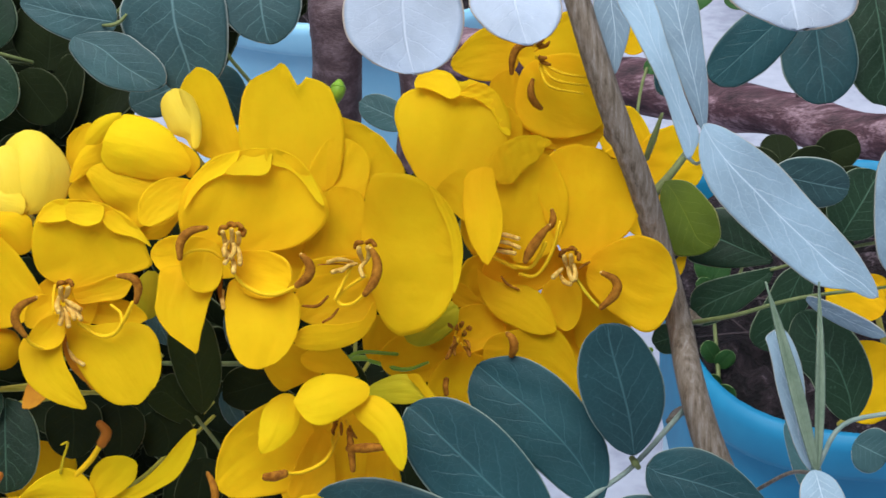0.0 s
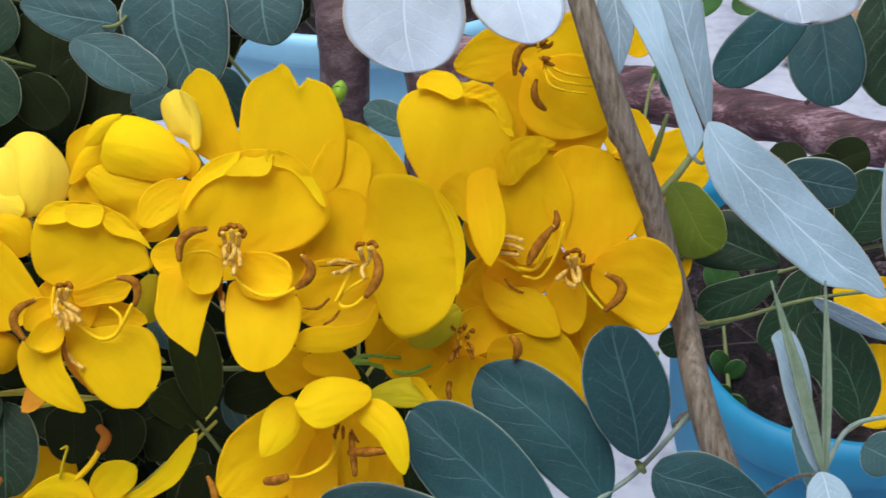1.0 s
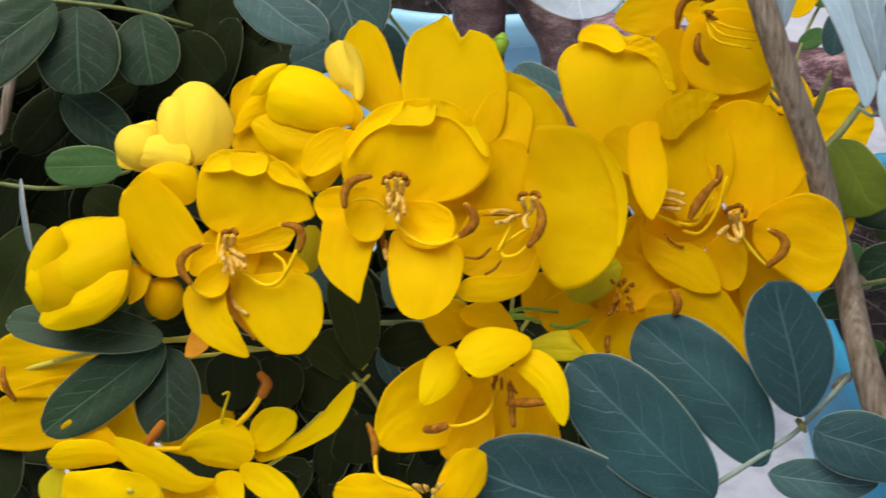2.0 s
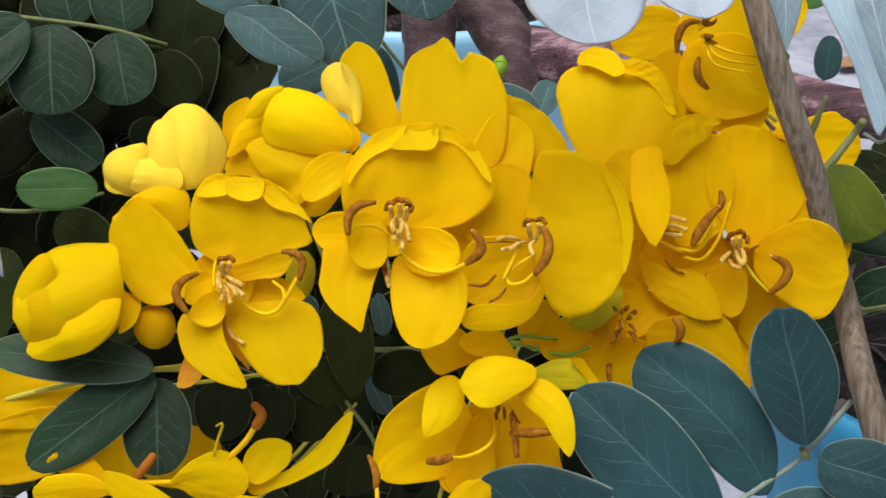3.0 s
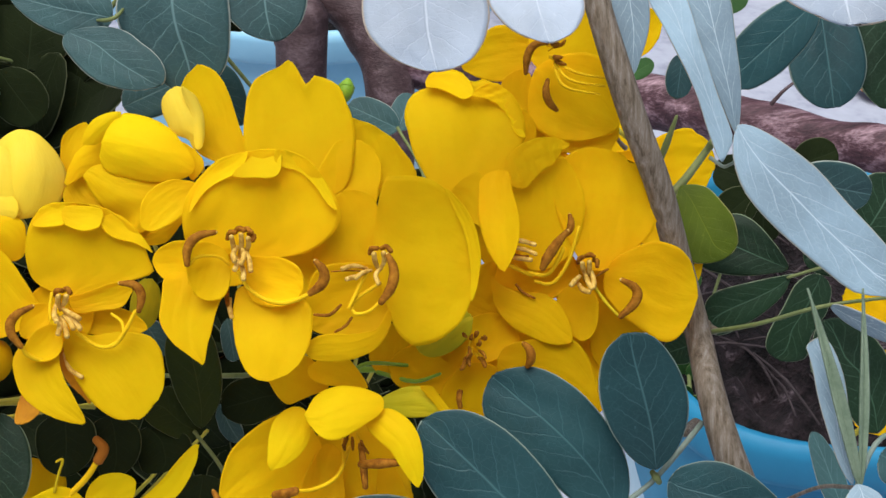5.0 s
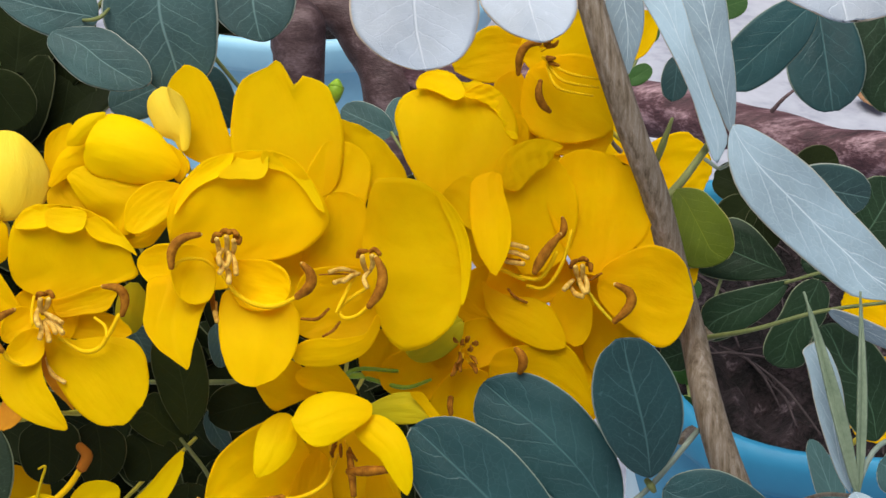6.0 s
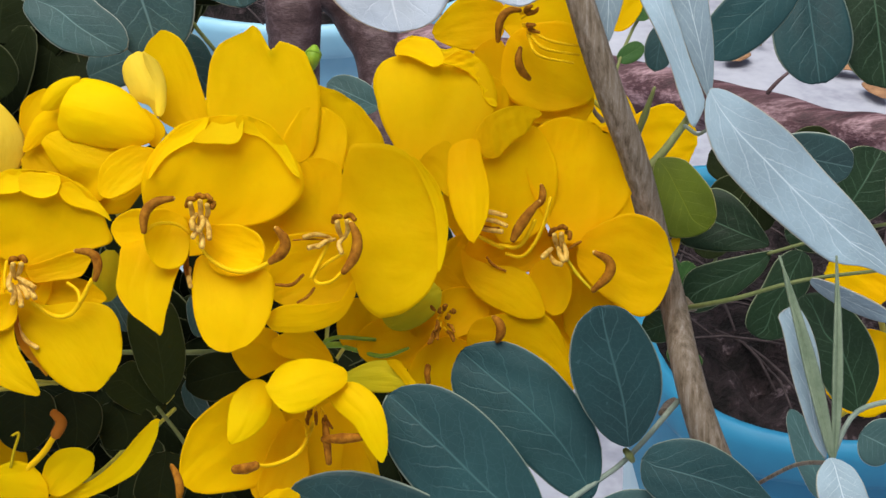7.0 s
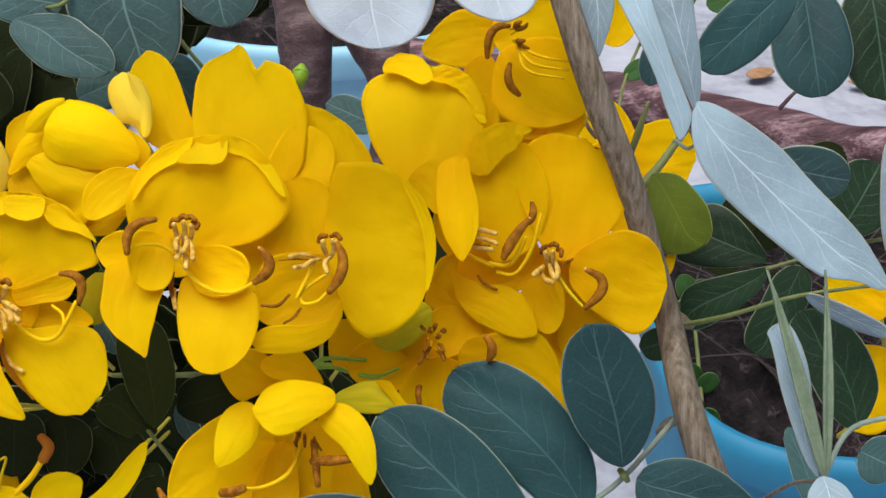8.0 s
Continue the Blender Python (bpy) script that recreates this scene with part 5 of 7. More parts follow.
rod(flower_dd, "anther", ANTHER_PALE, [0.28, 0.41, 0.39], (21.0, 253.3, -3.5), (20.5, 252.3, -2.4), (20.2, 251.3, -1.4))
rod(flower_dd, "anther", ANTHER_PALE, [0.28, 0.41, 0.39], (21.5, 253.3, -3.5), (21.5, 252.3, -2.3), (21.3, 251.3, -1.2))
rod(flower_dd, "anther", ANTHER_PALE, [0.31, 0.44, 0.42], (21.0, 253.0, -3.3), (21.2, 251.6, -4.5), (21.5, 250.2, -5.5))
rod(flower_dd, "anther", ANTHER_PALE, [0.31, 0.44, 0.42], (20.1, 253.0, -3.6), (19.1, 251.6, -4.3), (18.3, 250.2, -4.9))
rod(flower_dd, "anther", ANTHER_PALE, [0.31, 0.44, 0.42], (19.8, 253.0, -4.7), (20.3, 251.6, -5.7), (21.2, 250.2, -6.0))
rod(flower_dd, "anther", ANTHER_PALE, [0.31, 0.44, 0.42], (21.9, 253.0, -2.8), (22.1, 251.6, -4.2), (21.9, 250.2, -5.3))
rod(flower_dd, "anther", ANTHER, [0.18, 0.24, 0.19], (22.9, 253.5, -3.6), (23.7, 253.2, -3.0), (24.6, 252.8, -2.5))
big_anther(flower_dd, (26.3, 250.4, -4.1), (28.9, 250.4, -6.5), (26.1, 250.4, -10.0), 0.75)
rod(flower_dd, "style", STYLE, [0.25, 0.28, 0.22], (22.4, 253.4, -5.1), (24.0, 252.0, -7.6), (26.0, 250.6, -9.9))
rod(flower_dd, "pedicel", STALK_YELLOW, [0.47, 0.38, 0.38], (22.9, 263.9, -4.2), (16.2, 287.3, -15.1), (-3.8, 299.8, -22.5))

flower_g = thing("flower", (19.4, 288.1, 34.8), "open yellow flower behind the others under the leaves", "flower", "flowers of the cluster")
petal(flower_g, (13.6, 266.0, 32.3), (26.9, 267.0, 38.0), sides=((0.2, 2.1, 3.1, 3.7, 4.1, 4.3, 4.4, 4.1, 3.3, 1.6, -0.5), (-0.2, 1.8, 3.5, 5.0, 6.1, 6.7, 6.7, 6.0, 4.3, 2.3, 0.5)), cup=0.08, curl=0.1)
petal(flower_g, (14.1, 267.0, 31.4), (2.1, 267.0, 31.6), sides=((-2.7, -0.4, 1.3, 2.3, 2.9, 3.1, 2.8, 2.3, 1.8, 1.2, 0.5), (2.7, 4.1, 5.1, 5.9, 6.4, 6.3, 5.3, 3.8, 2.2, 0.7, -0.5)), material=PETAL_DEEP, cup=0.06)
petal(flower_g, (14.3, 264.9, 30.1), (28.1, 263.0, 21.3), sides=((0.2, 1.9, 3.8, 5.5, 6.9, 7.5, 6.3, 4.4, 2.6, 0.9, -0.6), (-0.2, 2.1, 4.8, 7.1, 8.2, 8.1, 7.1, 5.5, 3.6, 2.0, 0.6)), cup=0.08, curl=0.1)
petal(flower_g, (12.8, 266.5, 30.5), (14.1, 265.0, 16.8), sides=((-0.7, 0.3, 0.9, 1.4, 1.8, 2.1, 2.2, 2.1, 1.6, 0.6, -0.4), (0.7, 2.0, 3.6, 4.5, 4.7, 4.5, 4.0, 3.2, 2.3, 1.3, 0.4)), material=PETAL_DEEP, cup=0.1)
petal(flower_g, (15.1, 265.6, 21.2), (27.5, 264.0, 17.1), sides=((-2.5, -2.0, -1.4, -0.6, 0.3, 1.4, 2.6, 3.6, 4.0, 3.6, 1.9), (2.5, 3.1, 3.6, 3.6, 3.3, 2.9, 2.7, 2.4, 1.7, 0.3, -1.9)), cup=0.1)
small_stamens(flower_g, (16.4, 261.4, 33.3), (1.9, 1.0), 5, (0.6, -0.7, 0.1), 3.5, 7, ANTHER, r=0.47)
big_anther(flower_g, (15.6, 258.8, 34.0), (12.7, 257.9, 33.0), (12.0, 258.8, 29.0), 0.62)
big_anther(flower_g, (15.6, 258.7, 28.1), (15.3, 257.7, 25.2), (17.1, 258.5, 23.1), 0.62)
rod(flower_g, "filament", FILAMENT, [0.26, 0.26, 0.19], (17.0, 261.4, 31.0), (19.3, 258.5, 28.0), (24.9, 258.2, 27.0))
rod(flower_g, "filament", FILAMENT, [0.26, 0.26, 0.19], (17.0, 261.3, 30.4), (18.4, 258.5, 26.9), (24.0, 258.2, 25.7))
rod(flower_g, "filament", FILAMENT, [0.26, 0.26, 0.19], (17.0, 261.4, 31.4), (20.3, 258.5, 29.2), (25.4, 258.2, 28.3))
rod(flower_g, "pedicel", STALK_YELLOW, [0.52, 0.42, 0.42], (18.6, 269.6, 32.0), (25.5, 282.4, 26.5), (33.9, 285.0, 19.7))

flower_h = thing("flower", (-18.2, 245.4, -29.2), "nodding yellow flower seen into its cup", "flower", "flowers of the cluster")
petal(flower_h, (-20.5, 252.8, -31.7), (-36.7, 245.8, -36.8), sides=((-1.5, 0.9, 3.2, 5.1, 6.4, 6.3, 5.6, 5.0, 4.3, 2.8, 1.4), (1.5, 3.7, 6.8, 8.3, 8.3, 7.8, 6.8, 5.2, 2.9, 0.0, -1.4)), cup=0.12, curl=0.2)
petal(flower_h, (-17.4, 256.2, -27.1), (-16.5, 250.0, -43.3), sides=((5.4, 7.3, 8.3, 8.9, 9.4, 9.7, 9.8, 10.1, 9.6, 6.4, 1.2), (-5.4, -1.8, 3.1, 7.1, 8.1, 8.6, 9.3, 9.6, 8.6, 4.9, -1.2)), material=PETAL_DEEP, cup=0.2, curl=0.15)
petal(flower_h, (-19.2, 251.7, -30.0), (-22.8, 247.0, -42.0), sides=((-0.2, 0.8, 1.7, 2.5, 3.2, 3.9, 4.1, 3.4, 2.3, 1.0, -0.6), (0.2, 1.0, 1.7, 2.3, 2.7, 2.9, 3.0, 2.9, 2.6, 1.8, 0.6)), material=PETAL_DEEP, cup=0.2, curl=0.15)
petal(flower_h, (-11.5, 250.5, -32.2), (-8.4, 245.9, -43.2), sides=((0.5, 1.2, 1.6, 1.9, 2.2, 2.4, 2.4, 2.3, 2.0, 1.5, 0.3), (-0.5, 0.2, 0.9, 1.5, 2.1, 2.4, 2.5, 2.4, 2.0, 1.1, -0.3)), material=PETAL_DEEP, cup=0.2)
petal(flower_h, (-11.5, 240.1, -22.0), (-23.2, 238.0, -23.6), sides=((-0.3, 0.9, 1.8, 2.5, 3.2, 4.0, 4.5, 4.2, 3.0, 1.5, 0.1), (0.3, 1.1, 1.8, 2.6, 3.2, 3.6, 3.6, 3.0, 1.9, 0.8, -0.1)), material=PETAL_LIT, cup=-0.25, curl=-0.3, roll=25)
petal(flower_h, (-23.8, 240.9, -22.9), (-27.8, 237.9, -31.8), sides=((-0.1, 1.0, 1.8, 2.4, 2.9, 2.9, 2.5, 1.7, 0.8, 0.0, -0.5), (0.1, 1.1, 1.9, 2.6, 3.0, 2.9, 2.5, 2.0, 1.5, 1.0, 0.5)), material=PETAL_LIT, cup=-0.25, curl=-0.3)
petal(flower_h, (-13.5, 241.0, -23.6), (-6.5, 238.0, -34.4), sides=((-0.1, 1.3, 2.8, 3.7, 4.3, 4.3, 3.7, 2.8, 1.8, 0.8, 0.1), (0.1, 0.9, 1.5, 1.6, 1.1, 0.5, 0.5, 0.5, 0.4, 0.2, -0.1)), material=PETAL_LIT, cup=-0.25, curl=-0.35)
rod(flower_h, "anther", ANTHER, [0.54, 0.81, 0.54], (-15.1, 242.5, -31.7), (-12.2, 240.6, -31.3), (-9.2, 239.7, -31.0), label="brown anther")
rod(flower_h, "anther", ANTHER, [0.45, 0.63, 0.45], (-14.8, 243.5, -29.4), (-14.5, 242.5, -32.0), (-14.2, 242.5, -35.3), label="brown anther")
rod(flower_h, "anther", ANTHER, [0.63, 0.81, 0.63], (-27.8, 238.0, -35.4), (-26.1, 237.1, -35.1), (-24.4, 237.1, -34.6), label="brown anther")
rod(flower_h, "filament", FILAMENT, [0.33, 0.33, 0.28], (-16.6, 248.4, -30.0), (-18.4, 241.4, -33.2), (-21.8, 239.2, -34.8), (-24.7, 237.1, -34.7))
rod(flower_h, "filament", FILAMENT, [0.28, 0.22, 0.17], (-17.7, 251.4, -28.1), (-17.6, 245.4, -29.2), (-17.6, 243.4, -31.2))
small_stamens(flower_h, (-16.2, 245.4, -27.6), (1.8, 1.3), 6, (0, -0.5, -1), 4.1, 8, ANTHER, r=0.31)
rod(flower_h, "pedicel", STALK_YELLOW, [0.45, 0.36, 0.36], (-18.5, 257.4, -28.8), (-14.5, 270.7, -24.2), (-12.0, 283.4, -21.3))

flower_k = thing("flower", (3.0, 272.1, -17.8), "deep yellow flower behind the cluster, its shade put into the petal colour", "flower", "flowers of the cluster")
petal(flower_k, (7.0, 254.3, -17.3), (24.3, 256.1, -23.0), sides=((0.5, 2.4, 3.6, 4.7, 5.9, 7.1, 6.6, 4.4, 1.6, -0.6, -2.0), (-0.5, 1.3, 2.3, 2.5, 2.7, 3.0, 3.3, 3.3, 3.2, 2.8, 2.0)), material=PETAL_DEEP, cup=0.1)
petal(flower_k, (4.1, 255.9, -16.4), (-10.2, 257.0, -18.9), sides=((0.6, 3.0, 4.2, 4.9, 5.2, 5.3, 4.9, 4.1, 3.1, 1.9, 0.3), (-0.6, 2.5, 4.1, 4.6, 4.7, 4.4, 3.9, 3.1, 2.2, 1.1, -0.3)), material=PETAL_DEEP, cup=0.1)
petal(flower_k, (2.9, 255.0, -17.5), (2.8, 256.0, -27.9), sides=((1.0, 2.8, 4.6, 5.8, 6.5, 6.8, 6.7, 5.4, 3.2, 1.0, -0.7), (-1.0, 0.6, 1.9, 3.2, 4.3, 4.9, 5.1, 5.0, 4.2, 2.7, 0.7)), material=PETAL_DEEP, cup=0.1)
petal(flower_k, (3.0, 256.8, -18.7), (5.0, 258.1, -9.4), sides=((2.5, 4.0, 5.3, 5.9, 5.5, 4.6, 3.4, 2.1, 0.6, -1.0, -2.3), (-2.5, -0.7, 1.5, 3.4, 5.1, 6.4, 6.8, 6.0, 4.8, 3.6, 2.3)), material=PETAL_DEEP, cup=0.1)
petal(flower_k, (12.6, 262.0, -11.3), (16.4, 262.0, -28.7), sides=((-5.4, 7.5, 12.2, 13.5, 13.6, 13.1, 12.4, 11.6, 10.7, 9.2, 6.8), (5.4, 7.2, 8.1, 8.6, 9.1, 9.3, 9.0, 7.7, 3.8, -1.8, -6.8)), material=PETAL_DEEP, cup=0.05)
small_stamens(flower_k, (3.0, 251.4, -14.2), (2.0, 2.2), 5, (0, -0.8, 0.6), 2.4, 9, ANTHER, r=0.42)
small_stamens(flower_k, (3.0, 251.4, -15.1), (2.0, 2.2), 6, (0.05, -0.9, -0.7), 4.0, 10, ANTHER, r=0.42)
big_anther(flower_k, (10.8, 250.7, -14.1), (11.9, 249.8, -15.7), (11.4, 250.7, -17.9), 0.70)
rod(flower_k, "anther", ANTHER, [0.50, 0.50, 0.40], (0.9, 252.2, -21.8), (0.7, 251.3, -22.9), (0.9, 251.3, -24.3))
rod(flower_k, "pedicel", STALK_YELLOW, [0.50, 0.40, 0.40], (2.9, 259.8, -17.0), (-1.5, 268.7, -19.6), (-5.5, 276.9, -20.6))

peduncle = thing("flower_stalk", (-10.2, 263.7, -19.8), "yellow-green branched flower stalk with tiny buds", "stalk")
rod(peduncle, "stalk", GREEN_BUD, [0.54, 0.54, 0.48, 0.48], (-27.0, 295.0, -25.0), (-18.3, 269.4, -20.2), (-5.4, 265.8, -19.9), (9.7, 278.4, -21.8), (38.0, 271.4, -18.9))
rod(peduncle, "stalk", STALK, [0.54, 0.48, 0.42], (-18.2, 267.4, -20.1), (-35.5, 280.0, -22.1), (-51.0, 285.4, -22.6))
rod(peduncle, "side_stalk", GREEN_BUD, [0.36, 0.36, 0.30], (-16.9, 261.4, -20.6), (-13.8, 257.5, -17.9), (-7.2, 256.8, -18.1))
rod(peduncle, "side_stalk", GREEN_BUD, [0.36, 0.36, 0.24], (-12.0, 259.6, -19.5), (-6.2, 255.8, -20.6), (-2.1, 254.0, -19.2))
petal(peduncle, (-20.3, 254.9, -22.1), (-28.9, 253.1, -18.5), sides=((-0.9, -0.2, 0.5, 1.4, 2.7, 4.0, 3.8, 3.0, 2.1, 1.4, 0.5), (0.9, 1.4, 2.2, 3.0, 3.7, 4.1, 4.1, 3.2, 1.7, 0.4, -0.5)), material=PETAL_DEEP, cup=0.15, name='bract')
petal(peduncle, (-14.0, 253.0, -21.7), (-22.5, 252.0, -17.0), sides=((-0.6, -0.1, 0.3, 0.7, 1.2, 1.8, 2.3, 2.5, 2.2, 1.7, 1.2), (0.6, 0.9, 1.4, 2.0, 2.6, 3.1, 3.0, 1.9, 0.7, -0.4, -1.2)), cup=0.2, name='bract')
petal(peduncle, (-12.2, 250.0, -24.0), (-1.1, 248.9, -23.8), sides=((0.5, 1.1, 1.7, 2.3, 2.9, 3.2, 3.0, 1.8, 0.6, -0.1, -0.6), (-0.5, -0.0, 0.5, 1.1, 1.6, 1.8, 1.7, 1.5, 1.2, 1.0, 0.6)), material=PETAL_GREEN, cup=-0.2, name='bract')
petal(peduncle, (-5.2, 248.5, -20.3), (-0.6, 248.5, -25.4), sides=((-0.5, -0.1, 0.5, 0.9, 0.8, 0.7, 0.6, 0.5, 0.4, 0.2, 0.0), (0.5, 0.6, 0.7, 0.7, 0.7, 0.7, 0.8, 0.7, 0.5, 0.2, -0.0)), cup=-0.1, name='bract')
petal(peduncle, (-5.8, 252.8, -15.2), (2.5, 253.1, -9.7), 6.4, PETAL_GREEN, mid=0.5, cup=-0.5, curl=-0.4, roll=-20, name="bud_scale")
petal(peduncle, (-10.2, 263.7, -20.7), (-9.3, 263.7, -12.0), 6.8, PETAL_DEEP, mid=0.5, cup=-0.3, name="bud_scale")
petal(peduncle, (-50.3, 262.3, -12.6), (-49.1, 262.3, -4.4), 4.8, PETAL_GREEN, mid=0.5, cup=-0.6, curl=-0.4, name="bud_scale")
rod(peduncle, "bud", GREEN_BUD, [0.48, 1.16, 1.35, 0.58], (-17.6, 259.5, 24.3), (-17.2, 255.5, 25.3), (-17.0, 255.5, 26.5), (-16.8, 255.5, 27.5), label="small green bud")

flower_n = thing("flower", (-58.0, 241.8, -40.7), "spent yellow flower with narrow petals and a bent style", "flower", "flowers of the cluster")
petal(flower_n, (-56.8, 252.0, -42.6), (-40.1, 250.0, -29.7), sides=((-0.5, 0.6, 0.8, -0.1, -1.1, -1.2, -0.8, -0.1, 0.3, 0.4, -0.1), (0.5, 1.3, 1.9, 2.6, 3.4, 4.0, 4.3, 3.4, 2.1, 0.9, 0.1)), material=PETAL_LIT, cup=0.1, curl=-0.2)
petal(flower_n, (-56.2, 249.9, -41.1), (-50.4, 249.0, -34.2), sides=((0.9, 1.8, 2.5, 3.1, 3.6, 3.7, 3.4, 2.6, 1.6, 0.5, -0.6), (-0.9, 0.3, 1.3, 1.8, 2.2, 2.5, 2.7, 2.5, 1.9, 1.3, 0.6)), material=PETAL_LIT, cup=0.05)
petal(flower_n, (-57.0, 250.0, -43.2), (-68.5, 248.0, -40.3), sides=((-1.9, -0.2, 1.4, 2.3, 2.7, 3.0, 2.6, 1.7, 1.4, 1.2, 0.7), (1.9, 3.2, 4.4, 5.4, 6.1, 6.1, 5.0, 3.5, 1.8, 0.3, -0.7)), material=PETAL_LIT, cup=-0.2, roll=-15)
petal(flower_n, (-59.0, 250.0, -43.9), (-49.1, 249.0, -49.9), sides=((0.3, 1.0, 1.6, 2.2, 2.8, 2.9, 2.8, 2.3, 1.6, 0.8, 0.0), (-0.3, 0.5, 1.3, 2.0, 2.4, 2.5, 2.3, 1.8, 1.2, 0.7, -0.0)), material=PETAL_LIT, cup=0.05)
petal(flower_n, (-60.8, 249.9, -44.5), (-60.5, 249.0, -52.2), sides=((0.2, 1.4, 2.1, 2.4, 2.5, 2.5, 2.4, 2.0, 1.5, 0.8, 0.1), (-0.2, 1.2, 2.1, 2.4, 2.4, 2.3, 2.2, 1.9, 1.5, 0.9, -0.1)), material=PETAL_LIT, cup=0.05)
rod(flower_n, "filament", FILAMENT, [0.50, 0.50, 0.45], (-60.5, 249.7, -37.9), (-57.2, 248.9, -34.7), (-55.1, 248.2, -31.6), label="bent yellow stamen")
rod(flower_n, "anther", PETAL_DRY, [0.81, 0.90, 0.63], (-55.2, 248.2, -31.9), (-54.3, 248.3, -29.9), (-55.5, 248.2, -28.3), label="orange stamen tip")
rod(flower_n, "style", STYLE, [0.22, 0.22, 0.22, 0.17], (-61.8, 248.5, -36.6), (-61.1, 247.6, -34.0), (-60.2, 246.7, -31.3), (-61.2, 246.6, -31.6))
rod(flower_n, "filament", FILAMENT, [0.45, 0.45, 0.33], (-67.4, 249.0, -40.9), (-72.7, 247.5, -40.7), (-77.9, 247.1, -39.6))
rod(flower_n, "filament", PETAL_DRY, [0.63, 0.81, 0.63], (-74.1, 247.4, -40.4), (-72.1, 246.6, -37.9), (-71.0, 246.7, -36.3))
rod(flower_n, "pedicel", STALK_YELLOW, [0.45, 0.36, 0.36], (-60.3, 256.9, -44.2), (-53.7, 281.8, -42.8), (-43.9, 303.0, -32.1))

flower_nn = thing("flower", (-76.9, 234.1, -43.6), "bright yellow flower with overlapping crumpled petals", "flower", "flowers of the cluster")
petal(flower_nn, (-78.3, 248.0, -41.1), (-87.6, 247.0, -37.0), sides=((-0.1, 0.3, 0.6, 0.9, 1.2, 1.5, 1.6, 1.5, 1.3, 0.9, 0.5), (0.1, 0.6, 1.2, 1.8, 2.4, 2.9, 2.8, 2.2, 1.4, 0.4, -0.5)), material=PETAL_DEEP, cup=-0.2)
petal(flower_nn, (-77.6, 245.0, -42.3), (-88.9, 243.0, -41.3), sides=((-0.7, 0.1, 0.7, 1.3, 1.8, 2.3, 2.6, 2.8, 2.5, 1.5, 0.2), (0.7, 1.4, 2.0, 2.5, 2.8, 2.7, 2.5, 2.1, 1.5, 0.7, -0.2)), material=PETAL_LIT, cup=-0.25, roll=-15)
petal(flower_nn, (-61.9, 245.0, -45.4), (-78.1, 243.0, -38.6), sides=((-0.1, 0.8, 2.3, 3.6, 4.1, 4.1, 3.8, 3.2, 2.2, 0.9, -0.1), (0.1, 0.3, 0.0, -0.3, 0.3, 0.9, 1.1, 1.1, 0.9, 0.6, 0.1)), material=PETAL_LIT, cup=-0.15, curl=-0.15)
petal(flower_nn, (-77.5, 241.1, -52.7), (-77.2, 238.0, -42.6), sides=((-2.5, 1.4, 5.2, 7.9, 8.6, 8.4, 8.2, 8.0, 6.7, 3.0, -0.7), (2.5, 5.5, 7.3, 8.0, 8.1, 7.9, 7.3, 6.2, 4.7, 2.8, 0.7)), material=PETAL_LIT, cup=-0.3, curl=-0.3)
petal(flower_nn, (-66.7, 247.0, -45.0), (-66.4, 246.0, -52.1), sides=((-0.7, 1.7, 3.5, 4.2, 4.6, 4.8, 4.8, 4.5, 3.8, 2.1, -0.0), (0.7, 3.0, 4.2, 4.6, 4.7, 4.6, 4.2, 3.8, 3.2, 2.0, 0.0)), material=PETAL_DEEP, cup=0.1)
petal(flower_nn, (-87.0, 246.1, -51.0), (-88.7, 245.0, -43.8), sides=((1.2, 2.0, 2.8, 3.2, 3.4, 3.4, 3.1, 2.4, 1.3, -0.0, -1.0), (-1.2, -0.5, -0.0, 0.4, 0.8, 1.1, 1.5, 1.7, 1.8, 1.6, 1.0)), material=PETAL_GREEN, cup=-0.2)
rod(flower_nn, "pedicel", STALK_YELLOW, [0.44, 0.35, 0.35], (-74.4, 238.3, -46.0), (-58.3, 262.8, -47.0), (-41.6, 285.7, -32.5))

flower_o = thing("flower", (-93.9, 263.0, -34.2), "deep yellow flower hanging behind the leaves", "flower", "flowers of the cluster")
petal(flower_o, (-80.7, 266.3, -27.7), (-106.1, 264.1, -29.6), 12.8, PETAL_DEEP, mid=0.6, blunt=2.3, cup=0.1)
petal(flower_o, (-83.6, 265.9, -34.2), (-108.0, 263.6, -42.1), 12.3, PETAL_DEEP, mid=0.52, blunt=2.2, point=1.6, cup=0.1, skew=0.1)
petal(flower_o, (-85.1, 267.8, -31.5), (-83.4, 269.6, -46.8), 14.8, PETAL_DEEP, mid=0.55, cup=0.1)
petal(flower_o, (-71.1, 269.0, -34.3), (-70.3, 270.7, -45.6), 14.8, PETAL_DEEP, mid=0.55, cup=0.1)
big_anther(flower_o, (-101.7, 259.5, -29.1), (-101.2, 258.5, -31.9), (-99.6, 259.5, -34.9), 0.59)
rod(flower_o, "stalk", STALK_YELLOW, [0.49, 0.49, 0.43], (-102.1, 266.4, -30.7), (-84.2, 264.1, -26.1), (-68.6, 261.4, -23.6))
rod(flower_o, "pedicel", STALK_YELLOW, [0.49, 0.40, 0.40], (-85.7, 269.9, -29.7), (-69.0, 287.2, -28.9), (-50.6, 308.7, -28.2))

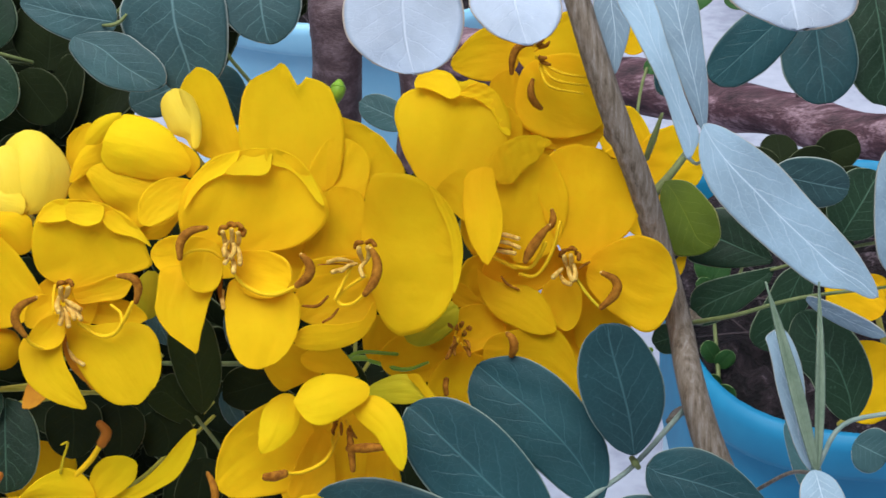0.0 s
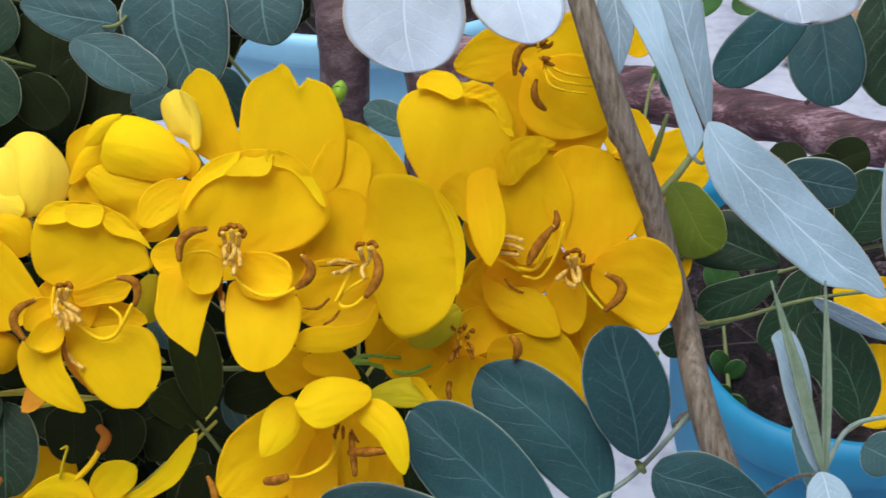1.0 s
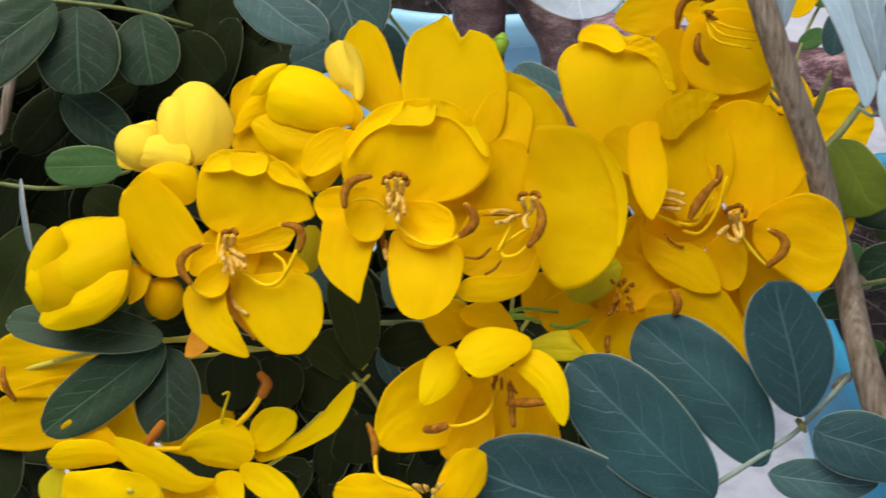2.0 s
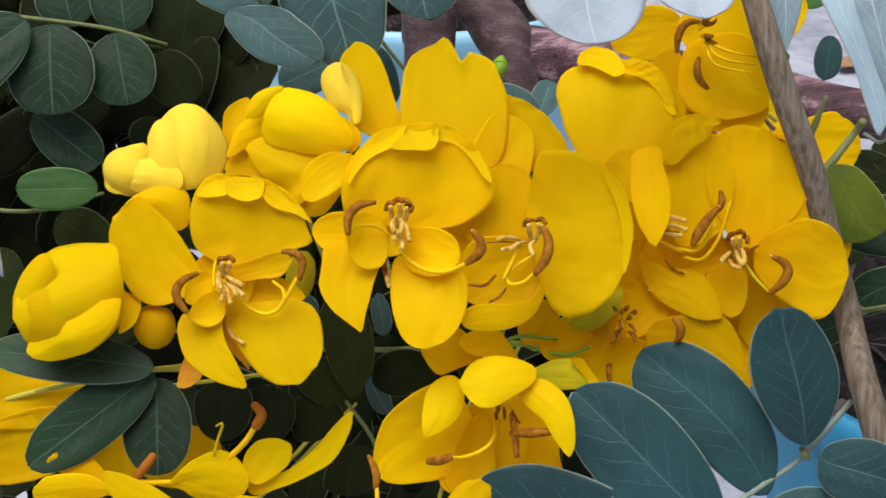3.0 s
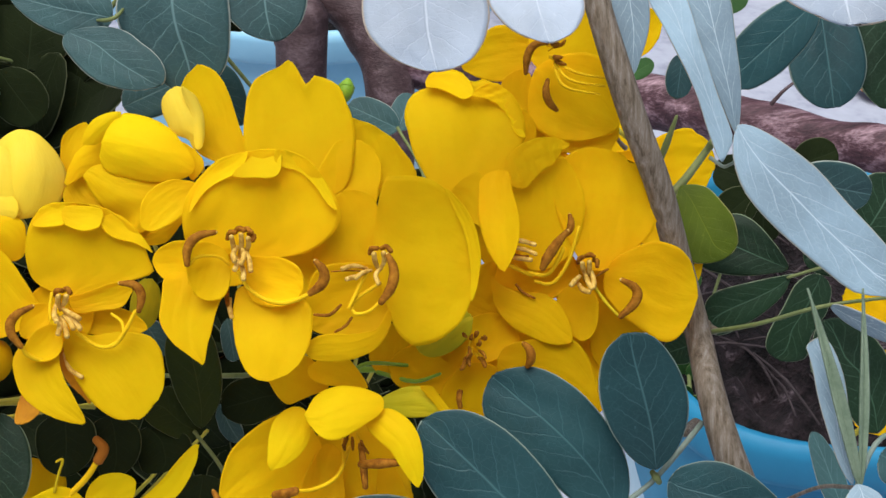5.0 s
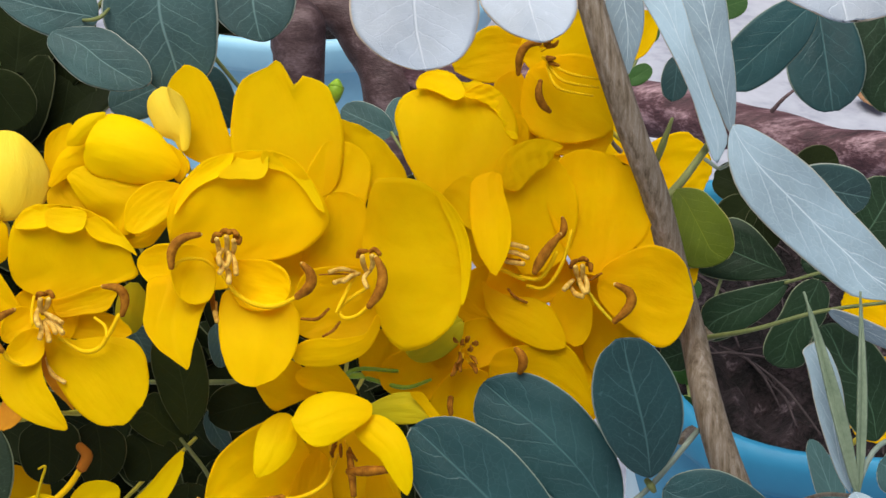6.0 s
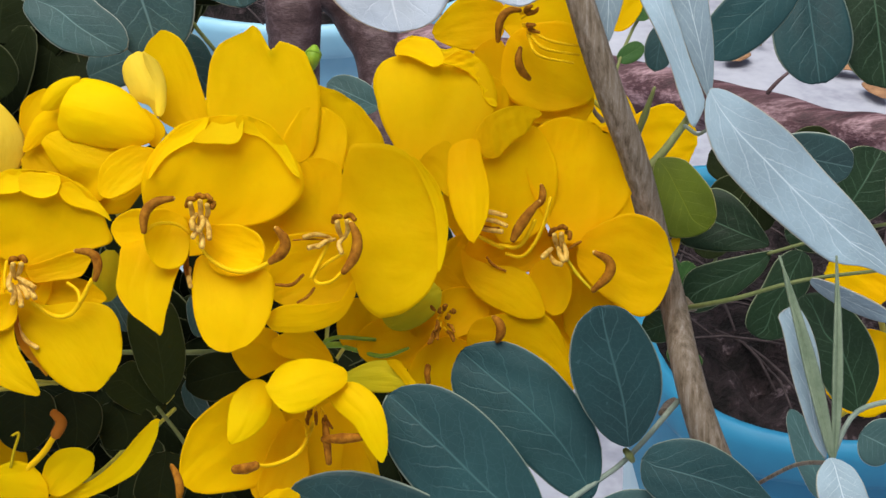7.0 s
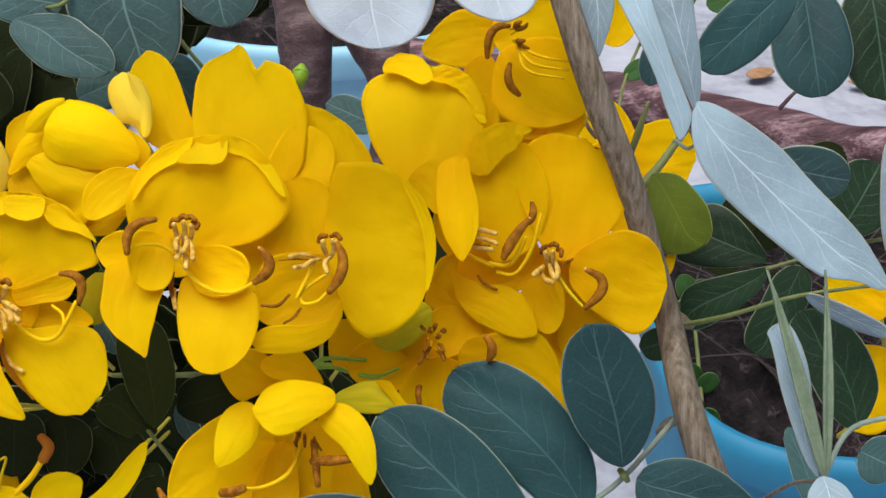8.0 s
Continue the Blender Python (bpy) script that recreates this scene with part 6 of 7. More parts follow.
flower_p = thing("flower", (-28.2, 242.2, -45.8), "yellow flower low in the cluster with a hooked stamen", "flower", "flowers of the cluster")
petal(flower_p, (-28.1, 242.1, -48.0), (-42.0, 239.0, -45.4), 6.8, mid=0.55, cup=-0.2, roll=10)
petal(flower_p, (-24.9, 240.3, -48.5), (-19.4, 238.1, -38.6), 6.6, mid=0.5, cup=-0.2)
petal(flower_p, (-27.4, 244.2, -47.5), (-28.0, 241.9, -54.3), 11.6, mid=0.5, cup=0.2)
big_anther(flower_p, (-36.9, 239.7, -35.0), (-35.7, 238.7, -37.4), (-35.8, 238.7, -39.8), 0.58)
rod(flower_p, "filament", FILAMENT, [0.33, 0.33, 0.33], (-35.6, 238.7, -39.5), (-34.8, 237.7, -42.8), (-29.8, 239.0, -45.0))
small_stamens(flower_p, (-27.1, 239.3, -45.0), (2.3, 1.1), 5, (0, -0.8, 0.6), 2.7, 11, r=0.45)
rod(flower_p, "pedicel", STALK_YELLOW, [0.45, 0.36, 0.36], (-27.4, 246.2, -48.8), (-25.5, 271.8, -44.6), (-20.6, 291.8, -32.6))

flower_r = thing("flower", (47.5, 302.7, 17.0), "yellow flower half hidden behind the grey stem", "flower", "flowers of the cluster")
petal(flower_r, (40.1, 303.2, 15.4), (53.5, 302.3, 16.8), 13.0, mid=0.55, cup=0.1)
petal(flower_r, (42.6, 305.1, 16.0), (35.1, 305.5, 10.6), 11.7, PETAL_DEEP, mid=0.55)
petal(flower_r, (41.6, 308.1, 12.4), (35.4, 308.7, 26.4), 10.3, mid=0.55)
petal(flower_r, (42.6, 305.0, 10.7), (43.7, 304.7, -0.1), 10.7, PETAL_DEEP, mid=0.55)
petal(flower_r, (38.5, 309.7, 37.4), (43.4, 309.5, 46.2), 7.0, mid=0.5)
big_anther(flower_r, (41.4, 275.0, 7.8), (42.4, 274.0, 5.6), (41.6, 275.0, 3.0), 0.8)
rod(flower_r, "pedicel", STALK_YELLOW, [0.64, 0.64], (43.0, 307.0, 16.1), (44.1, 307.2, 3.2))

flower_s = thing("flower", (74.5, 270.5, -9.2), "yellow flower partly hidden behind pale leaves", "flower", "flowers of the cluster")
petal(flower_s, (79.2, 270.1, -12.1), (69.3, 270.8, -6.8), 8.6, mid=0.55, cup=0.1)
petal(flower_s, (80.0, 272.1, -6.4), (72.3, 272.6, -12.2), 6.7, mid=0.55)
petal(flower_s, (83.4, 275.7, -20.3), (71.7, 276.3, -29.6), 15.3, mid=0.55, cup=0.1)
rod(flower_s, "pedicel", STALK_YELLOW, [0.57, 0.57, 0.57], (78.8, 274.2, -10.4), (85.8, 289.4, -27.5), (77.0, 290.6, -35.2))

spray_bottom = thing("leaf_spray", (33.6, 262.7, -37.2), "dark blue-green compound leaf with large oval leaflets", "leaf", "leaves of the shrub")
leaflet(spray_bottom, (17.6, 244.7, -46.2), (-5.2, 244.7, -25.2), sides=((0.3, 1.9, 4.1, 6.4, 7.7, 8.1, 7.7, 6.8, 5.0, 2.7, 0.4), (-0.3, 1.6, 3.7, 5.4, 6.6, 7.3, 7.3, 6.5, 4.8, 2.3, -0.4)), material=LEAF_DARK)
leaflet(spray_bottom, (26.0, 251.0, -42.3), (5.9, 252.0, -19.6), sides=((-0.6, 0.9, 2.4, 3.3, 3.8, 4.5, 5.2, 5.6, 4.5, 2.3, -0.1), (0.6, 2.4, 5.0, 7.3, 8.6, 9.1, 8.9, 7.8, 5.8, 2.9, 0.1)), material=LEAF_DARK)
leaflet(spray_bottom, (30.9, 247.0, -33.6), (26.2, 243.0, -11.9), sides=((-0.4, 1.0, 2.8, 4.3, 5.6, 6.4, 6.4, 5.7, 4.4, 2.4, 0.2), (0.4, 1.8, 3.7, 5.5, 6.8, 7.2, 6.7, 5.6, 4.2, 2.5, -0.2)), material=LEAF_DARK)
leaflet(spray_bottom, (33.6, 247.9, -35.5), (53.3, 246.0, -42.6), sides=((-0.2, 2.0, 3.5, 4.9, 5.6, 5.4, 4.5, 3.2, 1.9, 1.0, 0.4), (0.2, 2.4, 4.3, 5.2, 5.3, 4.7, 3.9, 2.8, 1.6, 0.5, -0.4)), material=LEAF_DARK)
leaflet(spray_bottom, (13.8, 246.0, -54.4), (-20.8, 244.0, -40.9), sides=((0.5, 2.2, 4.2, 6.3, 8.1, 9.5, 10.3, 9.9, 8.1, 5.0, -0.3), (-0.5, 1.6, 4.2, 6.2, 7.7, 8.6, 8.6, 7.7, 5.8, 3.3, 0.3)), material=LEAF_DARK)
leaflet(spray_bottom, (27.1, 250.0, -41.2), (44.2, 250.0, -44.1), sides=((-2.1, -1.1, 0.0, 1.1, 1.7, 1.7, 1.4, 1.0, 0.8, 0.4, -0.2), (2.1, 3.0, 4.3, 5.2, 5.4, 5.1, 4.5, 3.7, 2.4, 1.1, 0.2)), material=LEAF_BLUE)
rod(spray_bottom, "rachis", STALK_PALE, [0.51, 0.46, 0.46, 0.51], (13.9, 248.9, -47.9), (26.9, 251.0, -39.7), (32.4, 251.6, -35.6), (41.4, 258.8, -28.0))
rod(spray_bottom, "node", STALK, [0.46, 0.65, 0.46], (31.2, 249.8, -34.5), (31.7, 248.9, -35.2), (32.4, 249.7, -36.2))

spray_top = thing("leaf_spray", (1.1, 216.3, 43.6), "whitish glaucous leaflets hanging from above", "leaf", "leaves of the shrub")
leaflet(spray_top, (-6.0, 227.0, 40.8), (-5.6, 223.6, 26.1), sides=((-1.6, 3.7, 6.5, 8.0, 8.5, 8.6, 8.1, 7.1, 5.7, 3.5, 0.8), (1.6, 5.3, 7.3, 8.7, 9.2, 9.1, 8.3, 6.6, 4.4, 1.6, -0.8)), material=LEAF_WHITE)
leaflet(spray_top, (11.8, 242.9, 44.2), (12.4, 238.3, 31.8), sides=((-2.7, 0.6, 3.7, 5.2, 6.0, 6.5, 6.3, 5.5, 4.2, 2.4, 0.7), (2.7, 4.9, 6.2, 7.2, 7.9, 8.0, 7.0, 5.4, 3.5, 1.2, -0.7)), material=LEAF_WHITE)
rod(spray_top, "rachis", STALK_PALE, [0.42, 0.42, 0.42, 0.42], (-16.8, 221.0, 46.5), (-6.8, 219.5, 45.2), (8.0, 217.6, 45.4), (24.1, 221.9, 49.6))

spray_top_left = thing("leaf_spray", (-57.6, 272.0, 39.1), "blue-green compound leaf with veined oval leaflets", "leaf", "leaves of the shrub")
leaflet(spray_top_left, (-55.2, 261.5, 35.7), (-71.1, 261.5, 40.1), sides=((-1.7, -0.1, 1.4, 2.4, 2.9, 2.8, 2.3, 1.5, 0.6, -0.2, -0.9), (1.7, 3.8, 5.3, 5.9, 5.9, 5.3, 4.6, 3.7, 2.8, 1.8, 0.9)), material=LEAF_BLUE)
leaflet(spray_top_left, (-56.7, 259.8, 38.1), (-48.6, 258.6, 25.5), sides=((-5.6, -4.0, -1.8, 0.7, 2.5, 3.3, 4.2, 4.5, 4.1, 3.4, 2.4), (5.6, 6.7, 7.4, 7.4, 7.2, 6.6, 5.5, 3.7, 1.7, -0.4, -2.4)), material=LEAF_BLUE)
leaflet(spray_top_left, (-45.3, 259.6, 44.8), (-43.6, 261.5, 25.7), sides=((0.6, 4.3, 6.8, 8.8, 9.0, 8.9, 8.5, 7.6, 5.9, 3.4, 1.0), (-0.6, 4.5, 7.3, 8.9, 9.0, 8.1, 6.3, 4.4, 2.5, 0.9, -1.0)), material=LEAF_BLUE)
leaflet(spray_top_left, (-30.1, 260.6, 46.2), (-29.3, 260.6, 34.1), sides=((-1.0, 2.9, 4.9, 5.8, 6.3, 6.4, 5.9, 5.0, 3.7, 2.2, 0.7), (1.0, 4.2, 5.9, 6.7, 7.3, 7.3, 6.5, 5.1, 3.4, 1.1, -0.7)), material=LEAF_BLUE)
leaflet(spray_top_left, (-43.1, 280.0, 31.6), (-34.6, 282.1, 22.2), sides=((-0.2, 1.0, 2.4, 3.9, 4.5, 4.4, 3.8, 2.8, 1.9, 0.8, -0.4), (0.2, 1.1, 2.1, 3.0, 3.6, 3.8, 3.5, 3.0, 2.3, 1.5, 0.4)), material=LEAF_DARK)
leaflet(spray_top_left, (-54.9, 276.0, 24.3), (-46.5, 280.0, 28.8), 8.0, LEAF_BLUE)
rod(spray_top_left, "node", STALK, [0.25, 0.36, 0.36, 0.25], (-56.9, 261.0, 37.2), (-54.9, 258.5, 37.0), (-53.5, 258.0, 37.5), (-52.6, 259.0, 38.8))
rod(spray_top_left, "rachis", STALK, [0.43, 0.43, 0.43, 0.43], (-59.8, 280.0, 38.0), (-57.9, 274.0, 39.4), (-47.0, 269.0, 49.8), (-32.5, 270.0, 52.5))
rod(spray_top_left, "rachis", STALK, [0.37, 0.37, 0.31], (-47.0, 269.0, 49.8), (-37.5, 282.0, 33.1), (-17.5, 292.0, 11.9))

spray_left = thing("leaf_spray", (-101.4, 318.2, 37.9), "dark green compound leaf with rows of rounded leaflets", "leaf", "leaves of the shrub")
# Darkened leaf colours here carry the shade of the leaves above.
leaflet(spray_left, (-101.5, 318.3, 39.4), (-104.4, 318.5, 50.9), 12.5, LEAF_GREEN)
leaflet(spray_left, (-90.7, 317.9, 38.3), (-92.5, 318.2, 51.0), 12.7, LEAF_GREEN)
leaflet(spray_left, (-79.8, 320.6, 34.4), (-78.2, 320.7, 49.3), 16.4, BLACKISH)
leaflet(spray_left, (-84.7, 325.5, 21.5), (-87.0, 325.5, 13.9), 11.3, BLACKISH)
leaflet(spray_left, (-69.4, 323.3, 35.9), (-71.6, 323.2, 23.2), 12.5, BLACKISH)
rod(spray_left, "rachis", STALK, [0.35, 0.35, 0.35, 0.35], (-127.0, 328.0, 40.5), (-108.3, 327.5, 38.9), (-94.3, 327.0, 37.5), (-73.3, 326.4, 34.5))

spray_far_left = thing("leaf_spray", (-120.3, 308.9, 37.5), "green compound leaf beside the yellow cluster", "leaf", "leaves of the shrub")
leaflet(spray_far_left, (-107.0, 304.0, 38.7), (-130.8, 299.5, 19.4), 15.0, LEAF_GREEN)
leaflet(spray_far_left, (-103.1, 306.3, 38.2), (-102.2, 305.9, 20.7), 17.3, LEAF_GREEN)
leaflet(spray_far_left, (-91.0, 309.3, 37.1), (-88.3, 309.2, 23.1), 13.6, LEAF_GREEN)
leaflet(spray_far_left, (-83.4, 311.9, 33.5), (-76.7, 314.2, 23.9), 10.4, BLACKISH)
leaflet(spray_far_left, (-107.9, 313.5, 21.3), (-95.0, 314.3, 11.5), 10.4, LEAF_GREEN)
leaflet(spray_far_left, (-93.1, 304.3, 6.6), (-108.4, 303.0, 6.1), 8.3, LEAF_FRESH)
leaflet(spray_far_left, (-127.7, 303.7, 15.8), (-128.1, 303.3, 3.8), 8.1, LEAF_PALE)
leaflet(spray_far_left, (-124.9, 299.5, 2.6), (-122.4, 299.4, -12.0), 11.0, LEAF_PALE)
leaflet(spray_far_left, (-112.6, 300.6, 3.7), (-110.3, 300.4, -10.7), 4.2, LEAF_PALE, roll=60)
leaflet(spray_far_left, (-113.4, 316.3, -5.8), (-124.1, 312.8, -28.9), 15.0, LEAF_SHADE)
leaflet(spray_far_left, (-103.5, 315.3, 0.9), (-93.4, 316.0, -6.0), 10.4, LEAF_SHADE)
# Dark leaflet added to close a bright gap to the ground.
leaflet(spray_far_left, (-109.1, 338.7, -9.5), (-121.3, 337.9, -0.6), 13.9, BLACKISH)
rod(spray_far_left, "rachis", STALK, [0.43, 0.43, 0.43, 0.43], (-136.6, 302.6, 6.0), (-125.2, 303.5, 3.9), (-107.6, 307.0, 1.9), (-94.3, 314.2, 5.7))
rod(spray_far_left, "rachis", STALK, [0.43, 0.43, 0.43, 0.43], (-120.4, 308.9, 41.0), (-105.9, 308.1, 39.6), (-92.7, 311.2, 38.2), (-82.4, 318.0, 35.9))
rod(spray_far_left, "twig", TWIG, [1.04, 1.27, 1.39], (-125.2, 319.7, 5.4), (-122.9, 322.2, 20.0), (-120.2, 323.0, 39.3))
rod(spray_far_left, "twig", TWIG, [1.04, 1.27, 1.39], (-125.2, 319.7, 5.4), (-127.4, 346.8, -22.5), (-133.5, 395.0, -81.7))

spray_lower_left = thing("leaf_spray", (-72.2, 253.1, -23.0), "dark green leaflets fanned out below the bud", "leaf", "leaves of the shrub")
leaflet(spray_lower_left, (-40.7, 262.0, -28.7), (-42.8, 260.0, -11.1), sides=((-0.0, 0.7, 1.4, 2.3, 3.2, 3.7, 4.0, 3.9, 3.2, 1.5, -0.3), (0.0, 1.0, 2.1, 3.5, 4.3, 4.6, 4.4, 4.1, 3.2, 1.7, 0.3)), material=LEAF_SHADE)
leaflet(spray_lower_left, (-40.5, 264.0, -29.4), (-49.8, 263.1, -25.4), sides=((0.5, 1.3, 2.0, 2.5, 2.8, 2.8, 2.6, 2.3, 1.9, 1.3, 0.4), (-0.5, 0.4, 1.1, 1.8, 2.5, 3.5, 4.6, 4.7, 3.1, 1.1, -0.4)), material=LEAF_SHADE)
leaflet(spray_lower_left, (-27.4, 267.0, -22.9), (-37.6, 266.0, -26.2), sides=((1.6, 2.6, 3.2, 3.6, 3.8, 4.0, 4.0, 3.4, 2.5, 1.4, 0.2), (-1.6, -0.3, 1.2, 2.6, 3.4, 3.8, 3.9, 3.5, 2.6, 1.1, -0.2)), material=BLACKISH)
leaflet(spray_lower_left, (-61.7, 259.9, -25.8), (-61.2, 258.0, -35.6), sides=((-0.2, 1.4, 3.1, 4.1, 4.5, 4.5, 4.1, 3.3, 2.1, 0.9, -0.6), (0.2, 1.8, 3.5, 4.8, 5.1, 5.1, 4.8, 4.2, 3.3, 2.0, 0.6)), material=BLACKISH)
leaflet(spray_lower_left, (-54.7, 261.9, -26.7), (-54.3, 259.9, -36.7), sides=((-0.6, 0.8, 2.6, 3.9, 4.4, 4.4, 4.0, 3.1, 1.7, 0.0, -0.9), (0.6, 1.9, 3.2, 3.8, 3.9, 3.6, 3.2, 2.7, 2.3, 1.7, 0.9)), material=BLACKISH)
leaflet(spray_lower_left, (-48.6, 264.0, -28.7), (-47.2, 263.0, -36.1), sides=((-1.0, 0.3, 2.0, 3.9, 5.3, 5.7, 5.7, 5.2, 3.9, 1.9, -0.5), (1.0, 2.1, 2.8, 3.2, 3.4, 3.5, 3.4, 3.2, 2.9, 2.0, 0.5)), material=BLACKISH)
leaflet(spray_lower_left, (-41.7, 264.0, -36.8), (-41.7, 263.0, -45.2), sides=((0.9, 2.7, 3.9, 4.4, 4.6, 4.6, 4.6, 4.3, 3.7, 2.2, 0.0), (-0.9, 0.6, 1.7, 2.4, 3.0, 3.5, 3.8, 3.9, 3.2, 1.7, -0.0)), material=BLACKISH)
# Next three are added blades standing in for glimpses of the tub behind.
leaflet(spray_lower_left, (-52.5, 276.0, -12.3), (-48.2, 276.0, -18.1), sides=((0.3, 0.9, 1.7, 2.4, 2.8, 2.9, 2.5, 1.8, 1.1, 0.5, 0.0), (-0.3, 0.2, 0.6, 1.0, 1.4, 1.7, 1.8, 1.4, 1.0, 0.5, -0.0)), material=LEAF_BLUE)
leaflet(spray_lower_left, (-37.8, 276.0, -12.0), (-36.3, 276.0, -19.1), sides=((0.4, 0.9, 1.3, 1.7, 2.0, 2.1, 2.0, 1.8, 1.5, 0.9, 0.0), (-0.4, 0.0, 0.6, 1.1, 1.3, 1.4, 1.4, 1.3, 1.1, 0.7, -0.0)), material=LEAF_BLUE)
leaflet(spray_lower_left, (-38.6, 274.0, -26.5), (-35.4, 274.0, -33.0), sides=((0.1, 0.6, 1.0, 1.3, 1.6, 1.8, 1.8, 1.7, 1.4, 0.9, 0.2), (-0.1, 0.4, 0.9, 1.4, 1.6, 1.8, 1.7, 1.4, 0.9, 0.4, -0.2)), material=LEAF_BLUE)
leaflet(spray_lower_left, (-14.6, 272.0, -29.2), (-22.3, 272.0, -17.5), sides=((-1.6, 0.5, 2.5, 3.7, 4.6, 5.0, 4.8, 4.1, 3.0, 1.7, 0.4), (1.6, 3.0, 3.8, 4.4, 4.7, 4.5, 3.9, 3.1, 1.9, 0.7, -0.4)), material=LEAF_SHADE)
leaflet(spray_lower_left, (-71.6, 249.1, -22.9), (-97.0, 247.1, -20.3), 8.3, LEAF_GREEN, roll=25)
leaflet(spray_lower_left, (-72.0, 251.1, -23.8), (-90.7, 247.1, -38.3), 9.9, LEAF_GREEN)
leaflet(spray_lower_left, (-71.7, 253.1, -24.9), (-71.0, 250.7, -40.2), 11.1, LEAF_GREEN)
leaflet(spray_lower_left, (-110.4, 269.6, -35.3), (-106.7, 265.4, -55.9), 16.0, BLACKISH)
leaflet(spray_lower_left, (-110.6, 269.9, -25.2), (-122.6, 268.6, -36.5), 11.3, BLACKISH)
rod(spray_lower_left, "rachis", STALK_YELLOW, [0.41, 0.41, 0.35], (-91.6, 255.4, -27.5), (-72.5, 253.1, -23.5), (-60.0, 276.0, -27.0))
rod(spray_lower_left, "rachis", STALK, [0.35, 0.35, 0.35], (-41.9, 263.5, -29.5), (-37.6, 265.7, -36.0), (-35.9, 269.7, -42.5))

spray_right = thing("leaf_spray", (39.0, 228.2, 18.4), "pale glaucous compound leaf with silvery veined leaflets", "leaf", "leaves of the shrub")
leaflet(spray_right, (37.7, 223.2, 18.7), (62.3, 219.5, -6.0), sides=((0.1, 1.1, 2.1, 2.9, 3.3, 2.9, 2.7, 2.4, 1.6, 0.7, -0.1), (-0.1, 1.8, 4.2, 6.1, 6.7, 6.5, 6.0, 5.2, 2.3, 1.2, 0.1)), material=LEAF_PALE)
leaflet(spray_right, (38.5, 226.9, 17.9), (33.8, 226.9, 40.3), sides=((0.0, 0.4, 0.9, 1.5, 2.1, 2.7, 3.3, 3.7, 3.7, 2.1, 0.2), (-0.0, 0.4, 0.9, 1.5, 2.0, 2.2, 2.5, 2.8, 2.4, 1.2, -0.2)), material=LEAF_PALE)
leaflet(spray_right, (35.9, 225.1, 13.8), (26.4, 226.0, 39.1), sides=((-0.1, 0.3, 0.4, 0.4, 0.2, 0.4, 0.9, 1.3, 1.8, 1.5, -0.1), (0.1, 1.0, 2.6, 2.7, 2.6, 2.8, 2.9, 3.3, 3.2, 1.8, 0.1)), material=LEAF_PALE)
leaflet(spray_right, (27.6, 256.0, 43.3), (28.9, 256.0, 28.8), sides=((0.8, 2.6, 3.3, 3.6, 3.6, 3.3, 2.6, 1.8, 1.1, 0.6, 0.1), (-0.8, 0.9, 2.0, 2.5, 2.3, 1.8, 1.4, 1.1, 0.8, 0.4, -0.1)), material=LEAF_PALE)
rod(spray_right, "rachis", STALK_PALE, [0.32, 0.27, 0.27, 0.27], (38.2, 241.2, 14.9), (39.4, 235.6, 13.5), (39.7, 231.0, 18.1), (35.2, 232.6, 42.9))
rod(spray_right, "node", STALK_PALE, [0.26, 0.39, 0.26], (38.6, 228.3, 18.5), (39.0, 228.2, 18.3), (39.3, 228.2, 17.9))

seedling = thing("seedling", (110.7, 565.0, -72.0), "small pale green seedling growing in the dry soil of the tub", "plant")
rod(seedling, "stem", STALK, [0.9, 0.8, 0.6], (110.7, 565.0, -72.0), (110.3, 572.0, -48.6), (109.2, 578.0, -23.5))
leaflet(seedling, (109.2, 578.0, -23.5), (104.1, 574.0, -13.1), 8.0, LEAF_FRESH)
leaflet(seedling, (109.4, 578.0, -23.5), (113.9, 575.0, -15.2), 8.5, LEAF_FRESH)
leaflet(seedling, (109.6, 578.0, -25.6), (102.5, 572.0, -23.1), 6.0, LEAF_FRESH)
leaflet(seedling, (110.1, 571.0, -52.7), (104.4, 566.0, -45.0), 7.0, LEAF_FRESH)
leaflet(seedling, (110.5, 571.0, -54.8), (114.9, 566.0, -48.4), 7.0, LEAF_FRESH)
leaflet(seedling, (110.6, 569.0, -63.0), (104.6, 562.0, -57.6), 7.0, LEAF_FRESH)
leaflet(seedling, (110.6, 568.0, -65.0), (114.8, 561.0, -62.1), 7.5, LEAF_FRESH)

edge_spray = thing("leaf_spray", (72.1, 236.0, -5.4), "pale glaucous leaflet at the side of the shrub", "leaf", "leaves of the shrub")
leaflet(edge_spray, (72.1, 236.0, -5.4), (70.3, 234.0, 16.1), sides=((-0.0, 1.3, 2.9, 4.4, 4.9, 4.9, 4.7, 4.3, 3.6, 2.4, 0.8), (0.0, 1.0, 1.9, 2.8, 3.6, 3.7, 3.5, 2.9, 1.8, 0.5, -0.8)), material=LEAF_PALE)
rod(edge_spray, "rachis", STALK_PALE, [0.37, 0.37], (72.1, 236.0, -5.4), (81.1, 240.0, -10.6))

spray_top_right = thing("leaf_spray", (75.5, 306.4, 50.7), "blue-green leaflets hanging against the pale ground", "leaf", "leaves of the shrub")
leaflet(spray_top_right, (74.5, 306.5, 51.2), (77.5, 303.7, 27.1), 15.4, LEAF_DARK, mid=0.62)
leaflet(spray_top_right, (64.5, 273.9, 43.3), (49.6, 276.7, 29.2), 10.0, LEAF_DARK)
leaflet(spray_top_right, (88.2, 307.9, 49.9), (91.5, 307.3, 26.5), 15.1, LEAF_GREEN)
leaflet(spray_top_right, (42.7, 281.3, 34.7), (41.7, 281.2, 26.8), 5.0, LEAF_DARK)
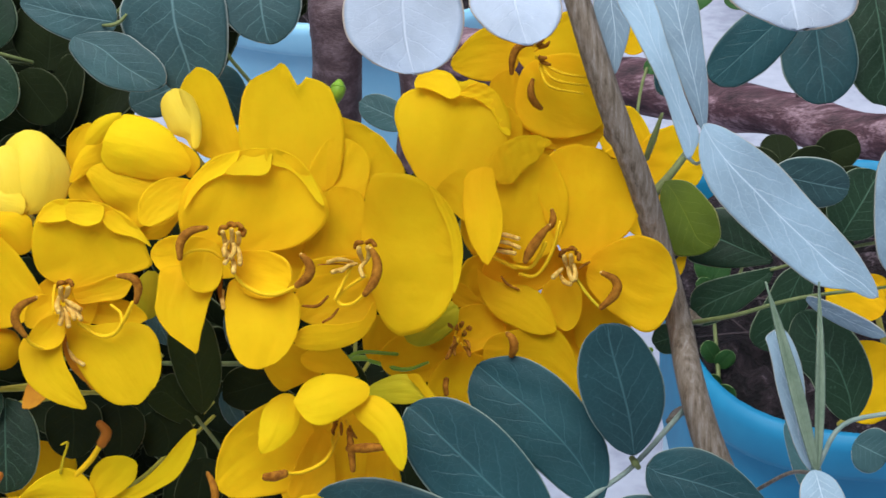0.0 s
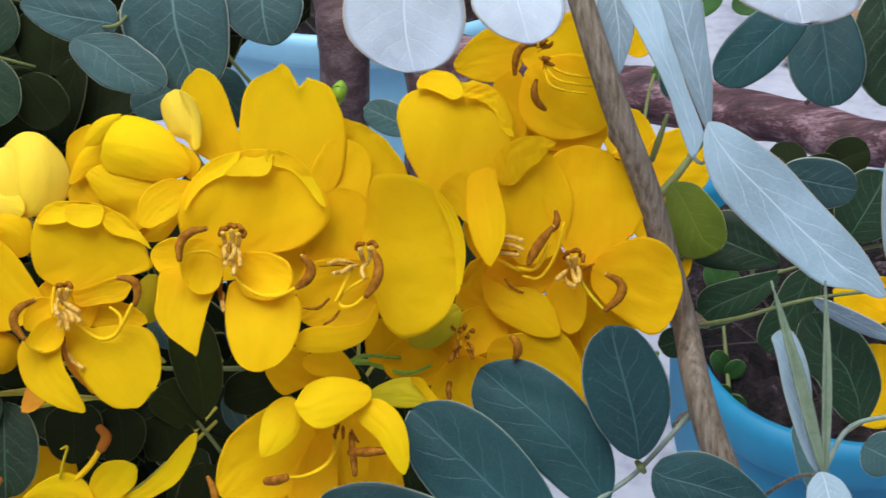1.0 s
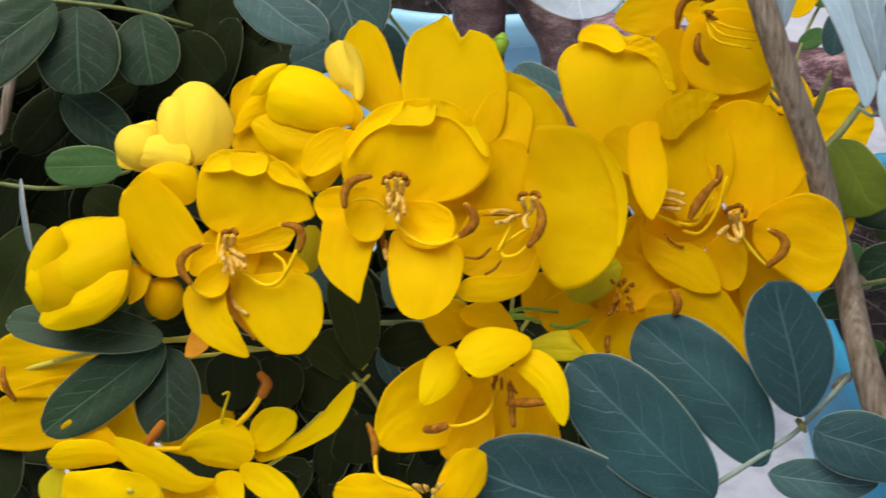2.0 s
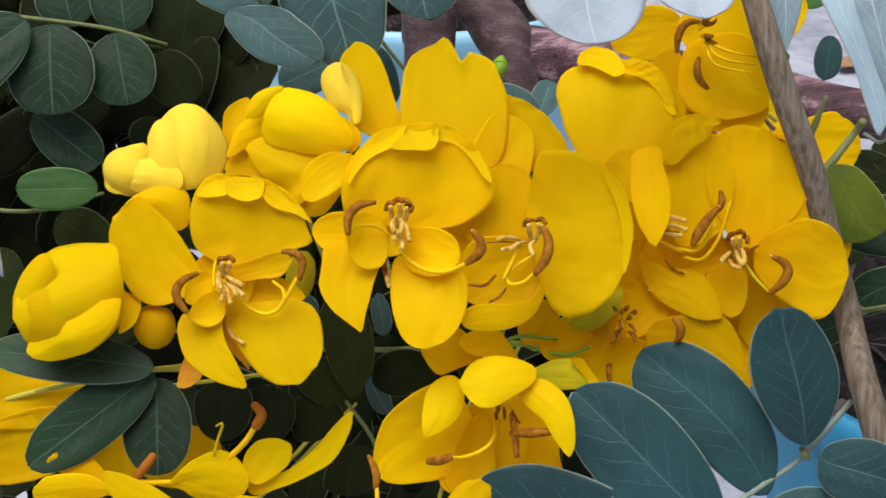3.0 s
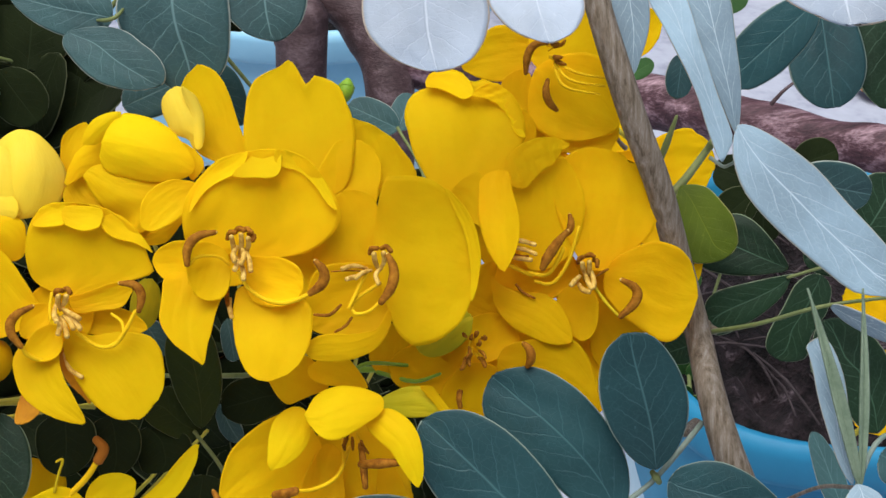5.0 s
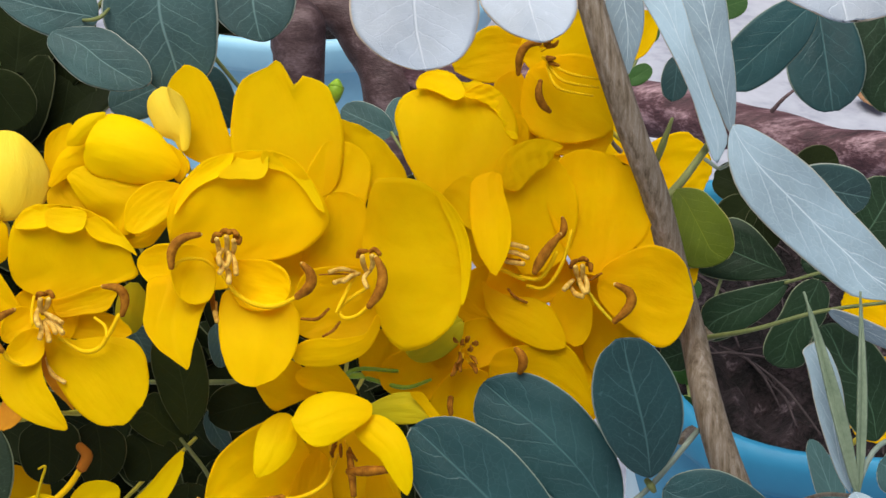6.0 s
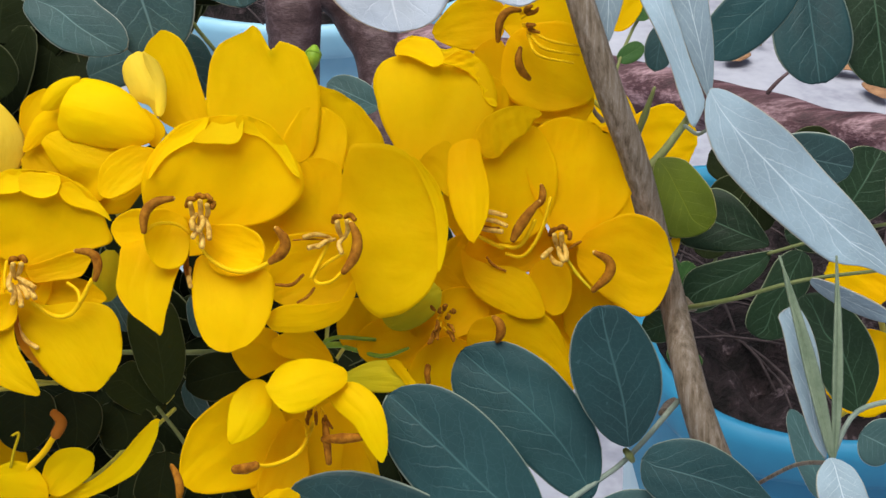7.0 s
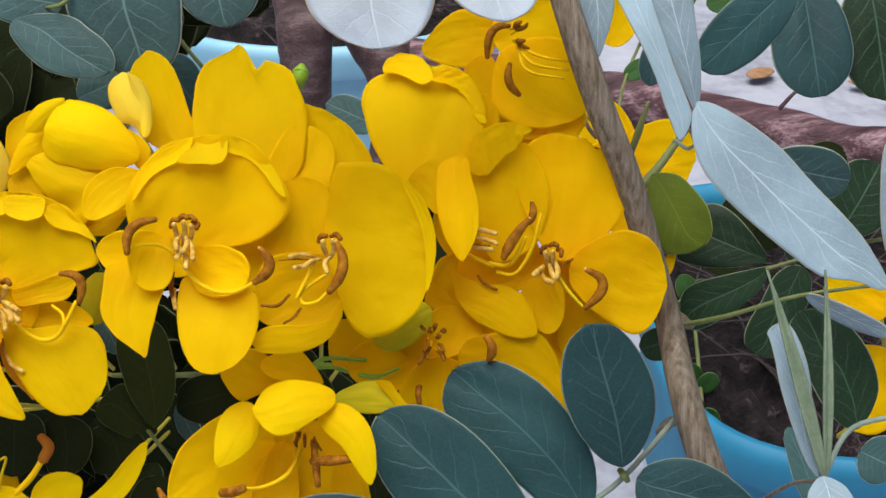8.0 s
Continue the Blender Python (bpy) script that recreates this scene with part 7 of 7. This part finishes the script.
rod(spray_top_right, "rachis", STALK, [0.36, 0.36, 0.36], (60.4, 312.0, 55.8), (74.5, 306.5, 51.2), (103.4, 306.8, 53.3))

spray_top_right_pale = thing("leaf_spray", (44.8, 195.3, 40.8), "whitish leaflet at the top of the shrub", "leaf", "leaves of the shrub")
leaflet(spray_top_right_pale, (44.6, 200.0, 41.4), (43.8, 195.0, 29.6), sides=((-0.0, 1.7, 3.8, 6.0, 7.7, 8.3, 8.4, 7.7, 5.8, 3.4, 0.2), (0.0, 2.2, 4.5, 6.8, 8.3, 8.9, 9.0, 7.6, 5.1, 2.5, -0.2)), material=LEAF_WHITE)
rod(spray_top_right_pale, "rachis", STALK_PALE, [0.37, 0.37, 0.37], (34.2, 195.3, 44.3), (45.2, 195.3, 43.0), (56.7, 197.0, 43.9))

spray_middle_right = thing("leaf_spray", (63.9, 271.2, -4.5), "dark green compound leaf behind the pale leaf", "leaf", "leaves of the shrub")
leaflet(spray_middle_right, (59.8, 274.0, -3.5), (46.9, 276.0, 3.5), sides=((-0.3, 0.5, 1.3, 2.5, 3.9, 5.1, 6.0, 6.5, 6.4, 4.4, 0.7), (0.3, 1.0, 1.7, 2.6, 3.5, 4.4, 4.9, 4.8, 3.8, 1.8, -0.7)), material=LEAF_GREEN)
leaflet(spray_middle_right, (60.3, 272.0, -4.2), (45.1, 274.1, -12.2), sides=((-0.0, 0.2, 1.3, 2.5, 3.2, 3.7, 3.9, 4.0, 3.7, 3.1, 2.0), (0.0, 0.3, 0.7, 1.3, 2.0, 2.7, 3.3, 3.4, 2.4, -0.2, -2.0)), material=LEAF_GREEN)
leaflet(spray_middle_right, (64.4, 271.0, -4.0), (57.9, 272.0, -18.9), sides=((0.5, 2.0, 3.2, 3.8, 4.1, 3.6, 3.3, 4.2, 3.8, 1.8, -0.6), (-0.5, 0.9, 2.1, 3.0, 3.2, 3.3, 3.7, 3.7, 3.3, 2.5, 0.6)), material=LEAF_GREEN)
leaflet(spray_middle_right, (63.2, 275.3, -1.7), (74.9, 274.6, 1.3), 8.6, LEAF_GREEN)
leaflet(spray_middle_right, (70.9, 268.9, 1.3), (77.5, 268.6, 12.7), 11.5, LEAF_GREEN)
leaflet(spray_middle_right, (56.0, 258.0, 12.3), (69.4, 259.1, 9.6), 8.8, LEAF_BLUE, roll=20)
leaflet(spray_middle_right, (45.2, 278.3, -16.4), (39.4, 278.7, -18.4), 5.7, LEAF_GREEN)
rod(spray_middle_right, "rachis", STALK, [0.30, 0.30, 0.30, 0.36], (59.2, 271.5, -4.7), (64.9, 271.2, -3.0), (74.2, 272.6, -0.6), (87.3, 275.8, 1.3))

# Mostly added: dark leaflets that stand in for the branch's deep shade.
spray_shaded = thing("leaf_spray", (113.1, 486.8, 15.4), "blackish leaflets filling the deep shade below the thick branch", "leaf", "leaves of the shrub")
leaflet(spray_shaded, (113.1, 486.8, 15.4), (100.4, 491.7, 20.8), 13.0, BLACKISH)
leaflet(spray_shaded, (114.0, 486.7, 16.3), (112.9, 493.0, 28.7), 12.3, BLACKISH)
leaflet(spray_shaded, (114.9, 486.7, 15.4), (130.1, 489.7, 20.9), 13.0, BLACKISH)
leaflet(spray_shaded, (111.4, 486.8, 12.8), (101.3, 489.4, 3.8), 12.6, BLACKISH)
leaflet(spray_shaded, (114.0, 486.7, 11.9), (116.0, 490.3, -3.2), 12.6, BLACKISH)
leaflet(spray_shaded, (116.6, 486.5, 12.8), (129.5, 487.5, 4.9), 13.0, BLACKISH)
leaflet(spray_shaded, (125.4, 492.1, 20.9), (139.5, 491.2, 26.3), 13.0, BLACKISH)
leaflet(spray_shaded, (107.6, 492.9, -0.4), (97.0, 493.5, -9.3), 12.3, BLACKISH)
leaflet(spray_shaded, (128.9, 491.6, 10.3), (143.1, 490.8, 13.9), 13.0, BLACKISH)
rod(spray_shaded, "rachis", STALK, [0.53, 0.53, 0.53, 0.53], (143.1, 490.8, 15.7), (114.5, 488.7, 14.6), (105.9, 493.0, -4.0), (100.7, 501.0, -25.8))

olive_leaf = thing("leaf", (41.0, 286.9, 3.1), "small round olive-green leaf behind the stem", "leaf")
leaflet(olive_leaf, (39.0, 268.2, 10.4), (47.7, 266.4, -0.6), sides=((0.8, 1.8, 3.1, 4.2, 4.5, 4.6, 4.5, 3.8, 2.9, 1.8, 0.1), (-0.8, 0.2, 1.4, 2.7, 3.8, 4.8, 5.7, 5.8, 4.0, 1.9, -0.1)), material=LEAF_OLIVE)
rod(olive_leaf, "petiole", STALK, [0.61, 0.61], (40.4, 289.0, 7.2), (37.0, 277.2, 9.0))

spray_lower_right = thing("leaf_spray", (52.3, 214.5, -30.5), "narrow folded young grey-green leaflets on a stalk", "leaf", "leaves of the shrub")
leaflet(spray_lower_right, (50.8, 211.4, -29.8), (45.0, 213.2, -10.7), sides=((0.2, 0.5, 1.0, 1.3, 1.4, 1.4, 1.2, 0.8, 0.6, 0.5, -1.4), (-0.2, 0.1, 0.4, 0.6, 1.2, 2.2, 2.8, 3.0, 2.8, 2.3, 1.4)), material=LEAF_PALE, crease=0.1)
leaflet(spray_lower_right, (62.8, 248.0, -42.8), (56.7, 249.0, -28.4), sides=((-0.2, 0.5, 1.4, 2.1, 2.3, 2.4, 2.1, 1.7, 1.3, 0.7, -0.2), (0.2, 0.7, 1.1, 1.4, 1.8, 2.1, 2.1, 1.8, 1.4, 0.9, 0.2)), material=LEAF_BLUE)
leaflet(spray_lower_right, (68.2, 252.0, -29.0), (60.2, 253.0, -10.6), sides=((-0.3, 0.9, 2.1, 2.9, 3.5, 3.8, 5.8, 4.8, 3.4, 2.0, 0.2), (0.3, 1.7, 3.6, 5.5, 6.4, 6.6, 6.2, 5.2, 3.7, 1.9, -0.2)), material=LEAF_GREEN)
leaflet(spray_lower_right, (50.5, 208.7, -29.5), (51.2, 206.1, -36.4), sides=((-0.2, 0.7, 1.6, 2.5, 3.0, 3.4, 3.6, 3.8, 3.4, 2.2, 0.8), (0.2, 0.8, 1.4, 2.1, 2.5, 2.7, 2.7, 2.4, 1.5, 0.5, -0.8)), material=LEAF_PALE)
leaflet(spray_lower_right, (51.2, 210.4, -29.9), (44.0, 210.4, -3.6), 1.8, STALK_GREY, mid=0.4, blunt=1.7, point=1.2, crease=0.8)
leaflet(spray_lower_right, (51.4, 210.4, -29.9), (51.3, 209.9, -3.6), 1.3, STALK_GREY, mid=0.4, blunt=1.7, point=1.2, crease=0.8)
leaflet(spray_lower_right, (67.7, 248.5, -31.9), (73.0, 248.1, -34.5), 7.7, LEAF_BLUE)
leaflet(spray_lower_right, (59.8, 249.4, -8.2), (70.8, 242.6, -13.9), 3.4, LEAF_PALE, roll=40)
rod(spray_lower_right, "stalk", STALK, [0.48, 0.37, 0.32, 0.27], (43.4, 262.4, -13.4), (49.0, 252.1, -11.2), (59.0, 249.5, -8.2), (74.7, 248.4, -6.2))
rod(spray_lower_right, "rachis", STALK_PALE, [0.37, 0.37, 0.37], (52.3, 214.5, -30.5), (57.5, 219.5, -24.8), (66.0, 220.7, -23.0))
rod(spray_lower_right, "rachis", TWIG, [0.3, 0.32, 0.36], (52.5, 215.0, -31.0), (54.3, 238.0, -35.1), (54.4, 262.0, -42.5))

spray_behind = thing("leaf_spray", (-5.4, 350.5, 25.7), "blue-green leaflets seen behind the yellow petals", "leaf", "leaves of the shrub")
leaflet(spray_behind, (-5.2, 350.5, 24.9), (-16.2, 351.3, 30.0), 7.6, LEAF_BLUE)
leaflet(spray_behind, (-5.4, 350.5, 24.5), (-2.1, 354.4, 32.8), 6.4, LEAF_BLUE)
rod(spray_behind, "rachis", STALK, [0.37, 0.37, 0.37], (-5.4, 350.5, 25.1), (-0.4, 340.0, 14.9), (0.9, 309.6, 0.9))

spray_fresh = thing("leaf_spray", (64.7, 430.4, 47.6), "fresh green leaflets in the distance beside the stem", "leaf", "leaves of the shrub")
leaflet(spray_fresh, (60.9, 430.6, 43.8), (67.8, 430.2, 47.9), 5.2, LEAF_FRESH)
leaflet(spray_fresh, (69.3, 430.2, 55.3), (62.9, 430.7, 61.5), 6.8, LEAF_FRESH)
leaflet(spray_fresh, (70.8, 430.2, 61.5), (80.0, 429.7, 67.6), 7.7, LEAF_FRESH)
leaflet(spray_fresh, (83.1, 429.4, 63.0), (93.8, 428.7, 66.4), 7.7, LEAF_FRESH)
rod(spray_fresh, "rachis", STALK, [0.46, 0.46, 0.46, 0.46], (93.3, 438.9, 72.3), (73.6, 436.0, 63.9), (61.6, 430.5, 44.6), (55.0, 410.6, 23.6))

tub_plant = thing("flowering_plant", (-13.6, 917.6, 104.6), "small green plant with a yellow flower in the far tub", "plant")
leaflet(tub_plant, (-13.6, 917.6, 101.3), (-25.1, 918.6, 116.1), 13.2, LEAF_FRESH)
leaflet(tub_plant, (-11.9, 917.4, 101.3), (-3.7, 917.2, 117.8), 12.5, LEAF_FRESH)
leaflet(tub_plant, (-16.9, 921.7, 98.4), (-30.0, 918.7, 104.6), 13.2, LEAF_FRESH)
leaflet(tub_plant, (-10.3, 921.3, 98.5), (4.5, 916.5, 107.9), 14.5, LEAF_FRESH)
leaflet(tub_plant, (-12.9, 923.6, 103.6), (-12.9, 925.9, 122.1), 13.2, LEAF_FRESH)
petal(tub_plant, (-15.6, 911.8, 108.5), (-18.2, 910.0, 112.8), 8.6, mid=0.6)
petal(tub_plant, (-14.9, 911.7, 108.5), (-10.4, 909.5, 111.5), 8.6, mid=0.6)
rod(tub_plant, "stalk", STALK, [0.99, 0.99, 0.66], (-12.8, 927.1, 72.5), (-13.6, 919.5, 94.9), (-15.6, 912.8, 108.6))

main_stem = thing("stem", (37.6, 273.2, 8.4), "grey-brown woody flowering stem, upright and slightly bent", "stem")
rod(main_stem, "stem", TWIG, [2.14, 2.14, 2.24, 2.24, 2.20, 2.18, 2.18, 2.33, 2.50, 2.67, 3.00, 3.10, 3.40, 3.60], (21.0, 254.0, 46.2), (23.4, 254.0, 38.1), (26.3, 254.0, 29.0), (29.6, 255.0, 20.0), (33.8, 257.0, 10.0), (37.8, 260.0, -2.2), (40.9, 260.0, -13.5), (41.8, 256.0, -21.5), (44.0, 254.0, -30.6), (47.2, 254.0, -38.9), (51.0, 256.0, -47.7), (56.3, 260.0, -59.1), (81.3, 350.0, -209.1), (106.3, 445.0, -409.1), sides=14)
rod(main_stem, "side_twig", STALK, [0.96, 0.72, 0.62, 0.72], (37.2, 271.2, 7.9), (41.0, 271.0, 12.2), (44.5, 270.9, 16.9), (45.4, 268.8, 18.7))
rod(main_stem, "side_twig", STALK, [0.57, 0.67, 0.29], (37.4, 275.3, 15.2), (38.3, 273.3, 18.5), (39.6, 271.3, 23.1))
rod(main_stem, "knob", TWIG, [0.96, 0.77, 0.57], (43.9, 274.2, -30.2), (42.0, 270.3, -30.3), (40.2, 266.4, -31.0))
rod(main_stem, "knob", TWIG, [1.25, 0.96, 0.67], (45.1, 274.4, -12.8), (45.8, 272.3, -13.6), (46.4, 270.2, -13.8))
rod(main_stem, "side_twig", TWIG, [0.48, 0.38, 0.29], (31.8, 276.7, 17.7), (30.3, 275.8, 19.1), (29.6, 275.9, 21.0))
